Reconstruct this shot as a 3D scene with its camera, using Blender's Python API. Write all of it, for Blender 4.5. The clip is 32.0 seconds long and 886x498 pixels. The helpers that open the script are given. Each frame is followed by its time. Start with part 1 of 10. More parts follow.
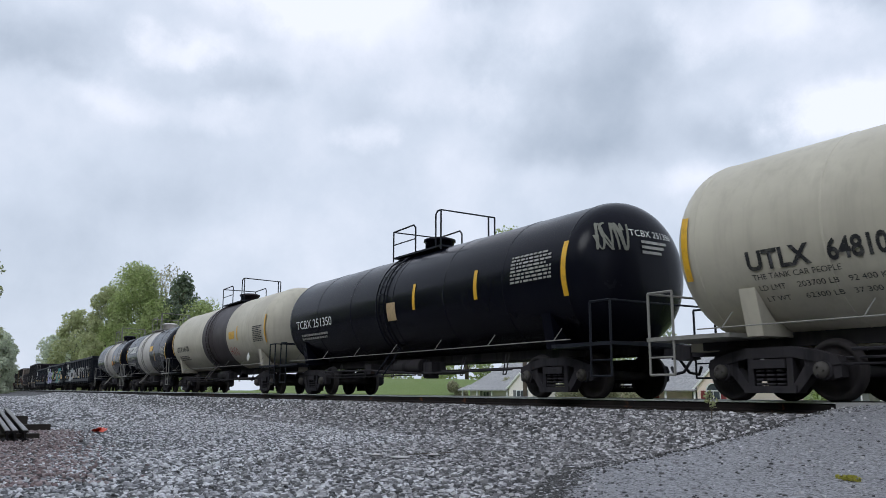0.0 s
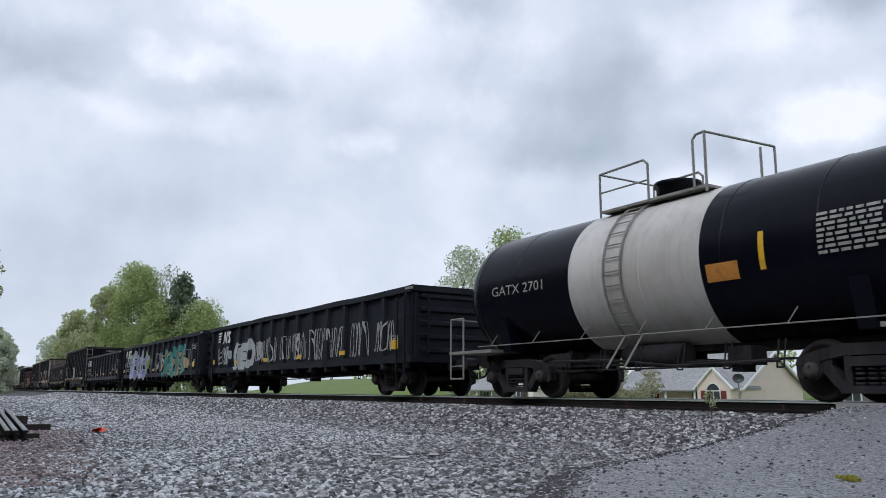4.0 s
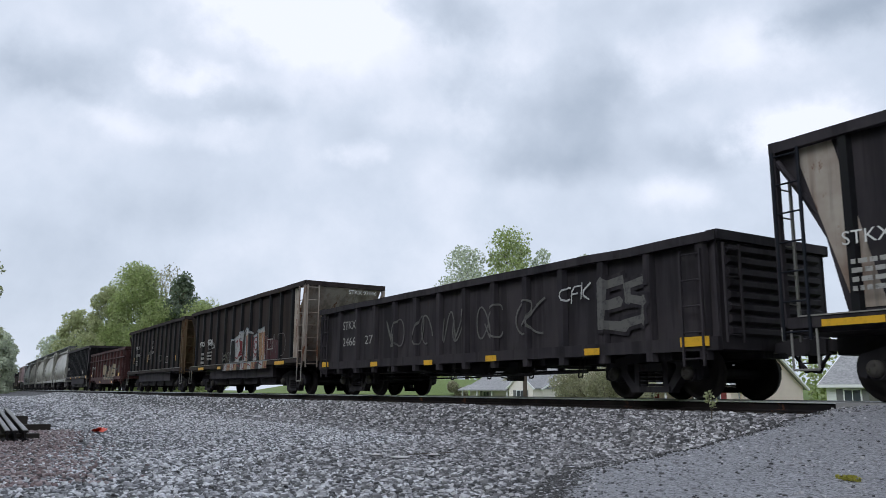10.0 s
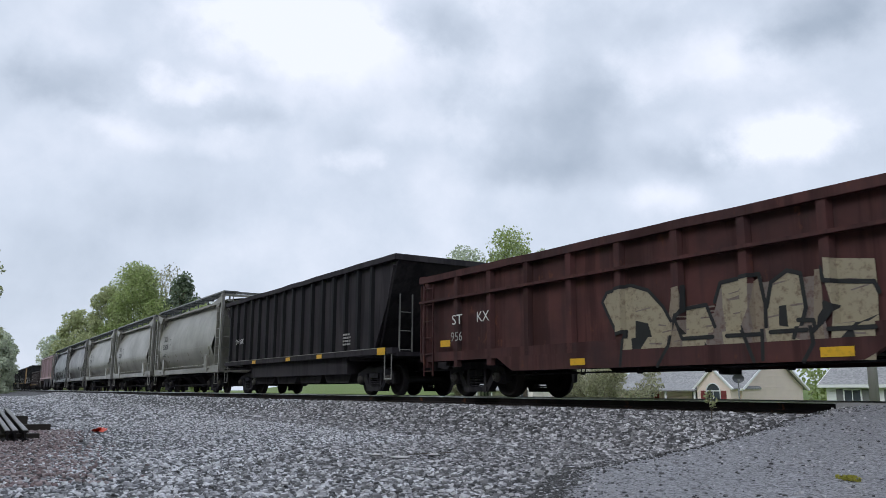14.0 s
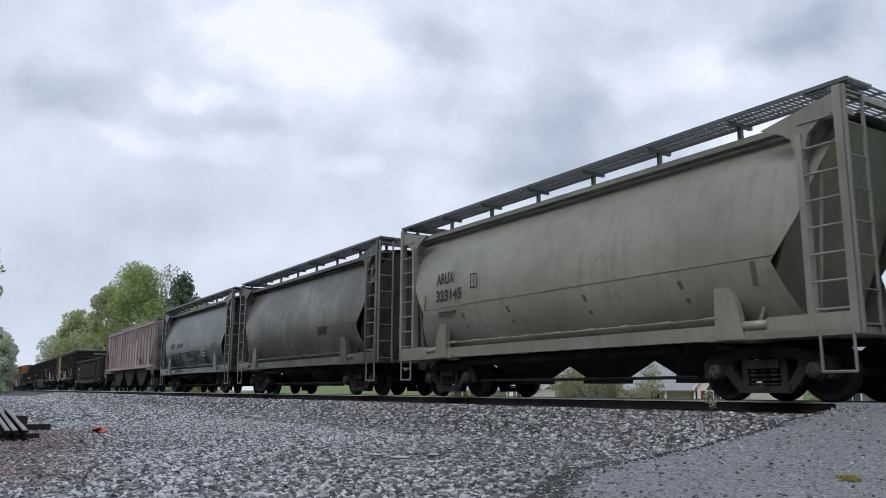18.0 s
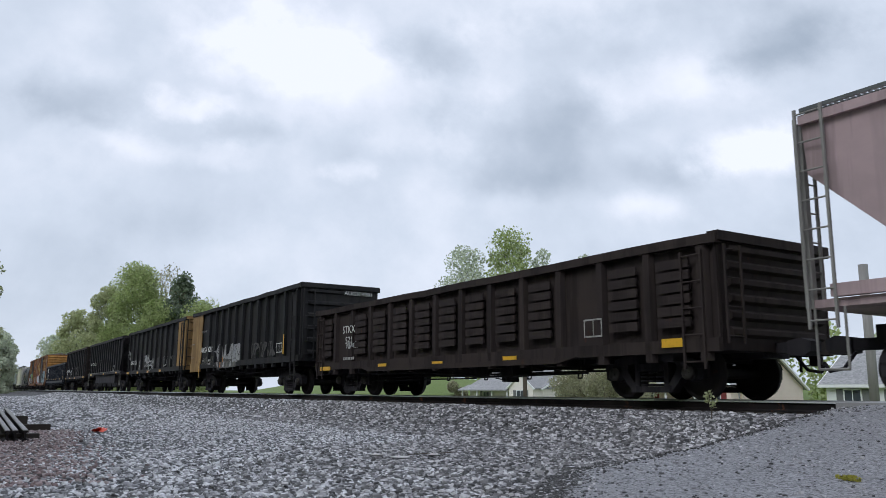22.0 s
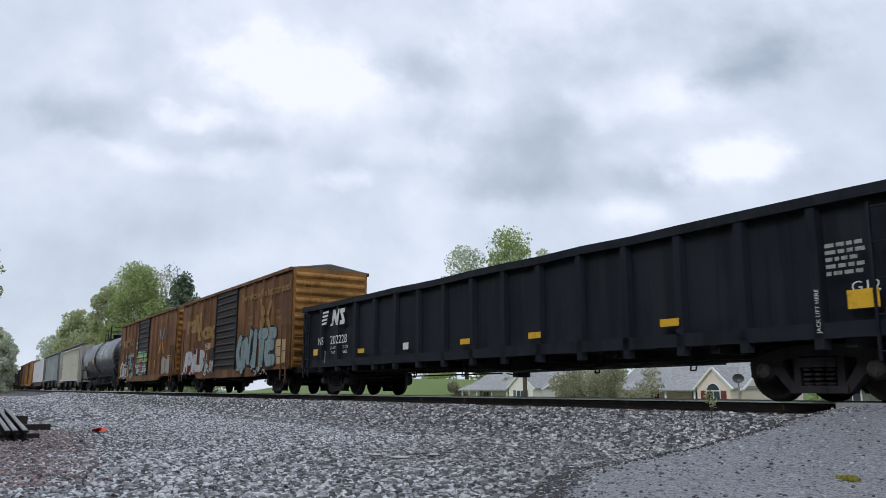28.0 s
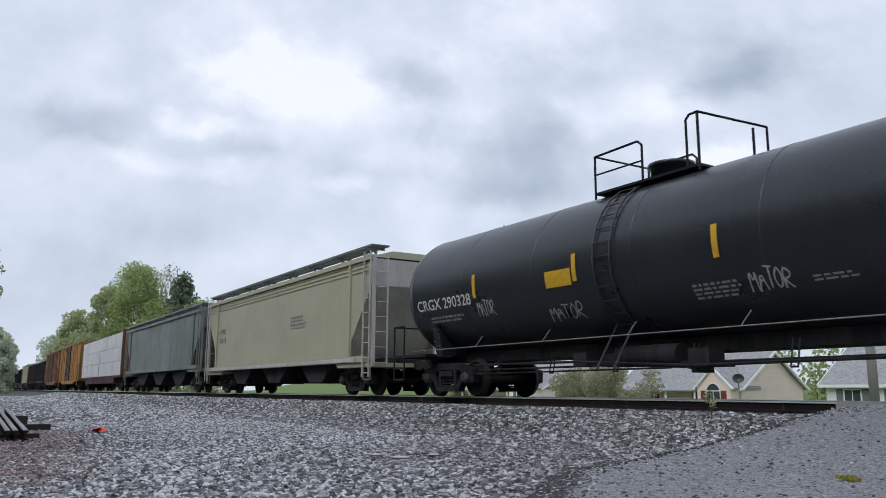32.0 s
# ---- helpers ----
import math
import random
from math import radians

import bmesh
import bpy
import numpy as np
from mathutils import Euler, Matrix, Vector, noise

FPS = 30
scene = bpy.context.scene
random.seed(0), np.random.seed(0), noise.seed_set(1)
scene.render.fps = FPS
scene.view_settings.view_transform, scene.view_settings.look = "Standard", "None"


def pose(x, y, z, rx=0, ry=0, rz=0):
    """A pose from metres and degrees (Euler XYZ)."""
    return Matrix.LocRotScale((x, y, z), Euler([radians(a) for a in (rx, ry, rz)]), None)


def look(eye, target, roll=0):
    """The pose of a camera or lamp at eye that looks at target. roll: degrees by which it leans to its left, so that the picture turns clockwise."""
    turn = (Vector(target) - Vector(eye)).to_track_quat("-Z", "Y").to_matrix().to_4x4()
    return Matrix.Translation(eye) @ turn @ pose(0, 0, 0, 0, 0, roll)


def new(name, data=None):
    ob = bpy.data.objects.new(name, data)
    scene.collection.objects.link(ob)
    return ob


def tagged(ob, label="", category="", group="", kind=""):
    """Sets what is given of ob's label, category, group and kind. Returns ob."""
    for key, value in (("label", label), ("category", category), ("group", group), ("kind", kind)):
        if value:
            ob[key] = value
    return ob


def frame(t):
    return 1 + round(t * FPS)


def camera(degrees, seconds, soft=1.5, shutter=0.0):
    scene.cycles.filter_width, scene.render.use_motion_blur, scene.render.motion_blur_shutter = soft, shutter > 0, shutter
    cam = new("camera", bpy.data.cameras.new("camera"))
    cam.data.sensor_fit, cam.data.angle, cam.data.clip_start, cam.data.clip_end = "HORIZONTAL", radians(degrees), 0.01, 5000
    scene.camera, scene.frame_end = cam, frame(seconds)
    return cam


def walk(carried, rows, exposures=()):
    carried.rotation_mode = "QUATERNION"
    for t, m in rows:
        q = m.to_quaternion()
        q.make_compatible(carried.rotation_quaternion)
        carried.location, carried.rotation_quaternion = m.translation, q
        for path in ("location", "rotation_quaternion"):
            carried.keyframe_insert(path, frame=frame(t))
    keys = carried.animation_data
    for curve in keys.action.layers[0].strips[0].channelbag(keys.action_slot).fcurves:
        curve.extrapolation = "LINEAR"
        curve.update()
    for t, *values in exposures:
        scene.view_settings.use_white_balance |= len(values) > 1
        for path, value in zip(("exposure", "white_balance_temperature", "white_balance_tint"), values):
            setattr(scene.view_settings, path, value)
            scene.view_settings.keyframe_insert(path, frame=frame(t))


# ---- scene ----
cam = camera(58.5, 32.0, 0.85, 0.04)
EYE = (0.0, 0.0, 0.126)
YAW, TILT = radians(32.36), radians(10.19)
AIM = (-math.cos(YAW) * math.cos(TILT), math.sin(YAW) * math.cos(TILT), 0.126 + math.sin(TILT))
HOLD = look(EYE, AIM, 0.267)
walk(cam, [(0, HOLD), (32, HOLD)], [(0, 0.0), (32, 0.0)])

# ---- sky and sun: an overcast spring day ----
SUN_AZ, SUN_EL = radians(168), radians(48)
world = bpy.data.worlds.new("overcast_sky")
scene.world = world
world.use_nodes = True
wn, wl = world.node_tree.nodes, world.node_tree.links
wn.clear()
sky = wn.new("ShaderNodeTexSky")
sky.sky_type, sky.sun_disc, sky.sun_elevation, sky.sun_rotation = "NISHITA", False, SUN_EL, SUN_AZ
sky.air_density, sky.dust_density = 1.0, 3.0
grey = wn.new("ShaderNodeMix")
grey.data_type = "RGBA"
grey.inputs[0].default_value = 0.9
grey.inputs[7].default_value = (10.4, 10.88, 12.1, 1)
back = wn.new("ShaderNodeBackground")
back.inputs[1].default_value = 0.1
wout = wn.new("ShaderNodeOutputWorld")
wl.new(sky.outputs[0], grey.inputs[6])
wl.new(grey.outputs[2], back.inputs[0])
wl.new(back.outputs[0], wout.inputs[0])
sun_data = bpy.data.lights.new("sun", "SUN")
sun_data.energy, sun_data.angle, sun_data.color = 1.45, radians(25), (1.0, 0.99, 0.98)
sun = new("sun", sun_data)
sun.matrix_world = look((0, 0, 60), (60 * math.cos(SUN_EL) * math.sin(SUN_AZ) * -1, 60 * math.cos(SUN_EL) * math.cos(SUN_AZ) * -1, 60 - 60 * math.sin(SUN_EL)))


# ---- materials ----
def nodes_of(name):
    m = bpy.data.materials.new(name)
    m.use_nodes = True
    nt = m.node_tree
    return m, nt.nodes, nt.links, nt.nodes["Principled BSDF"]


def ramp(nodes, links, source, stops):
    r = nodes.new("ShaderNodeValToRGB")
    el = r.color_ramp.elements
    while len(el) < len(stops):
        el.new(0.5)
    for e, (p, c) in zip(el, stops):
        e.position, e.color = p, (c if len(c) == 4 else (*c, 1))
    links.new(source, r.inputs[0])
    return r.outputs[0]


def noise_tex(nodes, links, scale=(1, 1, 1), size=1.0, detail=4, rough=0.55, shift=True):
    tc, mp, nz = nodes.new("ShaderNodeTexCoord"), nodes.new("ShaderNodeMapping"), nodes.new("ShaderNodeTexNoise")
    mp.inputs[3].default_value = scale
    links.new(tc.outputs["Object"], mp.inputs[0])
    if shift:
        oi = nodes.new("ShaderNodeObjectInfo")
        mul = nodes.new("ShaderNodeVectorMath")
        mul.operation = "SCALE"
        mul.inputs[0].default_value = (31, 17, 23)
        links.new(oi.outputs["Random"], mul.inputs["Scale"])
        links.new(mul.outputs[0], mp.inputs[1])
    links.new(mp.outputs[0], nz.inputs["Vector"])
    nz.inputs["Scale"].default_value, nz.inputs["Detail"].default_value, nz.inputs["Roughness"].default_value = size, detail, rough
    return nz.outputs["Fac"]


def blend(nodes, links, fac, a, b):
    mx = nodes.new("ShaderNodeMix")
    mx.data_type = "RGBA"
    for sock, v in ((mx.inputs[0], fac), (mx.inputs[6], a), (mx.inputs[7], b)):
        if isinstance(v, (tuple, list)):
            sock.default_value = (*v, 1) if len(v) == 3 else v
        elif isinstance(v, (int, float)):
            sock.default_value = v
        else:
            links.new(v, sock)
    return mx.outputs[2]


def bump(nodes, links, bsdf, height, strength=0.3, dist=0.01):
    b = nodes.new("ShaderNodeBump")
    b.inputs["Strength"].default_value, b.inputs["Distance"].default_value = strength, dist
    links.new(height, b.inputs["Height"])
    links.new(b.outputs[0], bsdf.inputs["Normal"])


def steel_paint(name, base, dirt=(0.05, 0.045, 0.04), rust=(0.12, 0.05, 0.025), dirt_amt=0.5, rust_amt=0.15, rough=0.5, metal=0.0, gloss=0.2):
    """Weathered paint on steel: blotches, runs down the sheet, patches of rust, fine relief."""
    m, n, l, b = nodes_of(name)
    blot = noise_tex(n, l, (0.5, 0.5, 0.7), 1.0, 5, 0.6)
    runs = noise_tex(n, l, (5.0, 5.0, 0.35), 1.0, 4, 0.6)
    fine = noise_tex(n, l, (1, 1, 1), 38.0, 3, 0.6)
    c = blend(n, l, ramp(n, l, blot, [(0.35, (0, 0, 0)), (0.7, (dirt_amt,) * 3)]), base, dirt)
    c = blend(n, l, ramp(n, l, runs, [(0.48, (0, 0, 0)), (0.75, (dirt_amt * 0.8,) * 3)]), c, dirt)
    if rust_amt > 0.04:
        soot = noise_tex(n, l, (1.9, 1.9, 0.16), 1.0, 5, 0.65)
        c = blend(n, l, ramp(n, l, soot, [(0.5, (0, 0, 0)), (0.58, (dirt_amt * 0.7,) * 3), (0.68, (dirt_amt * 0.9,) * 3)]), c, tuple(v * 0.4 for v in base))
    patch = noise_tex(n, l, (1.2, 1.2, 0.6), 2.2, 6, 0.7)
    edge = 0.72 - rust_amt * 0.35
    c = blend(n, l, ramp(n, l, patch, [(edge, (0, 0, 0)), (edge + 0.06, (min(1.0, rust_amt * 3),) * 3)]), c, rust)
    l.new(c, b.inputs["Base Color"])
    rr = n.new("ShaderNodeMapRange")
    rr.inputs[3].default_value, rr.inputs[4].default_value = max(0.05, rough - 0.12), min(1, rough + 0.2)
    l.new(blot, rr.inputs[0])
    l.new(rr.outputs[0], b.inputs["Roughness"])
    b.inputs["Metallic"].default_value = metal
    b.inputs["Specular IOR Level"].default_value = gloss
    bump(n, l, b, fine, 0.12, 0.004)
    return m


def plain_paint(name, base, rough=0.6, worn=0.35, under=(0.03, 0.03, 0.035)):
    """Stencilled or sprayed paint, thin and partly worn through."""
    m, n, l, b = nodes_of(name)
    w = noise_tex(n, l, (1, 1, 1), 9.0, 6, 0.7)
    c = blend(n, l, ramp(n, l, w, [(0.5, (0, 0, 0)), (0.68, (worn,) * 3)]), base, under)
    l.new(c, b.inputs["Base Color"])
    b.inputs["Roughness"].default_value = rough
    return m


def ground_mat(name, lo, hi, size, bump_d=0.02, rough=0.85, tint=None, cell=True):
    m, n, l, b = nodes_of(name)
    big = noise_tex(n, l, (1, 1, 1), 0.35, 5, 0.6, False)
    tc, vo = n.new("ShaderNodeTexCoord"), n.new("ShaderNodeTexVoronoi")
    l.new(tc.outputs["Object"], vo.inputs["Vector"])
    vo.inputs["Scale"].default_value = size
    rnd = n.new("ShaderNodeSeparateColor")
    l.new(vo.outputs["Color"], rnd.inputs[0])
    fine = noise_tex(n, l, (1, 1, 1), size * 1.7, 4, 0.7, False)
    c = blend(n, l, rnd.outputs[0] if cell else fine, lo, hi)
    c = blend(n, l, ramp(n, l, big, [(0.4, (0, 0, 0)), (0.7, (0.45,) * 3)]), c, tint or lo)
    l.new(c, b.inputs["Base Color"])
    b.inputs["Roughness"].default_value = rough
    bump(n, l, b, vo.outputs["Distance"] if cell else fine, 0.8, bump_d)
    return m


def stone_mat(name, stops, rough=0.6):
    m, n, l, b = nodes_of(name)
    g = n.new("ShaderNodeNewGeometry")
    oi = n.new("ShaderNodeObjectInfo")
    ad = n.new("ShaderNodeMath")
    ad.operation = "ADD"
    fr = n.new("ShaderNodeMath")
    fr.operation = "FRACT"
    l.new(g.outputs["Random Per Island"], ad.inputs[0])
    l.new(oi.outputs["Random"], ad.inputs[1])
    l.new(ad.outputs[0], fr.inputs[0])
    c = ramp(n, l, fr.outputs[0], stops)
    grain = noise_tex(n, l, (1, 1, 1), 60.0, 3, 0.7)
    c = blend(n, l, ramp(n, l, grain, [(0.45, (0, 0, 0)), (0.8, (0.5,) * 3)]), c, (0.05, 0.05, 0.055))
    l.new(c, b.inputs["Base Color"])
    b.inputs["Roughness"].default_value = rough
    bump(n, l, b, grain, 0.4, 0.004)
    return m


def leaf_mat(name, a, b_, c_):
    m, n, l, b = nodes_of(name)
    g = n.new("ShaderNodeNewGeometry")
    col = ramp(n, l, g.outputs["Random Per Island"], [(0.0, a), (0.5, b_), (1.0, c_)])
    l.new(col, b.inputs["Base Color"])
    b.inputs["Roughness"].default_value = 0.6
    tr = n.new("ShaderNodeBsdfTranslucent")
    l.new(col, tr.inputs[0])
    mix = n.new("ShaderNodeMixShader")
    mix.inputs[0].default_value = 0.5
    l.new(b.outputs[0], mix.inputs[1])
    l.new(tr.outputs[0], mix.inputs[2])
    l.new(mix.outputs[0], n["Material Output"].inputs[0])
    return m


def siding_mat(name, base):
    """Lapped vinyl boards about 0.2 m high."""
    m, n, l, b = nodes_of(name)
    tc, sp, mu, fr = n.new("ShaderNodeTexCoord"), n.new("ShaderNodeSeparateXYZ"), n.new("ShaderNodeMath"), n.new("ShaderNodeMath")
    mu.operation, fr.operation = "MULTIPLY", "FRACT"
    mu.inputs[1].default_value = 5.0
    l.new(tc.outputs["Object"], sp.inputs[0])
    l.new(sp.outputs[2], mu.inputs[0])
    l.new(mu.outputs[0], fr.inputs[0])
    st = noise_tex(n, l, (1, 1, 1), 1.2, 4, 0.6)
    c = blend(n, l, ramp(n, l, st, [(0.4, (0, 0, 0)), (0.8, (0.25,) * 3)]), base, tuple(v * 0.7 for v in base))
    l.new(c, b.inputs["Base Color"])
    b.inputs["Roughness"].default_value = 0.55
    bump(n, l, b, fr.outputs[0], 0.9, 0.03)
    return m


BLACK = steel_paint("black_car_paint", (0.014, 0.0165, 0.024), (0.026, 0.0275, 0.033), dirt_amt=0.6, rust_amt=0.06, rough=0.5, gloss=0.14)
TANK_BLACK = steel_paint("glossy_black_tank_paint", (0.0045, 0.005, 0.01), (0.011, 0.011, 0.015), dirt_amt=0.35, rust_amt=0.0, rough=0.17, gloss=0.1)
TANK_GREY = steel_paint("dusty_black_tank_paint", (0.021, 0.0235, 0.031), (0.036, 0.039, 0.047), dirt_amt=0.5, rust_amt=0.0, rough=0.26, gloss=0.45)
TANK_WHITE = steel_paint("cream_tank_paint", (0.56, 0.52, 0.43), (0.25, 0.22, 0.18), dirt_amt=0.35, rust_amt=0.03, rough=0.42)
BAND_BROWN = steel_paint("brown_band_paint", (0.05, 0.037, 0.04), (0.024, 0.02, 0.022), dirt_amt=0.4, rust_amt=0.05, rough=0.4)
BAND_WHITE = steel_paint("white_band_paint", (0.6, 0.57, 0.55), (0.28, 0.24, 0.22), dirt_amt=0.5, rust_amt=0.04, rough=0.45)
HOPPER_BLACK = steel_paint("dusty_black_hopper_paint", (0.02958, 0.02656, 0.0315), (0.06264, 0.05313, 0.0576), dirt_amt=0.7, rust_amt=0.15, rust=(0.06, 0.03, 0.02), rough=0.65, gloss=0.15)
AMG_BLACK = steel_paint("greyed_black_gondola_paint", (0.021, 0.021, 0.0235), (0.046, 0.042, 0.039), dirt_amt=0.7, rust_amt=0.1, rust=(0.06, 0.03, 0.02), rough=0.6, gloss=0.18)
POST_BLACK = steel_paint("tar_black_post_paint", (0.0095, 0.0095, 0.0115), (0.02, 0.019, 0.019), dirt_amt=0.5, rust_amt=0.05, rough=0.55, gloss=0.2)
HOPPER_BROWN = steel_paint("brown_black_hopper_paint", (0.0312, 0.02415, 0.024), (0.0552, 0.0414, 0.036), dirt_amt=0.7, rust_amt=0.22, rust=(0.07, 0.032, 0.02), rough=0.7, gloss=0.15)
RUST_WHITE = steel_paint("rust_stained_white_paint", (0.46, 0.41, 0.36), (0.17, 0.1, 0.07), dirt_amt=0.9, rust_amt=0.4, rust=(0.16, 0.07, 0.04), rough=0.7)
RED_GON = steel_paint("dull_red_gondola_paint", (0.105, 0.041, 0.038), (0.038, 0.024, 0.025), dirt_amt=0.9, rust_amt=0.3, rust=(0.12, 0.045, 0.03), rough=0.62)
GREY_HOPPER = steel_paint("light_grey_hopper_paint", (0.31, 0.298, 0.25), (0.14, 0.13, 0.108), dirt_amt=0.6, rust_amt=0.03, rough=0.3, gloss=0.65)
DIRTY_GREY = steel_paint("soot_stained_grey_hopper_paint", (0.2, 0.188, 0.16), (0.05, 0.046, 0.042), dirt_amt=1.0, rust_amt=0.2, rough=0.3, gloss=0.6)
SLATE_HOPPER = steel_paint("dark_grey_hopper_paint", (0.12, 0.13, 0.128), (0.06, 0.06, 0.06), dirt_amt=0.6, rust_amt=0.03, rough=0.3, gloss=0.7)
PINK_HOPPER = steel_paint("faded_pink_hopper_paint", (0.5, 0.37, 0.375), (0.3, 0.24, 0.24), dirt_amt=0.6, rust_amt=0.08, rough=0.6)
BEIGE_HOPPER = steel_paint("beige_green_hopper_paint", (0.47, 0.445, 0.33), (0.3, 0.275, 0.2), dirt_amt=0.3, rust_amt=0.02, rough=0.5)
TEAL_GREY = steel_paint("blue_grey_hopper_paint", (0.22, 0.26, 0.255), (0.16, 0.15, 0.11), dirt_amt=0.5, rust_amt=0.05, rough=0.5)
BOX_BROWN = steel_paint("rusty_yellow_boxcar_paint", (0.255, 0.118, 0.053), (0.095, 0.048, 0.031), dirt_amt=0.9, rust_amt=0.35, rust=(0.17, 0.075, 0.035), rough=0.6)
BOX_YELLOW = steel_paint("faded_yellow_boxcar_paint", (0.48, 0.24, 0.066), (0.192, 0.084, 0.036), dirt_amt=0.8, rust_amt=0.35, rough=0.6)
BOX_DOOR = steel_paint("blackened_door_paint", (0.022, 0.022, 0.024), (0.05, 0.036, 0.03), dirt_amt=0.6, rust_amt=0.3, rough=0.55)
TAN_PAINT = steel_paint("tan_yellow_end_paint", (0.4, 0.25, 0.1), (0.15, 0.08, 0.04), dirt_amt=0.7, rust_amt=0.3, rough=0.6)
TAN_DIM = steel_paint("dim_tan_end_paint", (0.2, 0.135, 0.075), (0.06, 0.038, 0.026), dirt_amt=0.9, rust_amt=0.4, rough=0.65)
GREY_RAIL = steel_paint("grey_handrail_paint", (0.3, 0.29, 0.27), (0.14, 0.13, 0.12), dirt_amt=0.4, rust_amt=0.1, rough=0.5)
TRUCK_STEEL = steel_paint("grimy_truck_steel", (0.02496, 0.02381, 0.02912), (0.048, 0.04266, 0.0448), dirt_amt=0.8, rust_amt=0.2, rust=(0.06, 0.03, 0.02), rough=0.75, gloss=0.15)
WHEEL_STEEL = steel_paint("wheel_steel", (0.0273, 0.0252, 0.02812), (0.04725, 0.0378, 0.03375), dirt_amt=0.6, rust_amt=0.2, rust=(0.06, 0.03, 0.02), rough=0.7, gloss=0.15)
BEARING = steel_paint("dusty_bearing_cap", (0.091, 0.084, 0.0784), (0.042, 0.035, 0.0315), dirt_amt=0.7, rust_amt=0.2, rough=0.7)
TREAD = steel_paint("polished_tread_steel", (0.78, 0.78, 0.79), (0.6, 0.59, 0.58), dirt_amt=0.2, rust_amt=0.0, rough=0.38, metal=1.0)
WRAP = steel_paint("white_plastic_wrap", (0.62, 0.6, 0.6), (0.45, 0.41, 0.4), dirt_amt=0.5, rust_amt=0.0, rough=0.35)
LETTER = plain_paint("white_lettering", (0.72, 0.72, 0.7), 0.6, 0.3)
LETTER_DIM = plain_paint("worn_white_lettering", (0.36, 0.35, 0.33), 0.7, 0.6)
LETTER_BLACK = plain_paint("black_lettering", (0.02, 0.02, 0.022), 0.6, 0.3, (0.3, 0.29, 0.26))
YELLOW_TAPE = plain_paint("yellow_reflector_strip", (0.75, 0.42, 0.03), 0.4, 0.4, (0.25, 0.14, 0.03))
TAG_WHITE = plain_paint("white_spray_paint", (0.5, 0.5, 0.5), 0.6, 0.5)
TAG_SILVER = plain_paint("silver_spray_paint", (0.46, 0.48, 0.5), 0.4, 0.35)
TAG_TEAL = plain_paint("teal_spray_paint", (0.05, 0.27, 0.26), 0.6, 0.3)
TAG_TAN = plain_paint("tan_spray_paint", (0.5, 0.36, 0.2), 0.6, 0.3)
TAG_VIOLET = plain_paint("violet_spray_paint", (0.24, 0.22, 0.42), 0.6, 0.3)
TAG_GREEN = plain_paint("lime_spray_paint", (0.26, 0.4, 0.08), 0.6, 0.3)
TAG_RED = plain_paint("red_spray_paint", (0.42, 0.06, 0.06), 0.6, 0.3)
TAG_BLUE = plain_paint("pale_blue_spray_paint", (0.23, 0.3, 0.315), 0.6, 0.6)
TAG_BLACK = plain_paint("black_spray_paint", (0.015, 0.015, 0.016), 0.6, 0.1)
TAG_LAVENDER = plain_paint("lavender_spray_paint", (0.4, 0.4, 0.58), 0.6, 0.2)
TAG_TEAL_PALE = plain_paint("pale_teal_spray_paint", (0.1, 0.36, 0.33), 0.6, 0.3)
TAG_DEEP_TEAL = plain_paint("deep_teal_spray_paint", (0.03, 0.16, 0.17), 0.6, 0.3)
TAG_DULL_RED = plain_paint("dull_red_spray_paint", (0.07, 0.02, 0.025), 0.7, 0.6)
TAG_TAN_DIM = plain_paint("dirty_cream_spray_paint", (0.25, 0.2, 0.145), 0.8, 0.8, (0.1, 0.05, 0.04))
TAG_CREAM = plain_paint("weathered_cream_spray_paint", (0.34, 0.29, 0.2), 0.7, 0.85, (0.14, 0.09, 0.06))
CHALK_RUST = plain_paint("rusted_grey_spray_paint", (0.2, 0.16, 0.14), 0.8, 0.8, (0.1, 0.045, 0.035))
OLD_HEAD = steel_paint("dull_old_rail_head", (0.34, 0.33, 0.32), (0.16, 0.13, 0.11), dirt_amt=0.6, rust_amt=0.1, rough=0.4, metal=0.6)
CHALK = plain_paint("chalky_grey_spray_paint", (0.12, 0.115, 0.11), 0.8, 0.8)
PINK_STAIN = plain_paint("grey_soot_stain", (0.26, 0.215, 0.22), 0.7, 0.8, (0.42, 0.32, 0.325))
PINK_PALE = plain_paint("pale_repair_paint", (0.56, 0.48, 0.47), 0.7, 0.5, (0.42, 0.33, 0.33))
CHALK_OLIVE = plain_paint("olive_grey_spray_paint", (0.17, 0.17, 0.14), 0.7, 0.5)
OLIVE_TAPE = plain_paint("olive_dirty_reflector_strip", (0.12, 0.11, 0.06), 0.5, 0.4)
TAG_FADED_BLUE = plain_paint("faded_blue_spray_paint", (0.2, 0.25, 0.27), 0.7, 0.7, (0.2, 0.1, 0.05))
TAG_WORN_SILVER = plain_paint("worn_silver_spray_paint", (0.33, 0.32, 0.3), 0.6, 0.9, (0.14, 0.07, 0.04))
TAG_BLOOD = plain_paint("dark_red_spray_paint", (0.2, 0.035, 0.04), 0.7, 0.5)
TAG_GRIMY_SILVER = plain_paint("grimy_silver_spray_paint", (0.37, 0.375, 0.38), 0.5, 0.95, (0.06, 0.045, 0.04))
TAG_RUST_TAN = plain_paint("rust_streaked_tan_spray_paint", (0.33, 0.21, 0.12), 0.7, 0.9, (0.13, 0.05, 0.03))
SOOT_SPRAY = plain_paint("sooty_black_spray_paint", (0.03, 0.03, 0.03), 0.6, 0.9, (0.11, 0.115, 0.112))
TAG_MINT = plain_paint("mint_spray_paint", (0.22, 0.36, 0.27), 0.6, 0.5)
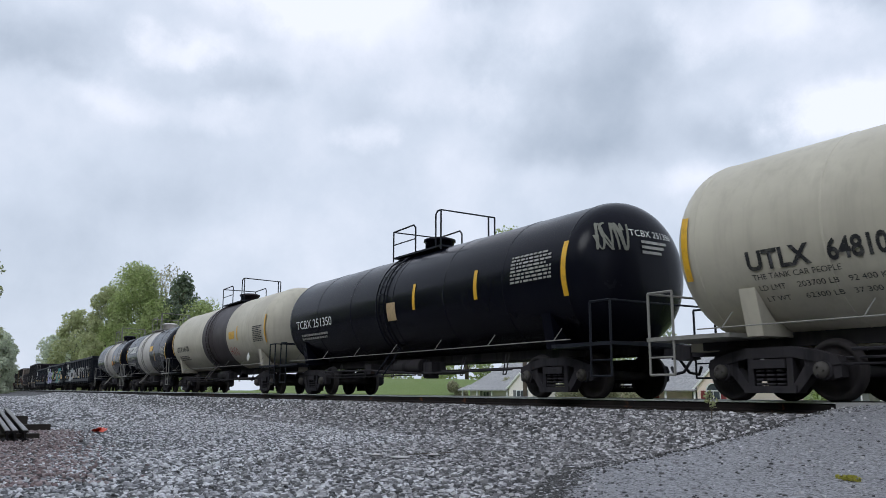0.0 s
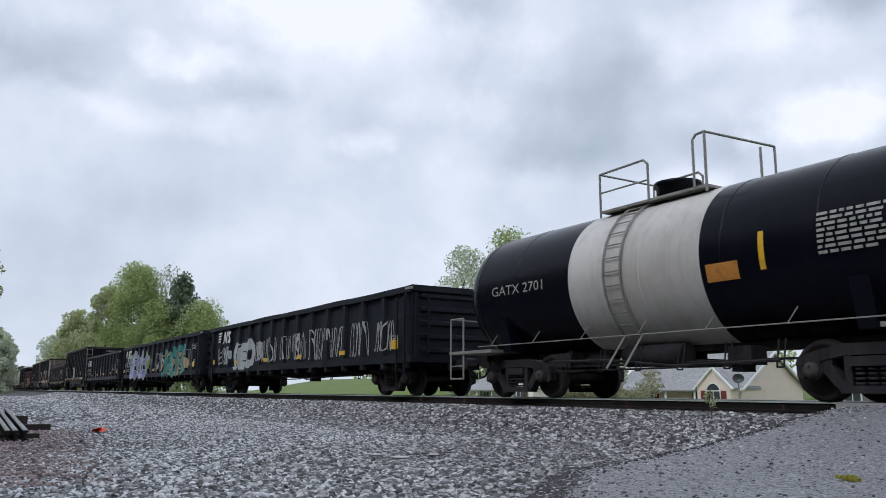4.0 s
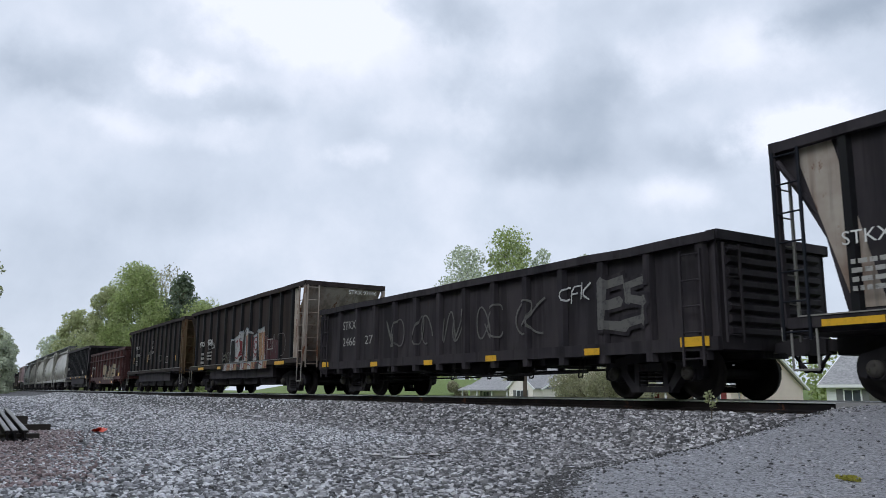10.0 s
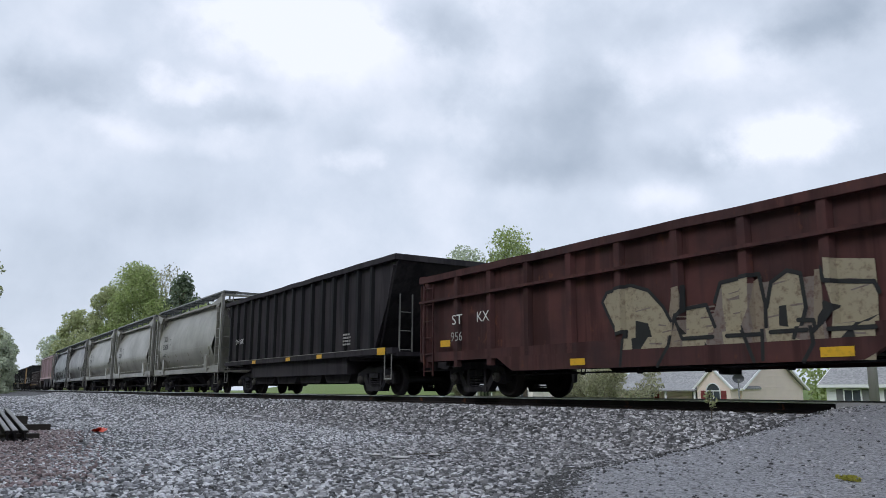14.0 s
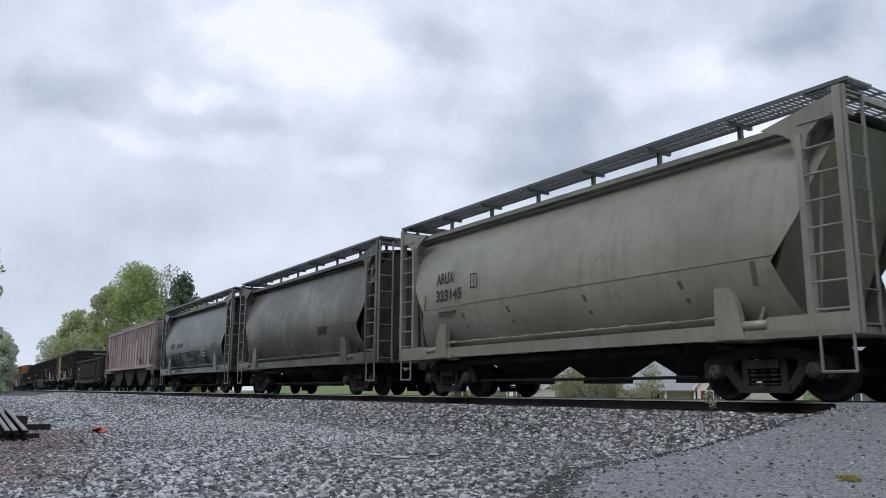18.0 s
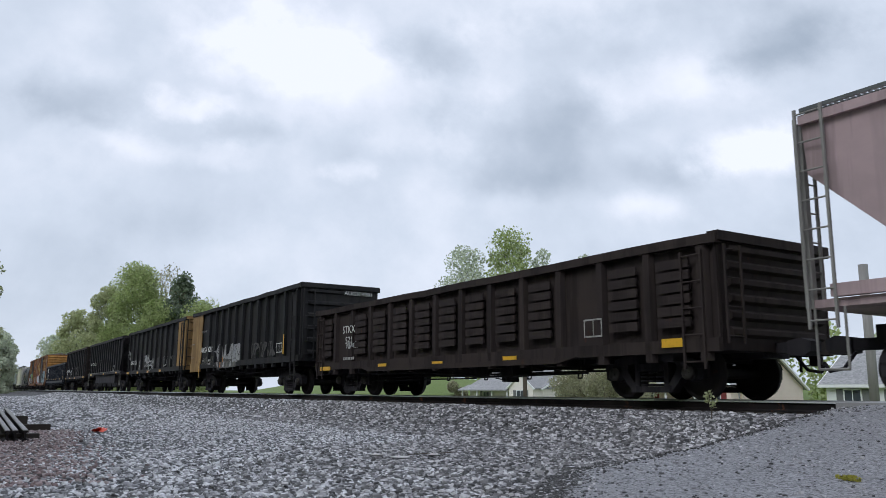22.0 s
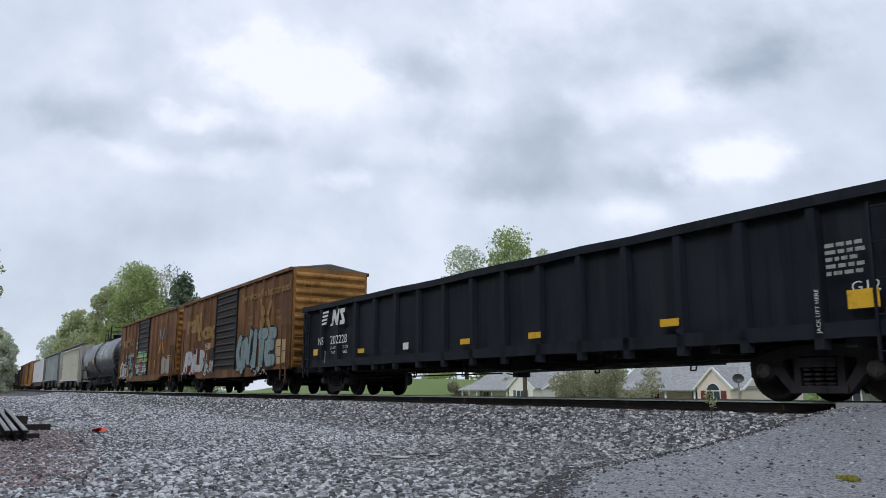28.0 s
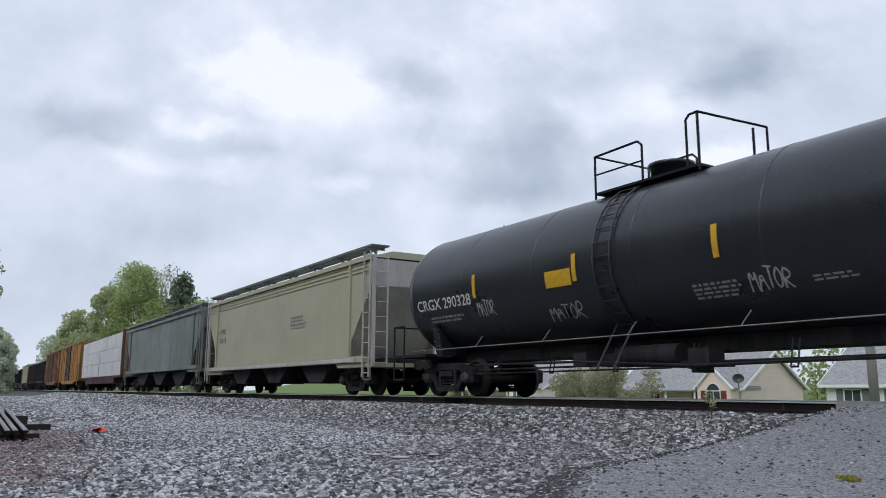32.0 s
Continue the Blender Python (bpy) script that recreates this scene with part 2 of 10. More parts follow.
TAG_ORANGE = plain_paint("orange_decal", (0.55, 0.22, 0.04), 0.6, 0.4)
FADED_YELLOW = plain_paint("faded_yellow_lettering", (0.29, 0.17, 0.05), 0.6, 0.95, (0.22, 0.1, 0.045))
BALLAST_GROUND = ground_mat("ballast_bed", (0.014, 0.014, 0.014), (0.16, 0.155, 0.16), 26.0, 0.06, 0.75, (0.075, 0.072, 0.073))
STONE = stone_mat("crushed_stone", [(0.0, (0.032, 0.031, 0.033)), (0.28, (0.15, 0.147, 0.155)), (0.55, (0.4, 0.393, 0.415)), (0.8, (0.75, 0.74, 0.77)), (1.0, (0.93, 0.92, 0.95))], 0.42)
BALLAST = stone_mat("coarse_ballast", [(0.0, (0.02, 0.019, 0.02)), (0.32, (0.085, 0.081, 0.083)), (0.6, (0.22, 0.21, 0.215)), (0.84, (0.5, 0.48, 0.495)), (1.0, (0.75, 0.73, 0.75))], 0.45)
GRIT = stone_mat("dark_grit", [(0.0, (0.012, 0.012, 0.012)), (0.7, (0.045, 0.043, 0.042)), (1.0, (0.15, 0.145, 0.14))], 0.6)
STONE_RED = stone_mat("rust_red_stone", [(0.0, (0.09, 0.06, 0.06)), (0.5, (0.28, 0.19, 0.185)), (1.0, (0.5, 0.42, 0.41))], 0.5)
ASPHALT = ground_mat("wet_asphalt", (0.04, 0.04, 0.044), (0.48, 0.475, 0.51), 55.0, 0.014, 0.4, (0.18, 0.178, 0.184))
GRASS_GROUND = ground_mat("grass_ground", (0.07, 0.12, 0.03), (0.19, 0.25, 0.07), 6.0, 0.05, 0.9, (0.17, 0.2, 0.07), False)
CONCRETE = ground_mat("crossing_concrete", (0.26, 0.25, 0.25), (0.36, 0.35, 0.345), 20.0, 0.004, 0.5, None, False)
WOOD_TIE = steel_paint("creosoted_timber", (0.035, 0.028, 0.023), (0.07, 0.06, 0.052), dirt_amt=0.7, rust_amt=0.0, rough=0.85)
RAIL_SIDE = steel_paint("rusty_rail_side", (0.014, 0.012, 0.013), (0.024, 0.017, 0.015), dirt_amt=0.6, rust_amt=0.3, rough=0.75)
BARK = steel_paint("tree_bark", (0.1, 0.08, 0.062), (0.05, 0.04, 0.032), dirt_amt=0.8, rust_amt=0.0, rough=0.9)
# young green, raised lighter and yellower to carry some of the distance's haze
LEAF_SPRING = leaf_mat("spring_leaves", (0.29, 0.36, 0.14), (0.39, 0.46, 0.2), (0.5, 0.56, 0.27))
LEAF_YELLOW = leaf_mat("yellow_green_leaves", (0.34, 0.38, 0.2), (0.45, 0.48, 0.26), (0.56, 0.58, 0.34))
LEAF_DARK = leaf_mat("dark_pine_needles", (0.11, 0.15, 0.1), (0.17, 0.22, 0.14), (0.24, 0.29, 0.19))
LEAF_BUD = leaf_mat("sparse_red_buds", (0.28, 0.27, 0.18), (0.38, 0.37, 0.24), (0.48, 0.47, 0.32))
# distance haze is painted in: leaf colour paled and greyed for far trees
LEAF_HAZE = leaf_mat("haze_tinted_leaves", (0.44, 0.49, 0.38), (0.56, 0.6, 0.46), (0.66, 0.7, 0.55))
SIDING_CREAM = siding_mat("cream_siding", (0.93, 0.85, 0.81))
SIDING_TAN = siding_mat("tan_pink_siding", (0.9, 0.74, 0.66))
SIDING_WHITE = siding_mat("white_siding", (0.86, 0.86, 0.86))
SHINGLE = ground_mat("grey_shingles", (0.22, 0.22, 0.225), (0.38, 0.375, 0.375), 9.0, 0.01, 0.85, None)
TRIM_WHITE = plain_paint("white_trim", (0.8, 0.8, 0.8), 0.5, 0.1, (0.6, 0.6, 0.6))
SHUTTER_RED = plain_paint("dark_red_shutter", (0.19, 0.035, 0.035), 0.5, 0.2)
DISH_GREY = plain_paint("dark_grey_enamel", (0.045, 0.047, 0.052), 0.5, 0.2)
SHUTTER_GREY = plain_paint("grey_shutter", (0.16, 0.16, 0.16), 0.5, 0.2)
GLASS = nodes_of("window_glass")[0]
gb = GLASS.node_tree.nodes["Principled BSDF"]
gb.inputs["Base Color"].default_value, gb.inputs["Roughness"].default_value, gb.inputs["Metallic"].default_value = (0.06, 0.07, 0.08, 1), 0.05, 0.0


# ---- mesh helpers ----
def box(bm, x0, x1, y0, y1, z0, z1):
    v = [bm.verts.new(p) for p in ((x0, y0, z0), (x1, y0, z0), (x1, y1, z0), (x0, y1, z0), (x0, y0, z1), (x1, y0, z1), (x1, y1, z1), (x0, y1, z1))]
    for q in ((3, 2, 1, 0), (4, 5, 6, 7), (0, 1, 5, 4), (1, 2, 6, 5), (2, 3, 7, 6), (3, 0, 4, 7)):
        bm.faces.new([v[i] for i in q])


def rod(bm, a, b, r, n=6, r2=None):
    a, b = Vector(a), Vector(b)
    d = (b - a).normalized()
    u = d.orthogonal().normalized()
    w = d.cross(u)
    r2 = r if r2 is None else r2
    A = [bm.verts.new(a + r * (math.cos(2 * math.pi * i / n) * u + math.sin(2 * math.pi * i / n) * w)) for i in range(n)]
    B = [bm.verts.new(b + r2 * (math.cos(2 * math.pi * i / n) * u + math.sin(2 * math.pi * i / n) * w)) for i in range(n)]
    for i in range(n):
        f = bm.faces.new((A[i], A[(i + 1) % n], B[(i + 1) % n], B[i]))
        f.smooth = n > 6
    bm.faces.new(A[::-1])
    bm.faces.new(B)


def tube(bm, pts, r, n=6):
    for a, b in zip(pts, pts[1:]):
        rod(bm, a, b, r, n)


def prism(bm, poly, axis, a, b):
    """A slab with the outline poly, between a and b along the axis ('x': poly in y,z; 'y': poly in x,z)."""
    def at(p, t):
        return (t, p[0], p[1]) if axis == "x" else (p[0], t, p[1])
    A = [bm.verts.new(at(p, a)) for p in poly]
    B = [bm.verts.new(at(p, b)) for p in poly]
    k = len(poly)
    for i in range(k):
        bm.faces.new((A[i], A[(i + 1) % k], B[(i + 1) % k], B[i]))
    bm.faces.new(A[::-1])
    bm.faces.new(B)


def lathe(bm, prof, axis_y=True, n=20, centre=(0, 0, 0)):
    """A turned shape: prof is a list of (along, radius), turned round the y axis (or the z axis)."""
    rings = []
    for h, r in prof:
        ring = []
        for i in range(n):
            a = 2 * math.pi * i / n
            p = (r * math.cos(a), h, r * math.sin(a)) if axis_y else (r * math.cos(a), r * math.sin(a), h)
            ring.append(bm.verts.new(Vector(p) + Vector(centre)))
        rings.append(ring)
    for A, B in zip(rings, rings[1:]):
        for i in range(n):
            bm.faces.new((A[i], A[(i + 1) % n], B[(i + 1) % n], B[i])).smooth = True
    bm.faces.new(rings[0][::-1])
    bm.faces.new(rings[-1])


def mesh_of(bm, name, material):
    bmesh.ops.recalc_face_normals(bm, faces=bm.faces)
    me = bpy.data.meshes.new(name)
    bm.to_mesh(me)
    bm.free()
    me.materials.append(material)
    return me


def part(name, bm, material, parent, label=""):
    ob = new(name, mesh_of(bm, name, material))
    ob.parent = parent
    return tagged(ob, label) if label else ob


def piece(name, me, parent, m=None):
    """One more object on a shared mesh."""
    ob = new(name, me)
    ob.parent = parent
    if m is not None:
        ob.matrix_basis = m
    return ob


def text_mesh(body, size, material, bold=0.0, name="lettering", width=None, flat=True):
    """Lettering as a flat mesh in the x,z plane that faces -y, its lower left corner at the origin."""
    cu = bpy.data.curves.new(name, "FONT")
    cu.body, cu.size, cu.offset = body, size, bold
    cu.resolution_u = 3
    ob = bpy.data.objects.new(name, cu)
    scene.collection.objects.link(ob)
    dg = bpy.context.evaluated_depsgraph_get()
    me = bpy.data.meshes.new_from_object(ob.evaluated_get(dg))
    bpy.data.objects.remove(ob)
    n = len(me.vertices)
    co = np.empty(n * 3, np.float32)
    me.vertices.foreach_get("co", co)
    co = co.reshape(n, 3)
    if n:
        co[:, 0] -= co[:, 0].min()
        if width:
            co[:, 0] *= width / max(1e-6, co[:, 0].max())
    out = np.zeros_like(co)
    out[:, 0], out[:, 2] = co[:, 0], co[:, 1]
    me.vertices.foreach_set("co", out.ravel())
    me.materials.clear()
    me.materials.append(material)
    me.name = name
    return me


def letters(body, x, z, size, parent, y, material=None, bold=0.0, width=None, name="lettering", label=""):
    ob = piece(name, text_mesh(body, size, material or LETTER, bold, name, width), parent, pose(x, y, z))
    return tagged(ob, label) if label else ob


def decal(bm, x0, x1, z0, z1, y):
    v = [bm.verts.new(p) for p in ((x0, y, z0), (x1, y, z0), (x1, y, z1), (x0, y, z1))]
    bm.faces.new(v)


def bars(x, z, w, h, rows, parent, y, material=None, rng=None, name="lettering"):
    """Small print that cannot be read, as lines of short bars."""
    rng = rng or random.Random(int(x * 100))
    bm = bmesh.new()
    rh = h / rows
    for i in range(rows):
        a = 0.0
        while a < w * rng.uniform(0.75, 1.0):
            d = min(rng.uniform(0.05, 0.16), w - a)
            if d < 0.02:
                break
            decal(bm, x + a, x + a + d, z + i * rh, z + i * rh + rh * 0.55, y)
            a += d + 0.035
    return part(name, bm, material or LETTER_DIM, parent)


def scribble(x, z, w, h, seed, parent, y, material=None, pen=0.035, strokes=4, label=""):
    """A sprayed tag: loose looping ribbons."""
    rng = random.Random(seed)
    made = []
    for s in range(strokes):
        bm = bmesh.new()
        cx = x + w * (s + 0.5) / strokes
        p0, p1 = rng.uniform(0, 6.28), rng.uniform(0, 6.28)
        f0, f1 = rng.uniform(0.7, 1.6), rng.uniform(0.8, 2.2)
        pts = []
        for i in range(28):
            u = i / 27 * 5.2
            pts.append((cx + w / strokes * 0.62 * math.sin(f0 * u + p0), z + h / 2 + h * 0.46 * math.sin(f1 * u + p1)))
        last = None
        for (ax, az), (bx, bz) in zip(pts, pts[1:]):
            dx, dz = bx - ax, bz - az
            k = pen / 2 / max(1e-5, math.hypot(dx, dz))
            pair = (bm.verts.new((bx - dz * k, y - 0.0004 * s, bz + dx * k)), bm.verts.new((bx + dz * k, y - 0.0004 * s, bz - dx * k)))
            if last:
                bm.faces.new((last[0], last[1], pair[1], pair[0]))
            last = pair
        ob = part("graffiti", bm, material or TAG_WHITE, parent, label)
        label = ""
        made.append(ob)
    return made


def blob(x, z, w, h, seed, parent, y, material, label="", jag=0.25):
    """A sprayed field of colour with a lobed outline."""
    rng = random.Random(seed)
    bm = bmesh.new()
    ph = [rng.uniform(0, 6.28) for _ in range(4)]
    vs = []
    for i in range(56):
        a = 2 * math.pi * i / 56
        k = 1 + jag * (0.5 * math.sin(5 * a + ph[0]) + 0.35 * math.sin(9 * a + ph[1]) + 0.2 * math.sin(14 * a + ph[2]))
        c, s_ = math.cos(a), math.sin(a)
        sx = math.copysign(abs(c) ** 0.55, c) * k
        sz = math.copysign(abs(s_) ** 0.55, s_) * k
        vs.append(bm.verts.new((x + w / 2 + w / 2 * sx, y, z + h / 2 + h / 2 * sz)))
    c = bm.verts.new((x + w / 2, y, z + h / 2))
    for a, b in zip(vs, vs[1:] + vs[:1]):
        bm.faces.new((c, a, b))
    return part("graffiti", bm, material, parent, label)


def ribbon(bm, pts, pen, y, step):
    """A sprayed stroke: quads along the line with a round dab at every bend, each dab a hair prouder than the last."""
    k = 0
    for (ax, az), (bx, bz) in zip(pts, pts[1:]):
        dx, dz = bx - ax, bz - az
        d = max(1e-5, math.hypot(dx, dz))
        ox, oz = -dz / d * pen / 2, dx / d * pen / 2
        bm.faces.new([bm.verts.new((px, y - step * k, pz)) for px, pz in ((ax + ox, az + oz), (ax - ox, az - oz), (bx - ox, bz - oz), (bx + ox, bz + oz))])
        k += 1
    for px, pz in pts:
        bm.faces.new([bm.verts.new((px + pen / 2 * math.cos(2 * math.pi * i / 10), y - step * k, pz + pen / 2 * math.sin(2 * math.pi * i / 10))) for i in range(10)])
        k += 1
    return k


def slab(r, poly, y, material, label=""):
    """A flat sprayed shape with straight sides."""
    bm = bmesh.new()
    bm.faces.new([bm.verts.new((x, y, z)) for x, z in poly])
    return part("graffiti", bm, material, r, label)


def stroke(r, pts, pen, y, material):
    """One sprayed line."""
    bm = bmesh.new()
    ribbon(bm, pts, pen, y, 0.00003)
    return part("graffiti", bm, material, r)


def ring(r, x, z, rad, pen, y, material):
    """A sprayed circle."""
    return stroke(r, [(x + rad * math.cos(i * 0.4488), z + 1.08 * rad * math.sin(i * 0.4488)) for i in range(15)], pen, y, material)


def throwup(body, x, z, w, h, parent, y, fill, edge, seed=1, lean=0.12, label="", pen=0.26, rim=0.07, shine=None):
    """Fat overlapping letters of sprayed paint: a dark rim, the filling, and a lighter stroke along one side."""
    rng = random.Random(seed)
    step = w / len(body)
    fills = fill if isinstance(fill, tuple) else (fill,)
    for i, ch in enumerate(body):
        big, up, tilt = rng.uniform(0.9, 1.08), rng.uniform(-0.05, 0.05) * h, rng.uniform(-0.12, 0.12)
        lines = []
        for line in STROKES[ch].split("|"):
            pts = []
            for p in line.split():
                a, b = (float(v) for v in p.split(","))
                a = 0.08 + 0.86 * a + lean * (b - 0.5) + rng.uniform(-0.05, 0.05)
                b = (b - 0.5) * big * 0.82 + tilt * (a - 0.5) + rng.uniform(-0.04, 0.04)
                pts.append((x + (i + a) * step, z + h / 2 + up + b * h))
            soft = [pts[0]]
            for (ax, az), (bx, bz) in zip(pts, pts[1:]):
                soft += [(ax * 0.8 + bx * 0.2, az * 0.8 + bz * 0.2), (ax * 0.2 + bx * 0.8, az * 0.2 + bz * 0.8)]
            lines.append(soft + [pts[-1]])
        thick = pen * min(step * 1.15, h)
        base = y - 0.0035 * (i % 2)
        for k, (mat, wide, off) in enumerate(((edge, thick + 2 * rim * h, 0.0), (fills[i % len(fills)], thick, 0.0016), (shine, thick * 0.3, 0.0028))):
            if mat is None:
                continue
            bm = bmesh.new()
            n = 0
            for soft in lines:
                if k == 2:
                    soft = [(px - thick * 0.2, pz + thick * 0.2) for px, pz in soft[:max(3, len(soft) * 2 // 3)]]
                n += ribbon(bm, soft, wide, base - off - 0.00003 * n, 0.00003)
            part("graffiti", bm, mat, parent, label if k == 1 and i == 0 else "")


def wild(x, z, w, h_, n, parent, y, fills, edge, seed=1, label=""):
    """Angular sprayed letters: crossed and slanted bars with points, each letter with its outline."""
    rng = random.Random(seed)
    shapes = (
        (((0.12, 0.0), (0.2, 1.0)), ((0.12, 0.95), (0.95, 1.02)), ((0.1, 0.5), (0.8, 0.55)), ((0.08, 0.05), (1.0, 0.0))),
        (((0.9, 0.95), (0.15, 0.88)), ((0.15, 0.9), (0.2, 0.5)), ((0.15, 0.55), (0.9, 0.45)), ((0.88, 0.5), (0.8, 0.05)), ((0.9, 0.08), (0.0, 0.0))),
        (((0.15, 0.0), (0.1, 0.95)), ((0.12, 0.95), (0.85, 0.05)), ((0.85, 0.0), (0.95, 1.05))),
        (((0.1, 0.05), (0.15, 0.9)), ((0.1, 0.92), (0.9, 0.95)), ((0.9, 0.95), (0.85, 0.05)), ((0.1, 0.05), (0.9, 0.05))),
        (((0.0, 0.0), (0.5, 1.05)), ((0.5, 1.05), (1.0, -0.05)), ((0.2, 0.35), (0.85, 0.4))),
        (((0.05, 1.0), (0.95, 0.95)), ((0.5, 0.95), (0.45, -0.05))),
        (((0.05, 1.0), (0.3, 0.0)), ((0.3, 0.0), (0.5, 0.6)), ((0.5, 0.6), (0.75, 0.0)), ((0.75, 0.0), (1.0, 1.0))))
    s = w / n
    for i in range(n):
        segs = shapes[rng.randrange(len(shapes))]
        dz = rng.uniform(-0.05, 0.05) * h_
        thick = rng.uniform(0.24, 0.32) * min(s, h_ * 0.8)
        for k, (mat, grow) in enumerate(((edge, 0.07 * h_), (fills[i % len(fills)], 0.0))):
            bm = bmesh.new()
            r2 = random.Random(seed * 97 + i)
            for q, ((ax, az), (bx, bz)) in enumerate(segs):
                a = Vector((x + (i + ax * 0.98) * s, z + dz + h_ * (0.08 + 0.84 * az) + r2.uniform(-0.03, 0.03)))
                b = Vector((x + (i + bx * 0.98) * s, z + dz + h_ * (0.08 + 0.84 * bz) + r2.uniform(-0.03, 0.03)))
                d = (b - a).normalized()
                o = Vector((-d.y, d.x))
                t0, t1 = thick * r2.uniform(0.4, 0.55) + grow, thick * r2.uniform(0.4, 0.55) + grow
                a, b = a - d * (thick * 0.3 + grow), b + d * (thick * 0.3 + grow)
                tip = b + d * thick * r2.uniform(0.0, 0.5)
                yy = y - 0.004 * k - 0.0005 * q - 0.0001 * i
                bm.faces.new([bm.verts.new((p.x, yy, p.y)) for p in (a - o * t0, b - o * t1, tip, b + o * t1, a + o * t0)])
            part("graffiti", bm, mat, parent, label if k == 1 and i == 0 else "")


# single-stroke capitals in a unit box, for sprayed handwriting
STROKES = {
    "A": "0,0 .5,1 1,0|.2,.4 .85,.45", "B": "0,0 0,1 .8,.85 .1,.52 .9,.25 0,0", "C": "1,.85 .5,1 0,.5 .4,0 1,.15", "D": "0,0 0,1 .8,.85 1,.45 .7,.1 0,0", "E": "1,1 0,.95 0,0 1,.05|0,.5 .8,.55",
    "F": "0,0 0,1 1,1|0,.5 .7,.55", "G": "1,.85 .4,1 0,.5 .4,0 1,.1 1,.5 .6,.5", "H": "0,0 0,1|0,.5 1,.5|1,0 .9,1", "I": ".5,0 .5,1", "J": ".2,1 1,1|.6,1 .6,.2 .3,0 0,.2",
    "K": "0,0 0,1|1,1 0,.45 1,0", "L": "0,1 0,0 1,.05", "M": "0,0 .1,1 .5,.4 .9,1 1,0", "N": "0,0 .05,1 .9,0 1,1", "O": ".5,1 0,.6 .2,0 .8,.05 1,.6 .5,1", "P": "0,0 0,1 .9,.85 .8,.5 0,.45",
    "R": "0,0 0,1 .9,.85 .8,.5 0,.45 1,0", "S": "1,.85 .4,1 .1,.7 .9,.35 .5,0 0,.15", "T": "0,1 1,.95|.5,1 .45,0", "U": "0,1 .1,.1 .6,0 .95,.2 1,1", "W": "0,1 .2,0 .5,.6 .75,0 1,1", "Y": "0,1 .5,.5 1,1|.5,.5 .4,0", "7": "0,1 1,1 .4,0"}


def tag_word(body, x0, x1, zc, h_, parent, y, material, seed=1, pen=0.035, label=""):
    """A sprayed word in loose single strokes, as one part."""
    rng = random.Random(seed * 13 + len(body))
    bm = bmesh.new()
    step = (x1 - x0) / len(body)
    count = 0
    for i, ch in enumerate(body):
        big = rng.uniform(0.85, 1.15)
        drop = rng.uniform(-0.08, 0.08) * h_
        for line in STROKES[ch].split("|"):
            pts = []
            for p in line.split():
                a, b = (float(v) for v in p.split(","))
                pts.append((x0 + (i + 0.02 + a * 0.92 + 0.18 * (b - 0.5) + rng.uniform(-0.07, 0.07)) * step, zc + drop + (b - 0.5 + rng.uniform(-0.06, 0.06)) * h_ * big))
            # round the corners off
            soft = [pts[0]]
            for (ax, az), (bx, bz) in zip(pts, pts[1:]):
                soft += [(ax * 0.72 + bx * 0.28, az * 0.72 + bz * 0.28), (ax * 0.28 + bx * 0.72, az * 0.28 + bz * 0.72)]
            soft.append(pts[-1])
            last = None
            count += 1
            for (ax, az), (bx, bz) in zip(soft, soft[1:]):
                dx, dz = bx - ax, bz - az
                k = pen * rng.uniform(0.4, 0.6) / max(1e-5, math.hypot(dx, dz))
                yy = y - 0.0003 * count
                ends = [bm.verts.new(q) for q in ((ax - dz * k, yy, az + dx * k), (ax + dz * k, yy, az - dx * k), (bx + dz * k, yy, bz - dx * k), (bx - dz * k, yy, bz + dx * k))]
                bm.faces.new(ends)
                if last:
                    bm.faces.new((last[3], last[2], ends[1], ends[0]))
                last = ends
    return part("graffiti", bm, material, parent, label)


def shell_tag(body, x0, x1, z, h_, root, rad, zc, material, seed):
    a0 = math.asin((z - zc) / rad)
    for v in tag_word(body, x0, x1, 0.0, h_, root, 0.0, material, seed, 0.03).data.vertices:
        a = a0 + v.co.z / rad
        v.co = (v.co.x, -(rad + 0.014) * math.cos(a), zc + (rad + 0.014) * math.sin(a))


# ---- the line of the track: nearly straight past the camera, easing into a curve beyond ----
TRACK_Y = 12.09
BEND = 0.000242


def track_at(x):
    """The track's centre line at x: its y and its heading."""
    s = max(0.0, -x)
    a, b = min(s, 130.0), min(max(s - 130.0, 0.0), 200.0)
    c = max(s - 330.0, 0.0)
    y = BEND * a * a / 2 + BEND * a * b + (BEND * a * c + 0.0003 * c * c if c else 0.0)
    slope = BEND * a + 0.0006 * c
    return TRACK_Y + y, slope


def sweep(bm, outline, xs, y_off):
    """An outline (y, z) drawn along the track."""
    rings = []
    for x in xs:
        yc, sl = track_at(x)
        rings.append([bm.verts.new((x + sl * (p[0] + y_off), yc + p[0] + y_off, p[1])) for p in outline])
    k = len(outline)
    for A, B in zip(rings, rings[1:]):
        for i in range(k):
            bm.faces.new((A[i], A[(i + 1) % k], B[(i + 1) % k], B[i]))
    bm.faces.new(rings[0])
    bm.faces.new(rings[-1][::-1])


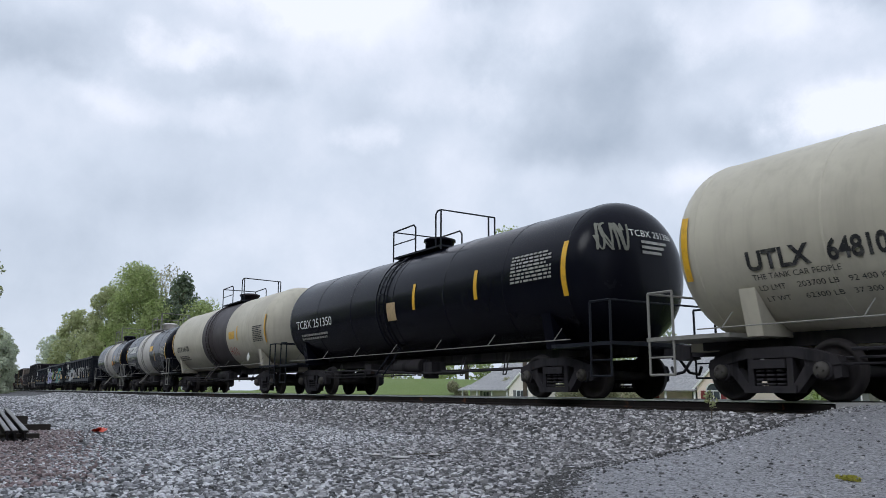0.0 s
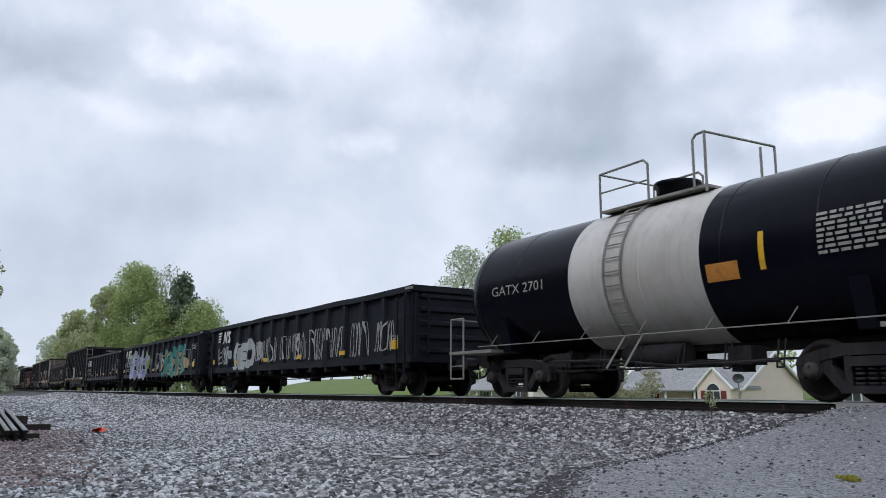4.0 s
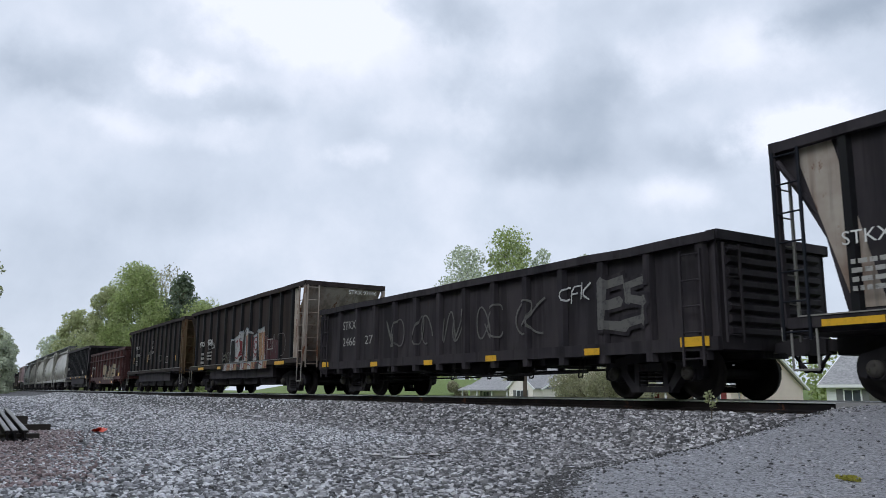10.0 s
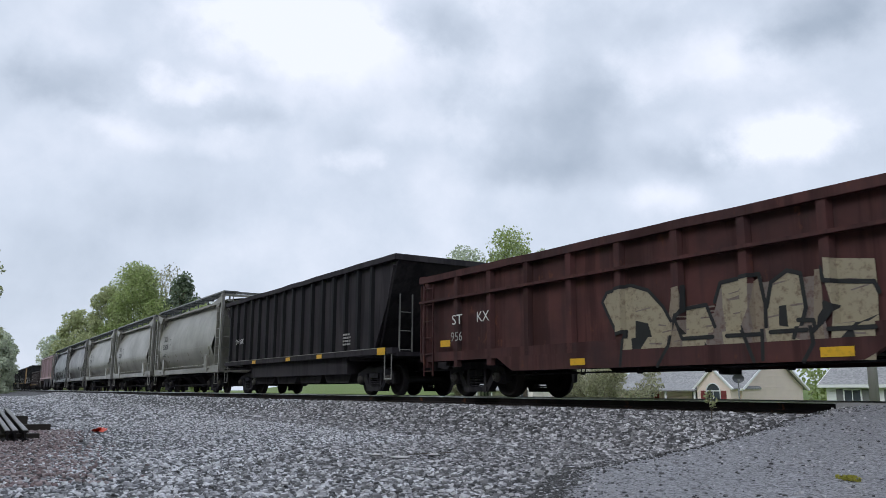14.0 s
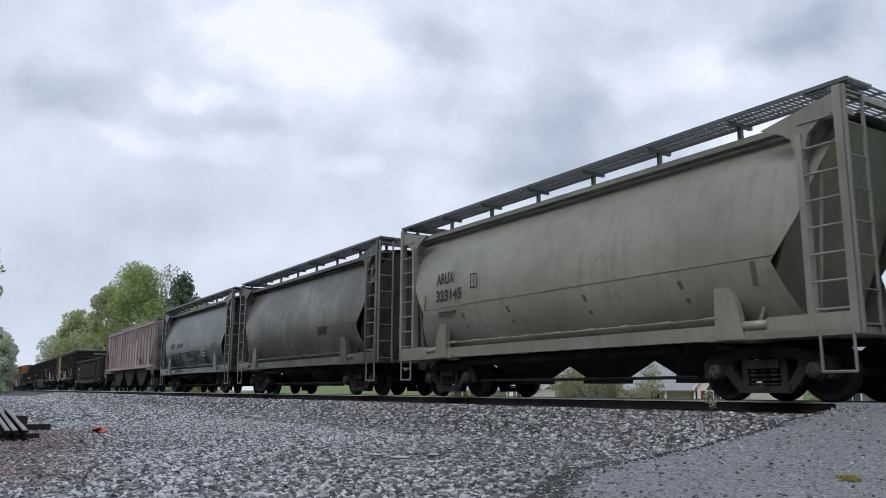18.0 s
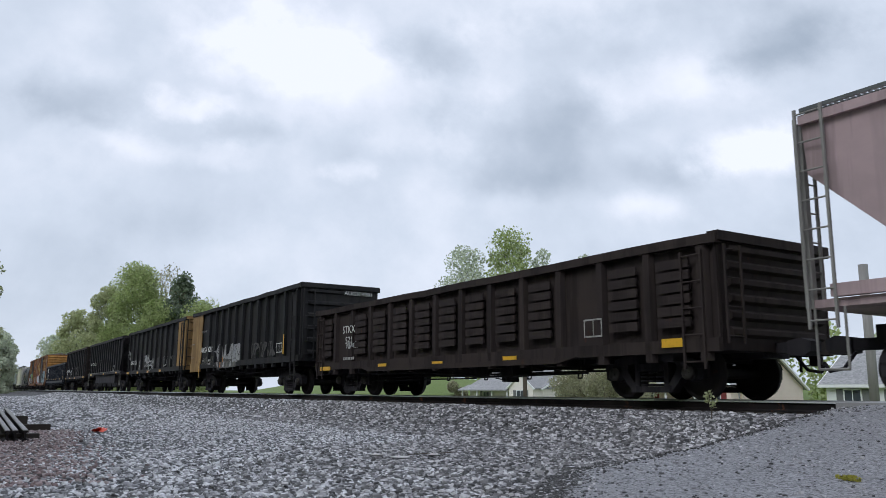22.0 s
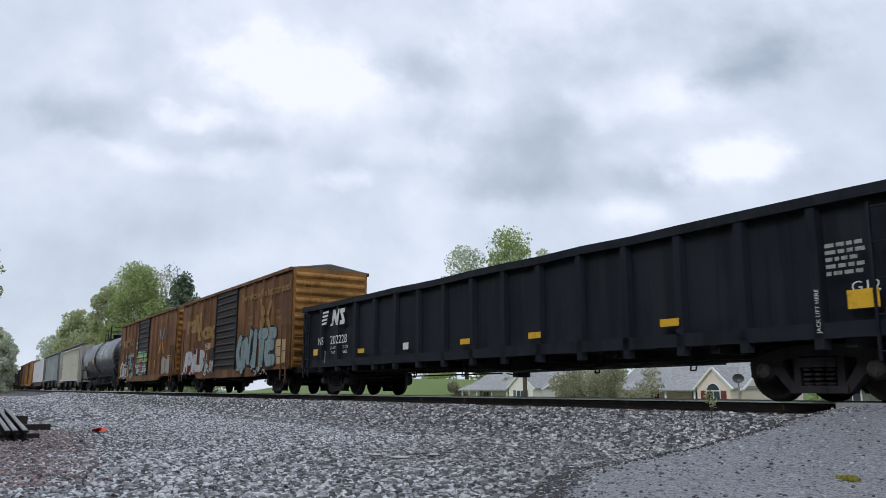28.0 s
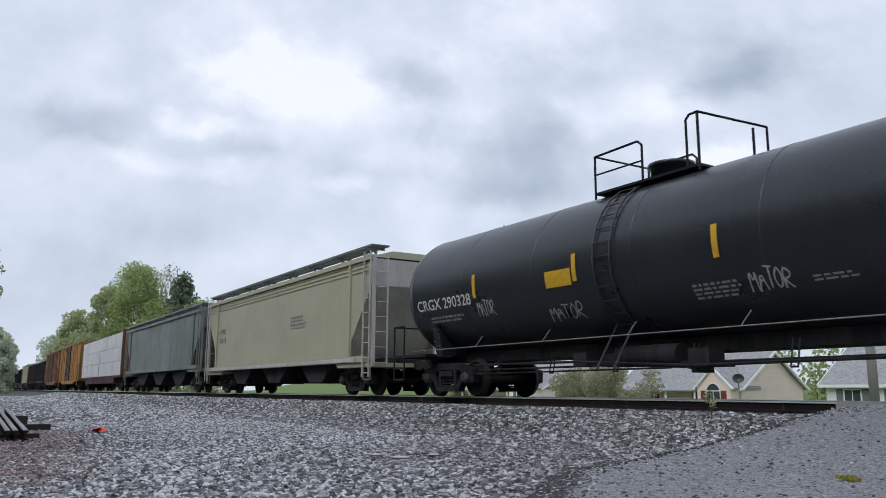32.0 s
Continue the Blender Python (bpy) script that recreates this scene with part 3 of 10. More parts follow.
RAIL_X = [60 - i * 4 for i in range(40)] + [-100 - i * 12 for i in range(46)]
track_bed = tagged(new("railway_track"), "single railway track of rusty rails on dark ties in grey ballast", "track", kind="structure")
for off in (-0.755, 0.755):
    bm = bmesh.new()
    sweep(bm, [(-0.07, -0.17), (0.07, -0.17), (0.07, -0.155), (0.012, -0.13), (0.012, -0.045), (0.036, -0.035), (0.036, -0.03), (-0.036, -0.03), (-0.036, -0.035), (-0.012, -0.045), (-0.012, -0.13), (-0.07, -0.155)], RAIL_X, off)
    rail = part("rail", bm, RAIL_SIDE, track_bed, "steel rail with rusty web")
    bm = bmesh.new()
    sweep(bm, [(-0.036, -0.03), (0.036, -0.03), (0.031, -0.008), (0.02, 0.0), (-0.02, 0.0), (-0.031, -0.008)], RAIL_X, off)
    part("rail_head", bm, TREAD, rail, "polished running surface")
tie_bm = bmesh.new()
box(tie_bm, -0.11, 0.11, -1.3, 1.3, -0.36, -0.172)
tie_me = mesh_of(tie_bm, "tie", WOOD_TIE)
for i in range(150):
    x = 16 - i * 0.53
    yc, sl = track_at(x)
    piece("tie", tie_me, track_bed, pose(x, yc, random.uniform(-0.006, 0.0), 0, 0, -math.degrees(sl)))


# ---- ground: one sheet to the horizon, with the ballast bank and the lower yards beyond ----
def smooth(a, b, v):
    t = min(1.0, max(0.0, (v - a) / (b - a)))
    return t * t * (3 - 2 * t)


def ground_z(x, y):
    yc = track_at(x)[0]
    d = y - yc
    if d < 0:
        near = -0.62 + 0.41 * smooth(-4.6, -1.75, d)
        z = near - 0.25 * smooth(20, 70, -y) 
    else:
        z = -0.21 - 0.75 * smooth(1.7, 4.6, d) - 0.9 * smooth(6, 26, d)
        z += 3.5 * smooth(62, 82, -x) * smooth(32, 43, y) * (1 - smooth(105, 150, -x))
    z += 0.02 * noise.noise(Vector((x * 0.4, y * 0.4, 3.0))) * (1 if abs(d) > 1.6 else 0)
    return z


def grid_sheet(name, xs, ys, zf, material):
    verts = [(x, y, zf(x, y)) for x in xs for y in ys]
    ny = len(ys)
    faces = [(i * ny + j, (i + 1) * ny + j, (i + 1) * ny + j + 1, i * ny + j + 1) for i in range(len(xs) - 1) for j in range(ny - 1)]
    me = bpy.data.meshes.new(name)
    me.from_pydata(verts, [], faces)
    me.materials.append(material)
    for p in me.polygons:
        p.use_smooth = True
    return me


far = [-4000, -2500, -1500, -900, -600, -420, -300, -220, -170, -130, -105, -88]
gx = far + [-80 + i * 2.0 for i in range(20)] + [-40 + i * 0.7 for i in range(58)] + [1, 3, 6, 10, 16, 26, 45, 90, 200, 500, 1500, 4000]
gy = [-4000, -1500, -500, -200, -90, -45, -25, -14, -8, -5] + [-3.5 + i * 0.35 for i in range(55)] + [16.5, 18, 20, 23, 27, 32, 38, 46, 56, 70, 90, 120, 170, 260, 420, 800, 1600, 4000]
ground = tagged(new("ground", grid_sheet("ground", gx, gy, ground_z, BALLAST_GROUND)), "grey crushed-stone ground with a ballast bank", "ground", kind="structure")
# beyond the track the stone gives way to grass
ground.data.materials.append(GRASS_GROUND)
for p in ground.data.polygons:
    c = p.center
    if c.y > track_at(c.x)[0] + 4.2 or c.y < -26 or c.x < -150:
        p.material_index = 1


def apron_edge(y):
    """The worn left border of the asphalt, straight beside the ramp and slanting off where it meets the gravel."""
    x = float(np.interp(y, (-3.0, 2.0, 3.5, 5.2, 6.6, 8.0, 8.8, 11.3), (1.5, -3.1, -4.45, -6.02, -6.02, -6.12, -6.28, -6.5)))
    return x + 0.1 * noise.noise(Vector((0, y * 2.3, 5))) + 0.04 * noise.noise(Vector((0, y * 9.0, 8)))


def apron_z(x, y):
    rise = -0.62 + 0.6 * smooth(4.0, 11.0, y)
    edge = apron_edge(y)
    side = smooth(edge - 0.1, edge + 0.4, x)
    low = ground_z(x, y) + 0.02
    top = max(low, rise)
    return low + (top - low) * side + 0.006 * noise.noise(Vector((x * 1.5, y * 1.5, 0))) + 0.004 * noise.noise(Vector((x * 6, y * 6, 2)))


ax = [i / 30 for i in range(31)]
ays = [-3 + i * 0.3 for i in range(47)] + [11.0, 11.24]
verts = []
for u in ax:
    for y in ays:
        x0 = apron_edge(y)
        x = x0 + (12.0 - x0) * u ** 1.8
        verts.append((x, y, apron_z(x, y) - (0.05 if u == 0 else 0)))
ny = len(ays)
faces = [(i * ny + j, (i + 1) * ny + j, (i + 1) * ny + j + 1, i * ny + j + 1) for i in range(len(ax) - 1) for j in range(ny - 1)]
me = bpy.data.meshes.new("road")
me.from_pydata(verts, [], faces)
me.materials.append(ASPHALT)
for p in me.polygons:
    p.use_smooth = True
tagged(new("road", me), "wet worn grey asphalt apron rising to the level crossing", "road", kind="structure")
bm = bmesh.new()
for x in (-6.6, -4.1, -1.6, 0.9, 3.4):
    box(bm, x, x + 2.46, 10.72, 11.2, -0.2, -0.006)
    box(bm, x, x + 2.46, 11.42, 12.76, -0.2, -0.008)
    box(bm, x, x + 2.46, 12.96, 13.5, -0.2, -0.006)
tagged(new("crossing_pavement", mesh_of(bm, "crossing_pavement", CONCRETE)), "pale concrete crossing panels between and beside the rails", "crossing", kind="structure")


# ---- trucks, couplers and other running gear ----
WHEELS, CARS, RIBS = [], [], []
WHEEL_R = 0.457


def side_frame_mesh():
    """A cast frame: arched top member, jaws over the bearings, columns and slanting struts round a nest of springs."""
    bm = bmesh.new()
    prism(bm, [(-1.17, 0.54), (-1.12, 0.66), (-0.72, 0.77), (-0.4, 0.83), (0.4, 0.83), (0.72, 0.77), (1.12, 0.66), (1.17, 0.54), (1.0, 0.52), (0.7, 0.6), (0.4, 0.66), (-0.4, 0.66), (-0.7, 0.6), (-1.0, 0.52)], "y", -0.11, 0.1)
    box(bm, -0.46, 0.46, -0.15, 0.13, 0.12, 0.23)
    box(bm, -0.3, 0.3, -0.16, 0.1, 0.5, 0.64)
    for sx in (-1, 1):
        prism(bm, [(sx * 1.17, 0.58), (sx * 1.16, 0.36), (sx * 1.05, 0.33), (sx * 1.02, 0.56)][::sx], "y", -0.09, 0.09)
        prism(bm, [(sx * 0.78, 0.62), (sx * 0.74, 0.4), (sx * 0.6, 0.36), (sx * 0.58, 0.66)][::sx], "y", -0.09, 0.09)
        prism(bm, [(sx * 0.78, 0.5), (sx * 0.66, 0.34), (sx * 0.46, 0.12), (sx * 0.3, 0.14), (sx * 0.46, 0.34), (sx * 0.6, 0.54)][::sx], "y", -0.1, 0.09)
        prism(bm, [(sx * 0.4, 0.2), (sx * 0.4, 0.7), (sx * 0.29, 0.7), (sx * 0.29, 0.2)][::sx], "y", -0.1, 0.09)
        rod(bm, (sx * 0.889, -0.13, 0.457), (sx * 0.889, 0.1, 0.457), 0.155, 14)
        rod(bm, (sx * 0.889, -0.08, 0.57), (sx * 0.889, 0.08, 0.57), 0.1, 8)
    for x in (-0.18, 0.0, 0.18):
        for k in range(4):
            rod(bm, (x, -0.06, 0.235 + k * 0.07), (x, -0.06, 0.275 + k * 0.07), 0.078, 8)
    return mesh_of(bm, "side_frame", TRUCK_STEEL)


def wheelset_mesh():
    bm = bmesh.new()
    lathe(bm, [(-1.2, 0.03), (-1.195, 0.1), (-1.15, 0.125), (-1.1, 0.125), (-1.09, 0.075), (-0.86, 0.075), (-0.855, 0.16), (-0.8, 0.2), (-0.795, 0.36), (-0.83, 0.38), (-0.83, 0.445), (-0.735, 0.457), (-0.72, 0.485), (-0.695, 0.48), (-0.69, 0.38), (-0.72, 0.34), (-0.7, 0.14), (-0.66, 0.09), (0.66, 0.09), (0.7, 0.14), (0.72, 0.34), (0.69, 0.38), (0.695, 0.48), (0.72, 0.485), (0.735, 0.457), (0.83, 0.445), (0.83, 0.38), (0.795, 0.36), (0.8, 0.2), (0.855, 0.16), (0.86, 0.075), (1.09, 0.075), (1.1, 0.125), (1.15, 0.125), (1.195, 0.1), (1.2, 0.03)], True, 28)
    for k in range(3):
        a = 2 * math.pi * k / 3
        rod(bm, (0.06 * math.cos(a), -1.22, 0.06 * math.sin(a)), (0.06 * math.cos(a), -1.19, 0.06 * math.sin(a)), 0.018, 6)
    me = mesh_of(bm, "wheelset", WHEEL_STEEL)
    me.materials.append(BEARING)
    for p in me.polygons:
        if abs(p.center.y) > 1.09:
            p.material_index = 1
    return me


FRAME_ME, WHEEL_ME = side_frame_mesh(), wheelset_mesh()
bm = bmesh.new()
box(bm, -0.22, 0.22, -0.92, 0.92, 0.42, 0.66)
rod(bm, (0, 0, 0.6), (0, 0, 0.78), 0.2, 12)
for x in (-0.42, 0.42):
    rod(bm, (x, -0.75, 0.36), (x, 0.75, 0.36), 0.045, 6)
TRUCK_ME = mesh_of(bm, "truck", TRUCK_STEEL)


def add_truck(root, x, sc):
    t = piece("truck", TRUCK_ME, root, pose(x, 0, 0))
    for y in (-0.99, 0.99):
        piece("side_frame", FRAME_ME, t, pose(0, y, 0, 0, 0, 0 if y < 0 else 180))
    for wx in (-0.889, 0.889):
        w = piece("wheelset", WHEEL_ME, t, pose(wx, 0, WHEEL_R))
        WHEELS.append((w, wx, sc - x - wx))


bm = bmesh.new()
box(bm, -0.5, 0.25, -0.09, 0.09, 0.78, 0.96)
prism(bm, [(0.2, 0.74), (0.5, 0.72), (0.62, 0.8), (0.62, 0.96), (0.45, 1.02), (0.2, 0.98)], "y", -0.15, 0.15)
tube(bm, [(0.1, 0.2, 0.75), (0.3, 0.22, 0.5), (0.55, 0.2, 0.46), (0.68, 0.12, 0.6)], 0.028, 6)
COUPLER_ME = mesh_of(bm, "coupler", TRUCK_STEEL)


def rail_car(name, label, s0, s1, truck_in=1.95, z_sill=0.95, category="rail car", through_sill=True):
    """A car between s0 (its leading end) and s1: the empty root, trucks, couplers and centre sill."""
    sc, L = (s0 + s1) / 2, s1 - s0
    root = tagged(new(name), label, category, "cars of the freight train")
    CARS.append((root, sc))
    for sgn in (-1, 1):
        add_truck(root, sgn * (L / 2 - truck_in), sc)
        piece("coupler", COUPLER_ME, root, pose(sgn * L / 2, 0, 0, 0, 0, 0 if sgn > 0 else 180))
    if not through_sill:
        bm = bmesh.new()
        box(bm, -L / 2 + 0.4, L / 2 - 0.4, -0.5, 0.5, 0.86, 1.12)
        part("centre_sill", bm, TRUCK_STEEL, root)
    else:
        bm = bmesh.new()
        box(bm, -L / 2 + 0.1, L / 2 - 0.1, -0.33, 0.33, 0.7, z_sill + 0.08)
        part("centre_sill", bm, TRUCK_STEEL, root)
    return root, L


def brake_gear(root, L, seed=0, low=0.5):
    """Reservoir, brake cylinder, rods and pipes slung beneath the floor."""
    rng = random.Random(seed)
    bm = bmesh.new()
    rod(bm, (-0.9, -0.75, low + 0.28), (0.55, -0.75, low + 0.28), 0.21, 12)
    part("air_reservoir", bm, TRUCK_STEEL, root)
    bm = bmesh.new()
    x0 = -1.9 + rng.uniform(-0.4, 0.4)
    rod(bm, (x0, -0.45, low + 0.25), (x0 + 0.7, -0.45, low + 0.25), 0.15, 10)
    box(bm, x0 - 0.5, x0 - 0.1, -0.95, -0.4, low + 0.12, low + 0.4)
    part("brake_cylinder", bm, TRUCK_STEEL, root)
    bm = bmesh.new()
    h = L / 2 - 3.2
    tube(bm, [(-h, -0.8, low + 0.12), (h, -0.8, low + 0.14)], 0.022)
    tube(bm, [(-h, -1.0, low + 0.02), (0.5, -1.0, low + 0.04)], 0.018)
    for k in range(6):
        x = -h + (2 * h) * (k + 0.5) / 6
        tube(bm, [(x, -0.9, low + 0.45), (x, -1.0, low + 0.0), (x + 0.12, -1.0, low + 0.0), (x + 0.12, -0.9, low + 0.45)], 0.015)
    part("brake_rigging", bm, TRUCK_STEEL, root)
    bm = bmesh.new()
    x0 = 1.2 + rng.uniform(-0.3, 0.5)
    box(bm, x0, x0 + 0.45, -1.1, -0.7, low + 0.05, low + 0.36)
    box(bm, x0 + 0.1, x0 + 0.3, -1.14, -0.8, low - 0.06, low + 0.05)
    rod(bm, (x0 + 0.22, -1.1, low - 0.02), (x0 + 0.22, -1.4, low + 0.02), 0.014)
    part("control_valve", bm, TRUCK_STEEL, root)
    bm = bmesh.new()
    tube(bm, [(-h + 0.4, -1.25, low + 0.22), (-h * 0.3, -1.25, low + 0.2), (h * 0.2, -1.2, low + 0.06), (h - 0.3, -1.2, low + 0.1)], 0.028)
    part("train_pipe", bm, TRUCK_STEEL, root)


def ladder(root, x, y, z0, z1, w=0.42, material=None, along="x", step=0.38, name="ladder"):
    bm = bmesh.new()
    n = max(2, int((z1 - z0) / step))
    a, b = ((x, y), (x + w, y)) if along == "x" else ((x, y), (x, y + w))
    for p in (a, b):
        box(bm, p[0] - 0.02, p[0] + 0.02, p[1] - 0.02, p[1] + 0.02, z0, z1)
    for i in range(n):
        z = z0 + 0.12 + (z1 - z0 - 0.2) * i / (n - 1)
        rod(bm, (*a, z), (*b, z), 0.014, 6)
    return part(name, bm, material or BLACK, root)


def wavy_bar(bm, xs, y0, y1, zs, thick):
    """One long bar whose top wanders a little, as worn rails do."""
    rings = [[bm.verts.new(p) for p in ((x, y0, z - thick), (x, y1, z - thick), (x, y1, z), (x, y0, z))] for x, z in zip(xs, zs)]
    for A, B in zip(rings, rings[1:]):
        for i in range(4):
            bm.faces.new((A[i], A[(i + 1) % 4], B[(i + 1) % 4], B[i]))
    bm.faces.new(rings[0][::-1])
    bm.faces.new(rings[-1])


def gondola(label, s0, s1, top, paint, posts, wide=1.55, bottom=1.0, belly=None, chord=0.16, end_ribs=5, name="gondola_car", end_paint=None, plate_w=0.12, post_paint=None, post_at=(), grabs=False):
    """An open steel car: floor, sides with upright posts, a top rail, corrugated ends, ladders."""
    root, L = rail_car(name, label, s0, s1)
    h, sh = L / 2, wide - 0.09
    for sy in (-1, 1):
        bm = bmesh.new()
        n = 24
        rows = []
        rng = random.Random(int(s0 * 7))
        for i in range(n + 1):
            x = -h + 0.05 + (L - 0.1) * i / n
            rows.append([bm.verts.new((x, sy * (sh - 0.02 + rng.uniform(-0.008, 0.008)), z)) for z in (bottom, bottom + 0.3, (bottom + top) / 2, top - 0.1)])
        for A, B in zip(rows, rows[1:]):
            for j in range(3):
                bm.faces.new((A[j], B[j], B[j + 1], A[j + 1]))
        part("side_panel", bm, paint, root)
        bm = bmesh.new()
        box(bm, -h + 0.06, h - 0.06, *sorted((sy * (sh - 0.06), sy * (sh - 0.04))), bottom, top - 0.1)
        part("side_lining", bm, paint, root)
        bm = bmesh.new()
        rngc = random.Random(int(s0 * 3) + sy)
        y0, y1 = sorted((sy * (wide - 0.14), sy * (wide + 0.02)))
        wavy_bar(bm, [-h + L * i / 16 for i in range(17)], y0, y1, [top + rngc.uniform(-0.014, 0.014) for _ in range(17)], chord)
        part("top_rail", bm, paint, root)
        bm = bmesh.new()
        y0, y1 = sorted((sy * (wide - 0.1), sy * wide))
        box(bm, -h + 0.05, h - 0.05, y0, y1, bottom - 0.12, bottom + 0.1)
        if belly:
            poly = [(-h + 3.4, bottom - 0.1), (-h + 4.0, belly), (h - 4.0, belly), (h - 3.4, bottom - 0.1)]
            prism(bm, poly, "y", y0 + 0.03 * sy, y1 - 0.01)
        part("side_sill", bm, paint, root)
    post = bmesh.new()
    a = plate_w
    pv = []
    for z in (bottom - 0.27, top - chord + 0.01):
        pv.append([post.verts.new(p) for p in ((-a, 0.1, z), (a, 0.1, z), (a * 0.62, 0.0, z), (-a * 0.62, 0.0, z))])
    for i in range(4):
        post.faces.new((pv[0][i], pv[0][(i + 1) % 4], pv[1][(i + 1) % 4], pv[1][i]))
    post.faces.new(pv[0][::-1])
    post.faces.new(pv[1])
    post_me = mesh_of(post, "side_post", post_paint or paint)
    spots = list(post_at) or [-h + 0.35 + (L - 0.7) * i / (posts - 1) for i in range(posts)]
    RIBS.append((root, spots, a, a * 0.62, sh - 0.012, wide, bottom + 0.1, None))
    for x in spots:
        piece("side_post", post_me, root, pose(x, -wide, 0))
        piece("side_post", post_me, root, pose(x, wide, 0, 0, 0, 180))
    for sx in (-1, 1):
        bm = bmesh.new()
        x0, x1 = sorted((sx * (h - 0.06), sx * (h - 0.12)))
        box(bm, x0, x1, -wide + 0.05, wide - 0.05, bottom - 0.1, top - 0.05)
        part("end_panel", bm, end_paint or paint, root)
        for k in range(end_ribs):
            z = bottom + 0.2 + (top - bottom - 0.45) * k / max(1, end_ribs - 1)
            bm = bmesh.new()
            prism(bm, [(sx * (h - 0.08), z - 0.1), (sx * (h + 0.02), z - 0.04), (sx * (h + 0.02), z + 0.04), (sx * (h - 0.08), z + 0.1)][::sx], "y", -wide + 0.3, wide - 0.3)
            part("end_rib", bm, end_paint or paint, root)
        bm = bmesh.new()
        y0 = -wide + 0.02
        box(bm, *sorted((sx * (h - 0.2), sx * (h + 0.03))), y0, -y0, top - 0.13, top + 0.03)
        part("end_rail", bm, end_paint or paint, root)
        for yy in (-1, 1):
            if not (grabs and sx < 0):
                ladder(root, sx * (h - 0.52) - 0.21, yy * (wide + 0.03), 0.55 if not belly else 0.5, top - 0.25, 0.42, paint)
                continue
            for zz in (1.69, 2.34):
                bm = bmesh.new()
                tube(bm, [(-h + 0.15, yy * (wide - 0.06), zz), (-h + 0.15, yy * (wide + 0.02), zz), (-h + 0.62, yy * (wide + 0.02), zz), (-h + 0.62, yy * (wide - 0.06), zz)], 0.014, 6)
                part("grab_iron", bm, GREY_RAIL, root)
        ladder(root, sx * (h + 0.07), -wide + 0.1, bottom, top - 0.2, 0.4, paint, "y")
    bm = bmesh.new()
    box(bm, -h + 0.1, h - 0.1, -wide + 0.1, wide - 0.1, bottom - 0.1, bottom + 0.02)
    for i in range(9):
        x = -h + 1.2 + (L - 2.4) * i / 8
        box(bm, x - 0.08, x + 0.08, -wide + 0.12, wide - 0.12, bottom - 0.25, bottom - 0.1)
    part("floor", bm, TRUCK_STEEL, root)
    brake_gear(root, L, int(s0), bottom - 0.5)
    return root, L


def strips(root, spots, y, w=0.42, h=0.13):
    """Yellow reflector strips at (x, z)."""
    for p in spots:
        bm = bmesh.new()
        ww, hh = (p[2], p[3]) if len(p) > 2 else (w, h)
        decal(bm, p[0], p[0] + ww, p[1], p[1] + hh, y)
        part("reflector_strip", bm, YELLOW_TAPE, root)


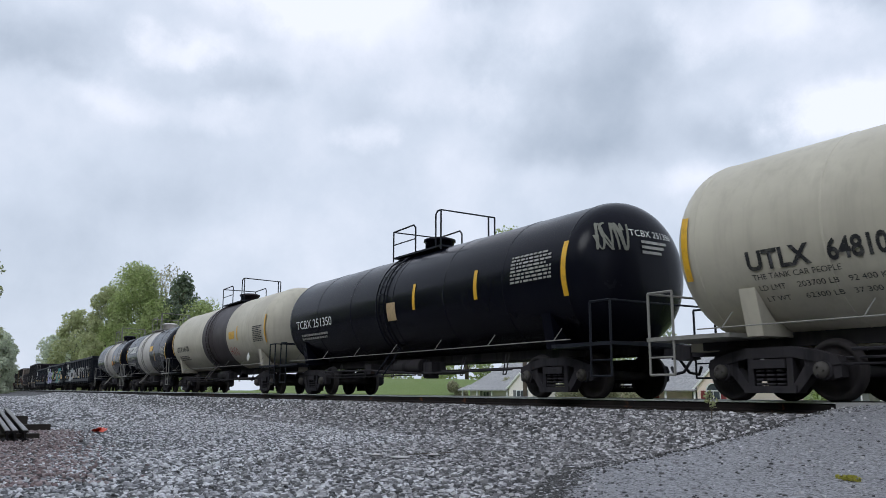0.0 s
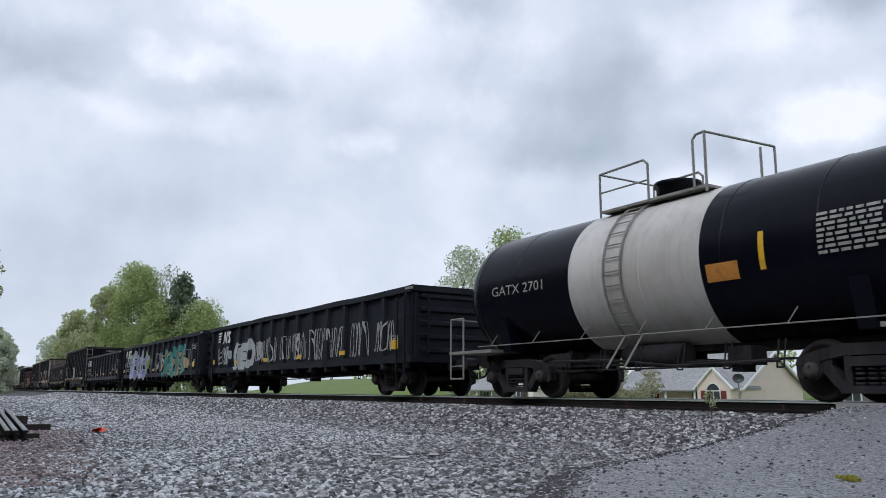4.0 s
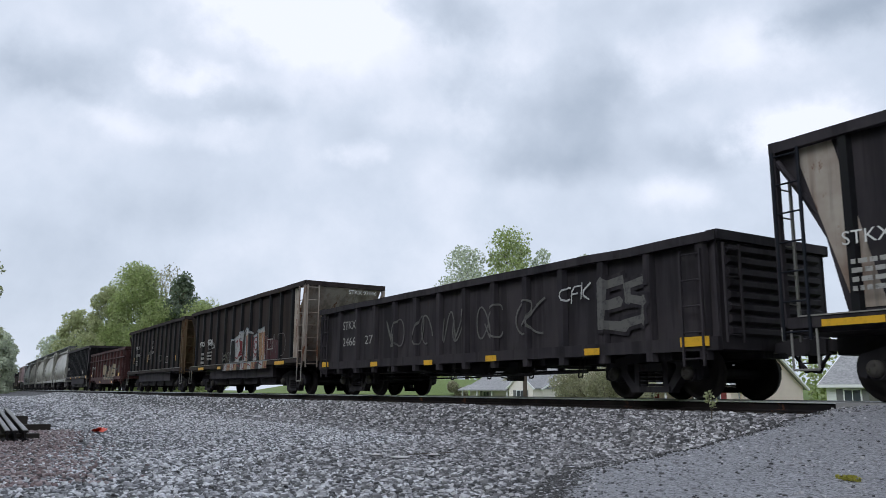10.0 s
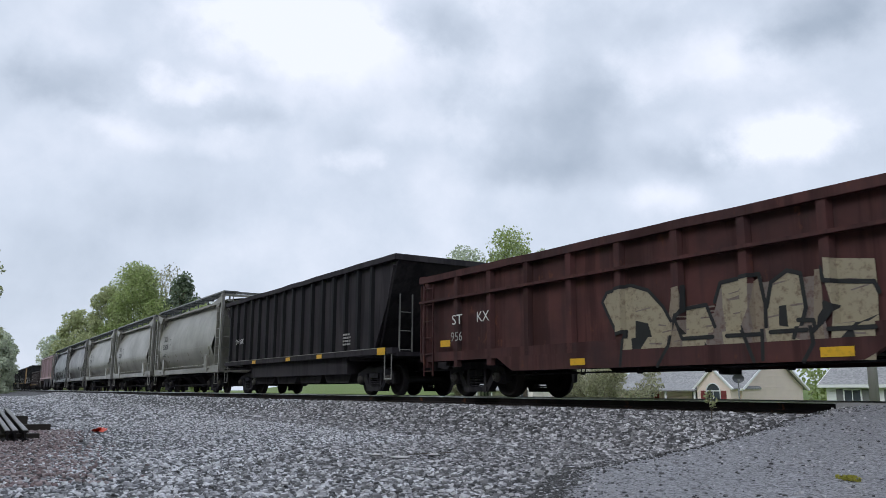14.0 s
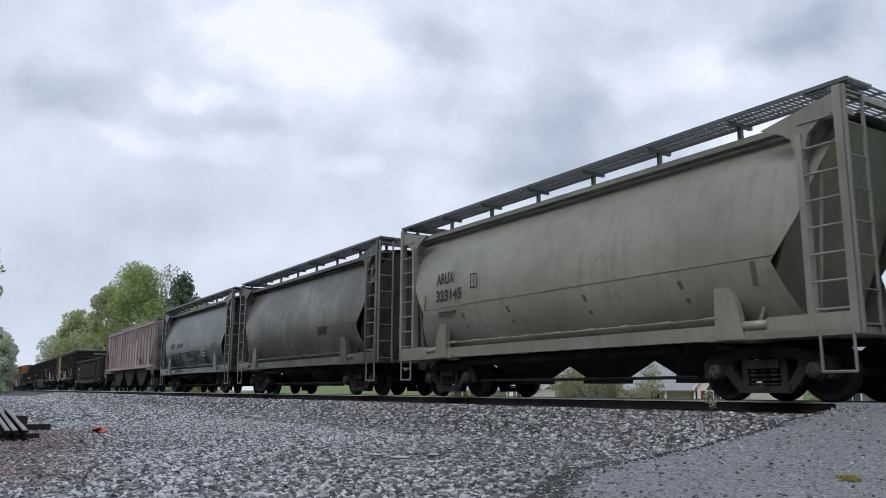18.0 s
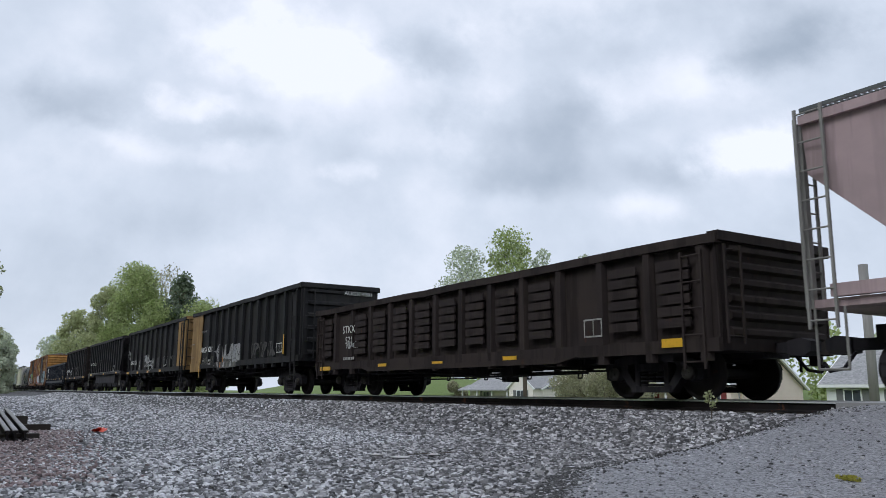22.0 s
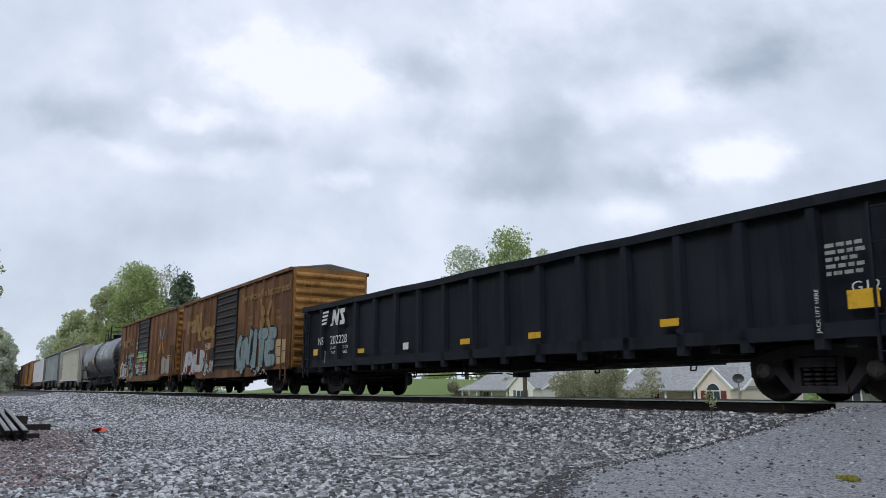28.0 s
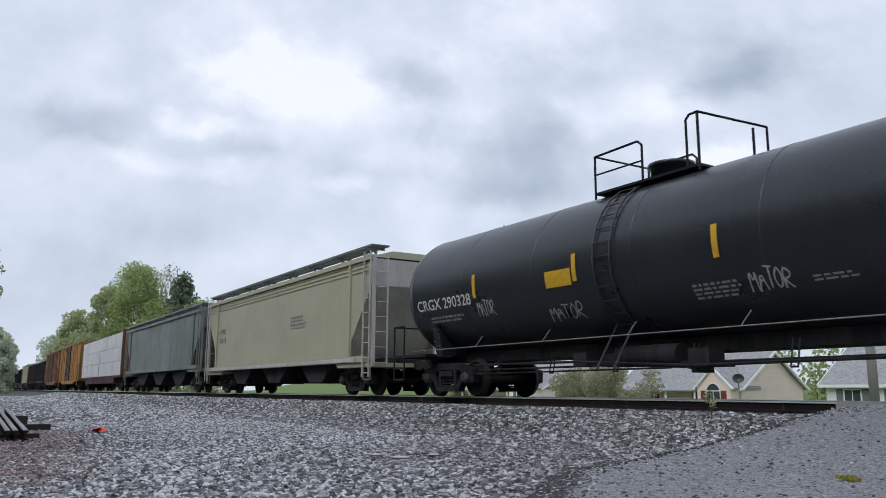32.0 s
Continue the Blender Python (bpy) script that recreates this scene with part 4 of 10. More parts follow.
def open_hopper(label, s0, s1, top, paint, posts, bottom=1.2, wide=1.55, belly=0.38, slope_l=1.5, slope_r=0.0, bay_r=0.0, bay_paint=None, name="open_hopper_car", sill_strip=True, cage_l=True, cage_r=True, bay_l=None):
    """An open-top hopper: ribbed sides that stop at sloping ends, deep centre pockets, end cages with ladders."""
    root, L = rail_car(name, label, s0, s1, 2.0)
    h, sh = L / 2, wide - 0.1
    mid = bottom + (top - bottom) * 0.42
    for sy in (-1, 1):
        bm = bmesh.new()
        xr = h - bay_r
        poly = [(-h + slope_l, bottom), (xr - slope_r, bottom), (xr - slope_r * 0.55, mid), (xr, top - 0.12), (-h, top - 0.12), (-h + slope_l * 0.75, mid)]
        y0, y1 = sorted((sy * (sh - 0.03), sy * sh))
        prism(bm, poly, "y", y0, y1)
        part("side_panel", bm, paint, root)
        bm = bmesh.new()
        y0, y1 = sorted((sy * (wide - 0.16), sy * (wide + 0.03)))
        rngc = random.Random(int(s0 * 5) + sy)
        wavy_bar(bm, [-h + L * i / 14 for i in range(15)], y0, y1, [top + rngc.uniform(-0.018, 0.018) for _ in range(15)], 0.16)
        part("top_rail", bm, paint, root)
        bm = bmesh.new()
        y0, y1 = sorted((sy * (wide - 0.2), sy * (wide + 0.01)))
        box(bm, -h + 0.1, h - 0.1, y0, y1, bottom - 0.13, bottom + 0.03)
        part("side_sill", bm, paint, root)
        if sill_strip and sy < 0:
            bm = bmesh.new()
            box(bm, -h + 0.3, h - 0.6, -wide - 0.025, -wide - 0.005, bottom + 0.03, bottom + 0.05)
            part("drip_edge", bm, GREY_RAIL, root, "pale scuffed drip edge")
    post = bmesh.new()
    a = 0.1
    pv = [[post.verts.new(p) for p in ((-a, 0.13, z), (a, 0.13, z), (a * 0.6, 0.0, z), (-a * 0.6, 0.0, z))] for z in (bottom, top - 0.15)]
    for i in range(4):
        post.faces.new((pv[0][i], pv[0][(i + 1) % 4], pv[1][(i + 1) % 4], pv[1][i]))
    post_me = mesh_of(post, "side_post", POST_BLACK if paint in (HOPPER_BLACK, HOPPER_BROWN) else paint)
    xa, xb = -h + slope_l + 0.15, h - bay_r - slope_r - 0.12
    RIBS.append((root, [xa + (xb - xa) * i / (posts - 1) for i in range(posts)], a, a * 0.6, sh, wide, bottom + 0.035, None))
    for i in range(posts):
        x = xa + (xb - xa) * i / (posts - 1)
        piece("side_post", post_me, root, pose(x, -wide, 0))
        piece("side_post", post_me, root, pose(x, wide, 0, 0, 0, 180))
    if bay_r:
        bm = bmesh.new()
        box(bm, h - bay_r + 0.004, h - bay_r + 0.42, -sh - 0.02, -sh + 0.02, bottom + 0.04, top - 0.16)
        part("end_bay", bm, bay_paint or paint, root, "stained end bay panel")
    if bay_l:
        bm = bmesh.new()
        prism(bm, [(-h + 0.35, top - 0.16), (-h + 0.95, top - 0.16), (-h + slope_l + 0.55, bottom + 0.1), (-h + slope_l + 0.1, bottom + 0.1)], "y", -sh - 0.012, -sh - 0.004)
        part("end_bay", bm, bay_l, root, "rust-stained pale end panel")
    # slope sheets, pockets and the cages at both ends
    for sx, sl in ((-1, max(slope_l, 1.0)), (1, max(slope_r, bay_r, 1.0))):
        bm = bmesh.new()
        prism(bm, [(sx * (h - 0.05), top - 0.15), (sx * (h - 0.12), top - 0.15), (sx * (h - sl - 1.2), bottom + 0.05), (sx * (h - sl - 1.1), bottom)][::sx], "y", -sh + 0.02, sh - 0.02)
        part("slope_sheet", bm, bay_paint or paint, root)
        bm = bmesh.new()
        box(bm, *sorted((sx * (h - 0.16), sx * (h + 0.02))), -wide, wide, top - 0.16, top + 0.01)
        part("end_rail", bm, paint, root)
        bm = bmesh.new()
        box(bm, *sorted((sx * (h - 2.3), sx * h)), -wide + 0.1, wide - 0.1, bottom - 0.2, bottom - 0.08)
        part("end_platform", bm, paint, root)
        caged = cage_l if sx < 0 else cage_r
        trim = (bay_paint or paint) if sx > 0 else paint
        for yy in (-wide + 0.03, wide - 0.03):
            if caged:
                bm = bmesh.new()
                box(bm, *sorted((sx * (h - 0.1), sx * h)), yy - 0.05, yy + 0.05, bottom - 0.1, top - 0.1)
                part("corner_post", bm, trim, root)
            bm = bmesh.new()
            rod(bm, (sx * (h - 0.1), yy, top - 0.3), (sx * (h - 1.5), yy * 0.8, bottom), 0.05, 6)
            part("end_brace", bm, trim, root)
        if caged:
            ladder(root, sx * (h + 0.03), -wide + 0.08, bottom - 0.3, top - 0.15, 0.42, (bay_paint if sx > 0 else None) or GREY_RAIL, "y")
            ladder(root, sx * (h - 0.26) - 0.21, -wide - 0.02, bottom - 0.3, top - 0.15, 0.42, (bay_paint if sx > 0 else None) or BLACK)
        else:
            ladder(root, sx * (h - 0.9), -0.9, bottom - 0.1, top - 0.9, 0.42, GREY_RAIL, "y")
        bm = bmesh.new()
        tube(bm, [(sx * (h - 0.55), -wide, bottom - 0.15), (sx * (h - 0.55), -wide, 0.45), (sx * (h - 0.15), -wide, 0.45), (sx * (h - 0.15), -wide, bottom - 0.15)], 0.018)
        part("step", bm, GREY_RAIL, root)
    bm = bmesh.new()
    box(bm, -h + 3.3, h - 3.3, -sh + 0.05, sh - 0.05, belly + 0.25, bottom)
    box(bm, -h + 2.2, h - 2.2, -sh + 0.12, sh - 0.12, bottom - 0.25, bottom - 0.004)
    part("underframe", bm, HOPPER_BLACK, root)
    k = 4
    for i in range(k):
        bm = bmesh.new()
        x0, x1 = -h + 3.3 + (L - 6.6) * i / k, -h + 3.3 + (L - 6.6) * (i + 1) / k
        prism(bm, [(x0 + 0.02, belly + 0.3), (x1 - 0.02, belly + 0.3), (x1 - 0.3, belly), (x0 + 0.3, belly)], "y", -sh + 0.25, sh - 0.25)
        part("hopper_pocket", bm, HOPPER_BLACK, root)
    return root, L


def platform_rails(root, x, z, w, y, material):
    """The walkway and railings round a tank's manway."""
    h1 = 0.8
    bm = bmesh.new()
    box(bm, x - w, x + w, -y, y, z - 0.03, z + 0.02)
    part("walkway", bm, material, root)
    for yy in (-y, y):
        bm = bmesh.new()
        tube(bm, [(x - w, yy, z - 0.12), (x - w, yy, z + h1), (x - w * 0.1, yy, z + h1 + 0.02), (x - w * 0.02, yy, z + h1 - 0.08), (x - w * 0.02, yy, z)], 0.024)
        tube(bm, [(x - w, yy, z + h1 * 0.5), (x - w * 0.02, yy, z + h1 * 0.5)], 0.018)
        part("railing", bm, material, root)
        bm = bmesh.new()
        tube(bm, [(x + w, yy, z - 0.12), (x + w, yy, z + h1 + 0.17)], 0.026)
        part("corner_post", bm, material, root)
    bm = bmesh.new()
    tube(bm, [(x - w, -y, z + h1), (x - w, y, z + h1)], 0.022)
    part("railing", bm, material, root)
    bm = bmesh.new()
    tube(bm, [(x + w * 0.8, -y, z), (x + w * 0.8, -y, z + h1 + 0.1), (x + w * 0.86, -y, z + h1 + 0.18), (x + w, -y, z + h1 + 0.19), (x + w + 0.3, y, z + h1 + 0.1), (x + w + 0.3, y, z)], 0.024)
    part("railing", bm, material, root)


def tank(label, s0, s1, r, paint, bands=(), zc=2.55, rail_mat=None, dome_mat=None, ladder_mat=None, head_mat=None, man_x=-0.15, cage=1.35):
    """A tank car; s0 and s1 are the ends of the straight shell. bands: (x0, x1, paint) round the shell."""
    cap = 0.5
    root, L = rail_car("tank_car", label, s0 - cap - 0.35, s1 + cap + 0.35, 2.15, 1.0, through_sill=False)
    h = (s1 - s0) / 2
    he = h - 0.35
    edges = sorted([(-he, he, paint)] if not bands else [])
    if bands:
        x = -he
        for a, b, m in bands:
            edges.append((x, a, paint))
            edges.append((a, b, m))
            x = b
        edges.append((x, he, paint))
    n = 48
    for x0, x1, m in edges:
        bm = bmesh.new()
        xs = [x0 + (x1 - x0) * i / max(1, int((x1 - x0) / 2.6) + 1) for i in range(max(1, int((x1 - x0) / 2.6) + 1) + 1)]
        rings = [[bm.verts.new((x, r * math.cos(2 * math.pi * i / n), zc + r * math.sin(2 * math.pi * i / n))) for i in range(n)] for x in xs]
        for A, B in zip(rings, rings[1:]):
            for i in range(n):
                bm.faces.new((A[i], A[(i + 1) % n], B[(i + 1) % n], B[i])).smooth = True
        part("shell_course", bm, m, root, "" if m is paint else "band of another colour")
    for x in (-h * 0.66, -h * 0.33, h * 0.02, h * 0.36, h * 0.68, -he + 0.02, he - 0.02):
        bm = bmesh.new()
        A = [[bm.verts.new((x + dx, (r + dr) * math.cos(2 * math.pi * i / n), zc + (r + dr) * math.sin(2 * math.pi * i / n))) for i in range(n)] for dx, dr in ((-0.022, -0.01), (-0.012, 0.006), (0.012, 0.006), (0.022, -0.01))]
        for P, Q in zip(A, A[1:]):
            for i in range(n):
                bm.faces.new((P[i], P[(i + 1) % n], Q[(i + 1) % n], Q[i])).smooth = True
        part("weld_seam", bm, next((m for a, b, m in edges if a <= x <= b), paint), root)
    for sx in (-1, 1):
        bm = bmesh.new()
        rings = []
        for k in range(12):
            a = math.pi / 2 * k / 12
            q = r * math.cos(a) ** 0.75
            rings.append([bm.verts.new((sx * (he + (cap + 0.35) * math.sin(a)), q * math.cos(2 * math.pi * i / n), zc + q * math.sin(2 * math.pi * i / n))) for i in range(n)])
        tip = bm.verts.new((sx * (h + cap), 0, zc))
        for A, B in zip(rings, rings[1:]):
            for i in range(n):
                bm.faces.new((A[i], A[(i + 1) % n], B[(i + 1) % n], B[i])).smooth = True
        for i in range(n):
            bm.faces.new((rings[-1][i], rings[-1][(i + 1) % n], tip)).smooth = True
        part("tank_head", bm, head_mat or paint, root)
        # stub sill, saddle, end platform and railings
        bm = bmesh.new()
        box(bm, *sorted((sx * (h - 2.6), sx * (h + cap + 0.3))), -0.4, 0.4, 0.85, 1.08)
        prism(bm, [(-1.25, 1.0), (1.25, 1.0), (1.4, 1.75), (0.9, 1.2), (-0.9, 1.2), (-1.4, 1.75)], "x", *sorted((sx * (h - 1.35), sx * (h - 1.05))))
        part("saddle", bm, paint, root)
        bm = bmesh.new()
        box(bm, *sorted((sx * (h - 0.9), sx * (h + cap + 0.35))), -1.5, 1.5, 1.0, 1.07)
        part("end_platform", bm, rail_mat or BLACK, root)
        bm = bmesh.new()
        xe = sx * (h + cap + 0.3)
        xi = sx * (h + cap - 0.25)
        for yy in (-1.48, 1.48):
            bm = bmesh.new()
            tube(bm, [(xi, yy, 1.05), (xi, yy, 1.85), (xe, yy, 1.85), (xe, yy, 1.05)], 0.024)
            part("handrail", bm, rail_mat or GREY_RAIL, root)
            bm = bmesh.new()
            tube(bm, [(xi, yy, 1.0), (xi, yy, 0.42), (xe, yy, 0.42), (xe, yy, 1.0)], 0.022)
            tube(bm, [(xi, yy, 0.72), (xe, yy, 0.72)], 0.016)
            part("step", bm, rail_mat or GREY_RAIL, root)
        bm = bmesh.new()
        tube(bm, [(xe, -1.48, 1.85), (xe, 1.48, 1.85)], 0.022)
        part("handrail", bm, rail_mat or GREY_RAIL, root)
    # manway, walkway, side ladder, running pipe
    bm = bmesh.new()
    lathe(bm, [(zc + r - 0.1, 0.42), (zc + r + 0.3, 0.42), (zc + r + 0.3, 0.47), (zc + r + 0.37, 0.47), (zc + r + 0.42, 0.3)], False, 20, (man_x, 0, 0))
    part("manway", bm, dome_mat or paint, root)
    platform_rails(root, man_x, zc + r - 0.06, cage, 0.8, rail_mat or BLACK)
    bm = bmesh.new()
    for x in (-0.75, -0.3):
        pts = [(x, -(r + 0.05) * math.cos(a), zc + (r + 0.05) * math.sin(a)) for a in [radians(d) for d in range(-62, 72, 12)]]
        tube(bm, [(x, -r - 0.02, 0.55)] + pts[1:], 0.022)
    for k in range(12):
        a = radians(-50 + k * 10)
        rod(bm, (-0.75, -(r + 0.05) * math.cos(a), zc + (r + 0.05) * math.sin(a)), (-0.3, -(r + 0.05) * math.cos(a), zc + (r + 0.05) * math.sin(a)), 0.013)
    part("side_ladder", bm, ladder_mat or paint, root)
    bm = bmesh.new()
    yy = -r * 0.97
    tube(bm, [(-h + 0.3, yy, 1.15), (h - 0.3, yy, 1.15)], 0.011)
    for k in range(7):
        x = -h + 0.8 + (2 * h - 1.6) * k / 6
        tube(bm, [(x, yy, 1.15), (x + 0.1, -r * 0.88, 1.4)], 0.009)
    part("handrail", bm, GREY_RAIL, root, "thin pale safety rail along the tank")
    brake_gear(root, L, int(s0), 0.52)
    bm = bmesh.new()
    rod(bm, (0.1, 0, 0.62), (0.1, 0, 1.0), 0.2, 12)
    box(bm, -0.5, 0.7, -0.5, 0.5, 0.6, 0.72)
    part("bottom_outlet", bm, TRUCK_STEEL, root)
    return root, h


def on_shell(root, x, ang, w, h_, r, zc, material, name="reflector_strip", label=""):
    """A sticker that follows the tank's side: its centre at the angle ang above the horizontal."""
    bm = bmesh.new()
    k = 6
    rr = r + 0.012
    pts = []
    for i in range(k + 1):
        a = ang + (i / k - 0.5) * h_ / r
        pts.append((bm.verts.new((x, -rr * math.cos(a), zc + rr * math.sin(a))), bm.verts.new((x + w, -rr * math.cos(a), zc + rr * math.sin(a)))))
    for A, B in zip(pts, pts[1:]):
        bm.faces.new((A[0], A[1], B[1], B[0]))
    return part(name, bm, material, root, label)


def shell_text(body, x, ang, size, root, r, zc, material, bold=0.0, width=None, name="lettering", label=""):
    """Lettering bent round the tank's side."""
    me = text_mesh(body, size, material, bold, name, width)
    rr = r + 0.014
    for v in me.vertices:
        a = ang + v.co.z / r
        v.co = (v.co.x, -rr * math.cos(a), zc + rr * math.sin(a))
    ob = piece(name, me, root, pose(x, 0, 0))
    return tagged(ob, label) if label else ob


def shell_bars(x, ang, w, h_, rows, root, r, zc, material=None, seed=1):
    rng = random.Random(seed)
    bm = bmesh.new()
    rr = r + 0.014
    for i in range(rows):
        a0 = ang + (i / rows) * h_ / r
        a1 = a0 + 0.55 * h_ / rows / r
        p = 0.0
        while p < w * rng.uniform(0.8, 1):
            d = min(rng.uniform(0.06, 0.2), w - p)
            if d < 0.02:
                break
            v = [bm.verts.new((x + p + dx, -rr * math.cos(a), zc + rr * math.sin(a))) for dx, a in ((0, a0), (d, a0), (d, a1), (0, a1))]
            bm.faces.new(v)
            p += d + 0.04
    return part("lettering", bm, material or LETTER_DIM, root)


def roof_walk(root, h, z, y0, y1, material):
    """An open grating along the roof on small brackets."""
    bm = bmesh.new()
    for yy in (y0, y1):
        box(bm, -h, h, yy - 0.015, yy + 0.015, z - 0.03, z + 0.03)
    k = int(2 * h / 0.085)
    for i in range(k + 1):
        x = -h + 2 * h * i / k
        box(bm, x - 0.008, x + 0.008, y0, y1, z - 0.015, z + 0.02)
    for f in (0.33, 0.66):
        yy = y0 + (y1 - y0) * f
        box(bm, -h, h, yy - 0.006, yy + 0.006, z - 0.015, z + 0.015)
    part("roof_walk", bm, material, root, "open steel grating walkway")
    for i in range(8):
        bm = bmesh.new()
        x = -h + 0.3 + (2 * h - 0.6) * i / 7
        box(bm, x - 0.03, x + 0.03, min(y0, y1), max(y0, y1), z - 0.1, z - 0.03)
        yi = max(y0, y1) if y0 < 0 else min(y0, y1)
        box(bm, x - 0.04, x + 0.04, yi - 0.32 if y0 < 0 else yi + 0.26, yi - 0.26 if y0 < 0 else yi + 0.32, z - 0.38, z - 0.03)
        part("walk_bracket", bm, material, root)


HOPPER_PROFILE = [(1.08, 1.17), (1.28, 1.4), (1.45, 1.75), (1.52, 2.1), (1.515, 2.4), (1.48, 2.75), (1.41, 3.1), (1.31, 3.45), (1.19, 3.75), (1.06, 4.0), (0.96, 4.16), (0.9, 4.3), (0.5, 4.36), (0.0, 4.37)]


def hopper_y(z):
    """The near side of a round-sided hopper at the height z."""
    return -float(np.interp(z, [p[1] for p in HOPPER_PROFILE], [p[0] for p in HOPPER_PROFILE])) - 0.014


def covered_hopper(label, s0, s1, top, paint, name="covered_hopper_car", sill=1.05, walk_mat=None, pocket_mat=None, outlets=3):
    """A round-sided covered hopper with sloping ends, posts, ladders, a roof grating and outlet pockets."""
    root, L = rail_car(name, label, s0, s1, 1.85, through_sill=False)
    h = L / 2
    prof = HOPPER_PROFILE

    def xe(z):
        return h - float(np.interp(z, (1.17, 2.1, 2.67, 4.0), (0.95, 1.3, 0.85, 0.3)))
    bm = bmesh.new()
    n = 8
    grid = []
    for y, z in [(-a, b) for a, b in prof] + [(a, b) for a, b in prof[::-1][1:]]:
        e = xe(z)
        grid.append([bm.verts.new((-e + 2 * e * i / n, y, z)) for i in range(n + 1)])
    for A, B in zip(grid, grid[1:]):
        for i in range(n):
            bm.faces.new((A[i], A[i + 1], B[i + 1], B[i])).smooth = True
    part("shell", bm, paint, root)
    for sx in (-1, 1):
        bm = bmesh.new()
        prism(bm, [(sx * (h - 0.42), 4.25), (sx * (h - 0.48), 4.25), (sx * (h - 1.75), 1.2), (sx * (h - 1.69), 1.2)][::sx], "y", -1.3, 1.3)
        part("slope_sheet", bm, paint, root)
        bm = bmesh.new()
        rod(bm, (sx * (h - 0.55), -1.2, 3.5), (sx * (h - 0.75), -1.2, 1.15), 0.03, 6)
        part("end_brace", bm, GREY_RAIL, root)
    bm = bmesh.new()
    for zz, t in ((2.2, 0.012), (1.2, 0.03)):
        e = xe(zz) - 0.02
        yy = -1.519 if t < 0.02 else -1.2
        box(bm, -e, e, yy - t, yy + 0.02, zz - 0.012, zz + 0.012)
    part("shell_seam", bm, paint, root)
    for sy in (-1, 1):
        bm = bmesh.new()
        y0, y1 = sorted((sy * 1.2, sy * 1.47))
        box(bm, -h + 0.15, h - 0.15, y0, y1, sill - 0.1, sill + 0.14)
        part("side_sill", bm, paint, root)
        bm = bmesh.new()
        for i in range(9):
            x = -h + 2.6 + (L - 5.2) * i / 8
            rod(bm, (x, sy * 1.5, sill + 0.25), (x + 0.25, sy * 1.5, sill + 0.25), 0.03)
        rod(bm, (-h + 2.4, sy * 1.49, sill + 0.25), (h - 2.4, sy * 1.49, sill + 0.25), 0.016)
        part("grab_rail", bm, paint, root)
    for sx in (-1, 1):
        bm = bmesh.new()
        box(bm, *sorted((sx * (h - 2.6), sx * h)), -1.5, 1.5, sill - 0.12, sill - 0.02)
        part("end_platform", bm, paint, root)
        for yy in (-1.44, 1.44):
            for x0, x1, z1 in ((0.0, 0.12, top + 0.02), (0.66, 0.76, top - 0.55)):
                bm = bmesh.new()
                box(bm, *sorted((sx * (h - x0), sx * (h - x1))), yy - 0.07, yy + 0.07, sill - 0.1, z1)
                part("end_post", bm, paint, root)
            bm = bmesh.new()
            prism(bm, [(sx * (h - 1.35), top - 0.32), (sx * h, top - 0.04), (sx * h, top - 0.34), (sx * (h - 0.34), top - 0.4), (sx * (h - 0.56), top - 0.58), (sx * (h - 0.66), top - 0.95), (sx * (h - 0.78), top - 0.95), (sx * (h - 0.84), top - 0.6), (sx * (h - 1.0), top - 0.48)][::sx], "y", yy - 0.04, yy + 0.04)
            part("corner_gusset", bm, paint, root, "arched plate that carries the roof's end")
            bm = bmesh.new()
            for k in range(8):
                zz = sill + 0.25 + k * 0.4
                rod(bm, (sx * (h - 0.72), yy * 1.03, zz), (sx * (h - 0.03), yy * 1.03, zz), 0.017, 6)
            part("ladder", bm, GREY_RAIL, root)
            bm = bmesh.new()
            prism(bm, [(sx * (h - 2.4), sill - 0.1), (sx * (h - 1.85), sill - 0.1), (sx * (h - 1.98), sill + 0.5), (sx * (h - 2.1), sill + 0.72), (sx * (h - 2.38), sill + 0.74)][::sx], "y", yy - 0.08, yy + 0.05)
            part("bolster_web", bm, paint, root, "pale bolster plate")
            bm = bmesh.new()
            rod(bm, (sx * (h - 1.95), yy, sill + 0.1), (sx * (h - 1.45), yy, sill + 0.1), 0.08, 10)
            box(bm, *sorted((sx * (h - 1.45), sx * h)), yy - 0.06, yy + 0.06, sill - 0.1, sill + 0.2)
            part("end_sill", bm, paint, root)
        ladder(root, sx * (h + 0.02), -1.44, sill - 0.1, top + 0.02, 0.45, GREY_RAIL, "y", 0.4)
        bm = bmesh.new()
        for k in range(7):
            box(bm, *sorted((sx * (h - 0.62), sx * (h + 0.08))), -1.4 + k * 0.46, -1.385 + k * 0.46, top + 0.06, top + 0.1)
        for k in range(9):
            box(bm, *sorted((sx * (h - 0.62 + k * 0.085), sx * (h - 0.6 + k * 0.085))), -1.4, 1.4, top + 0.065, top + 0.095)
        part("end_walk", bm, SLATE_HOPPER, root, "open grating across the end of the roof")
        for yy in (-1.49, 1.49):
            bm = bmesh.new()
            tube(bm, [(sx * (h - 0.6), yy, sill - 0.1), (sx * (h - 0.6), yy, 0.42), (sx * (h - 0.1), yy, 0.42), (sx * (h - 0.1), yy, sill - 0.1)], 0.022)
            part("step", bm, GREY_RAIL, root)
        bm = bmesh.new()
        for yy in (-1.46, 1.46):
            box(bm, *sorted((sx * (h - 0.1), sx * h)), min(yy, 0), max(yy, 0), top - 0.12, top - 0.02)
        part("end_beam", bm, paint, root)
        bm = bmesh.new()
        lathe(bm, [(-0.03, 0.28), (0.03, 0.28)], True, 16, (sx * (h - 0.3), 0.6, sill + 1.2))
        part("brake_wheel", bm, GREY_RAIL, root)
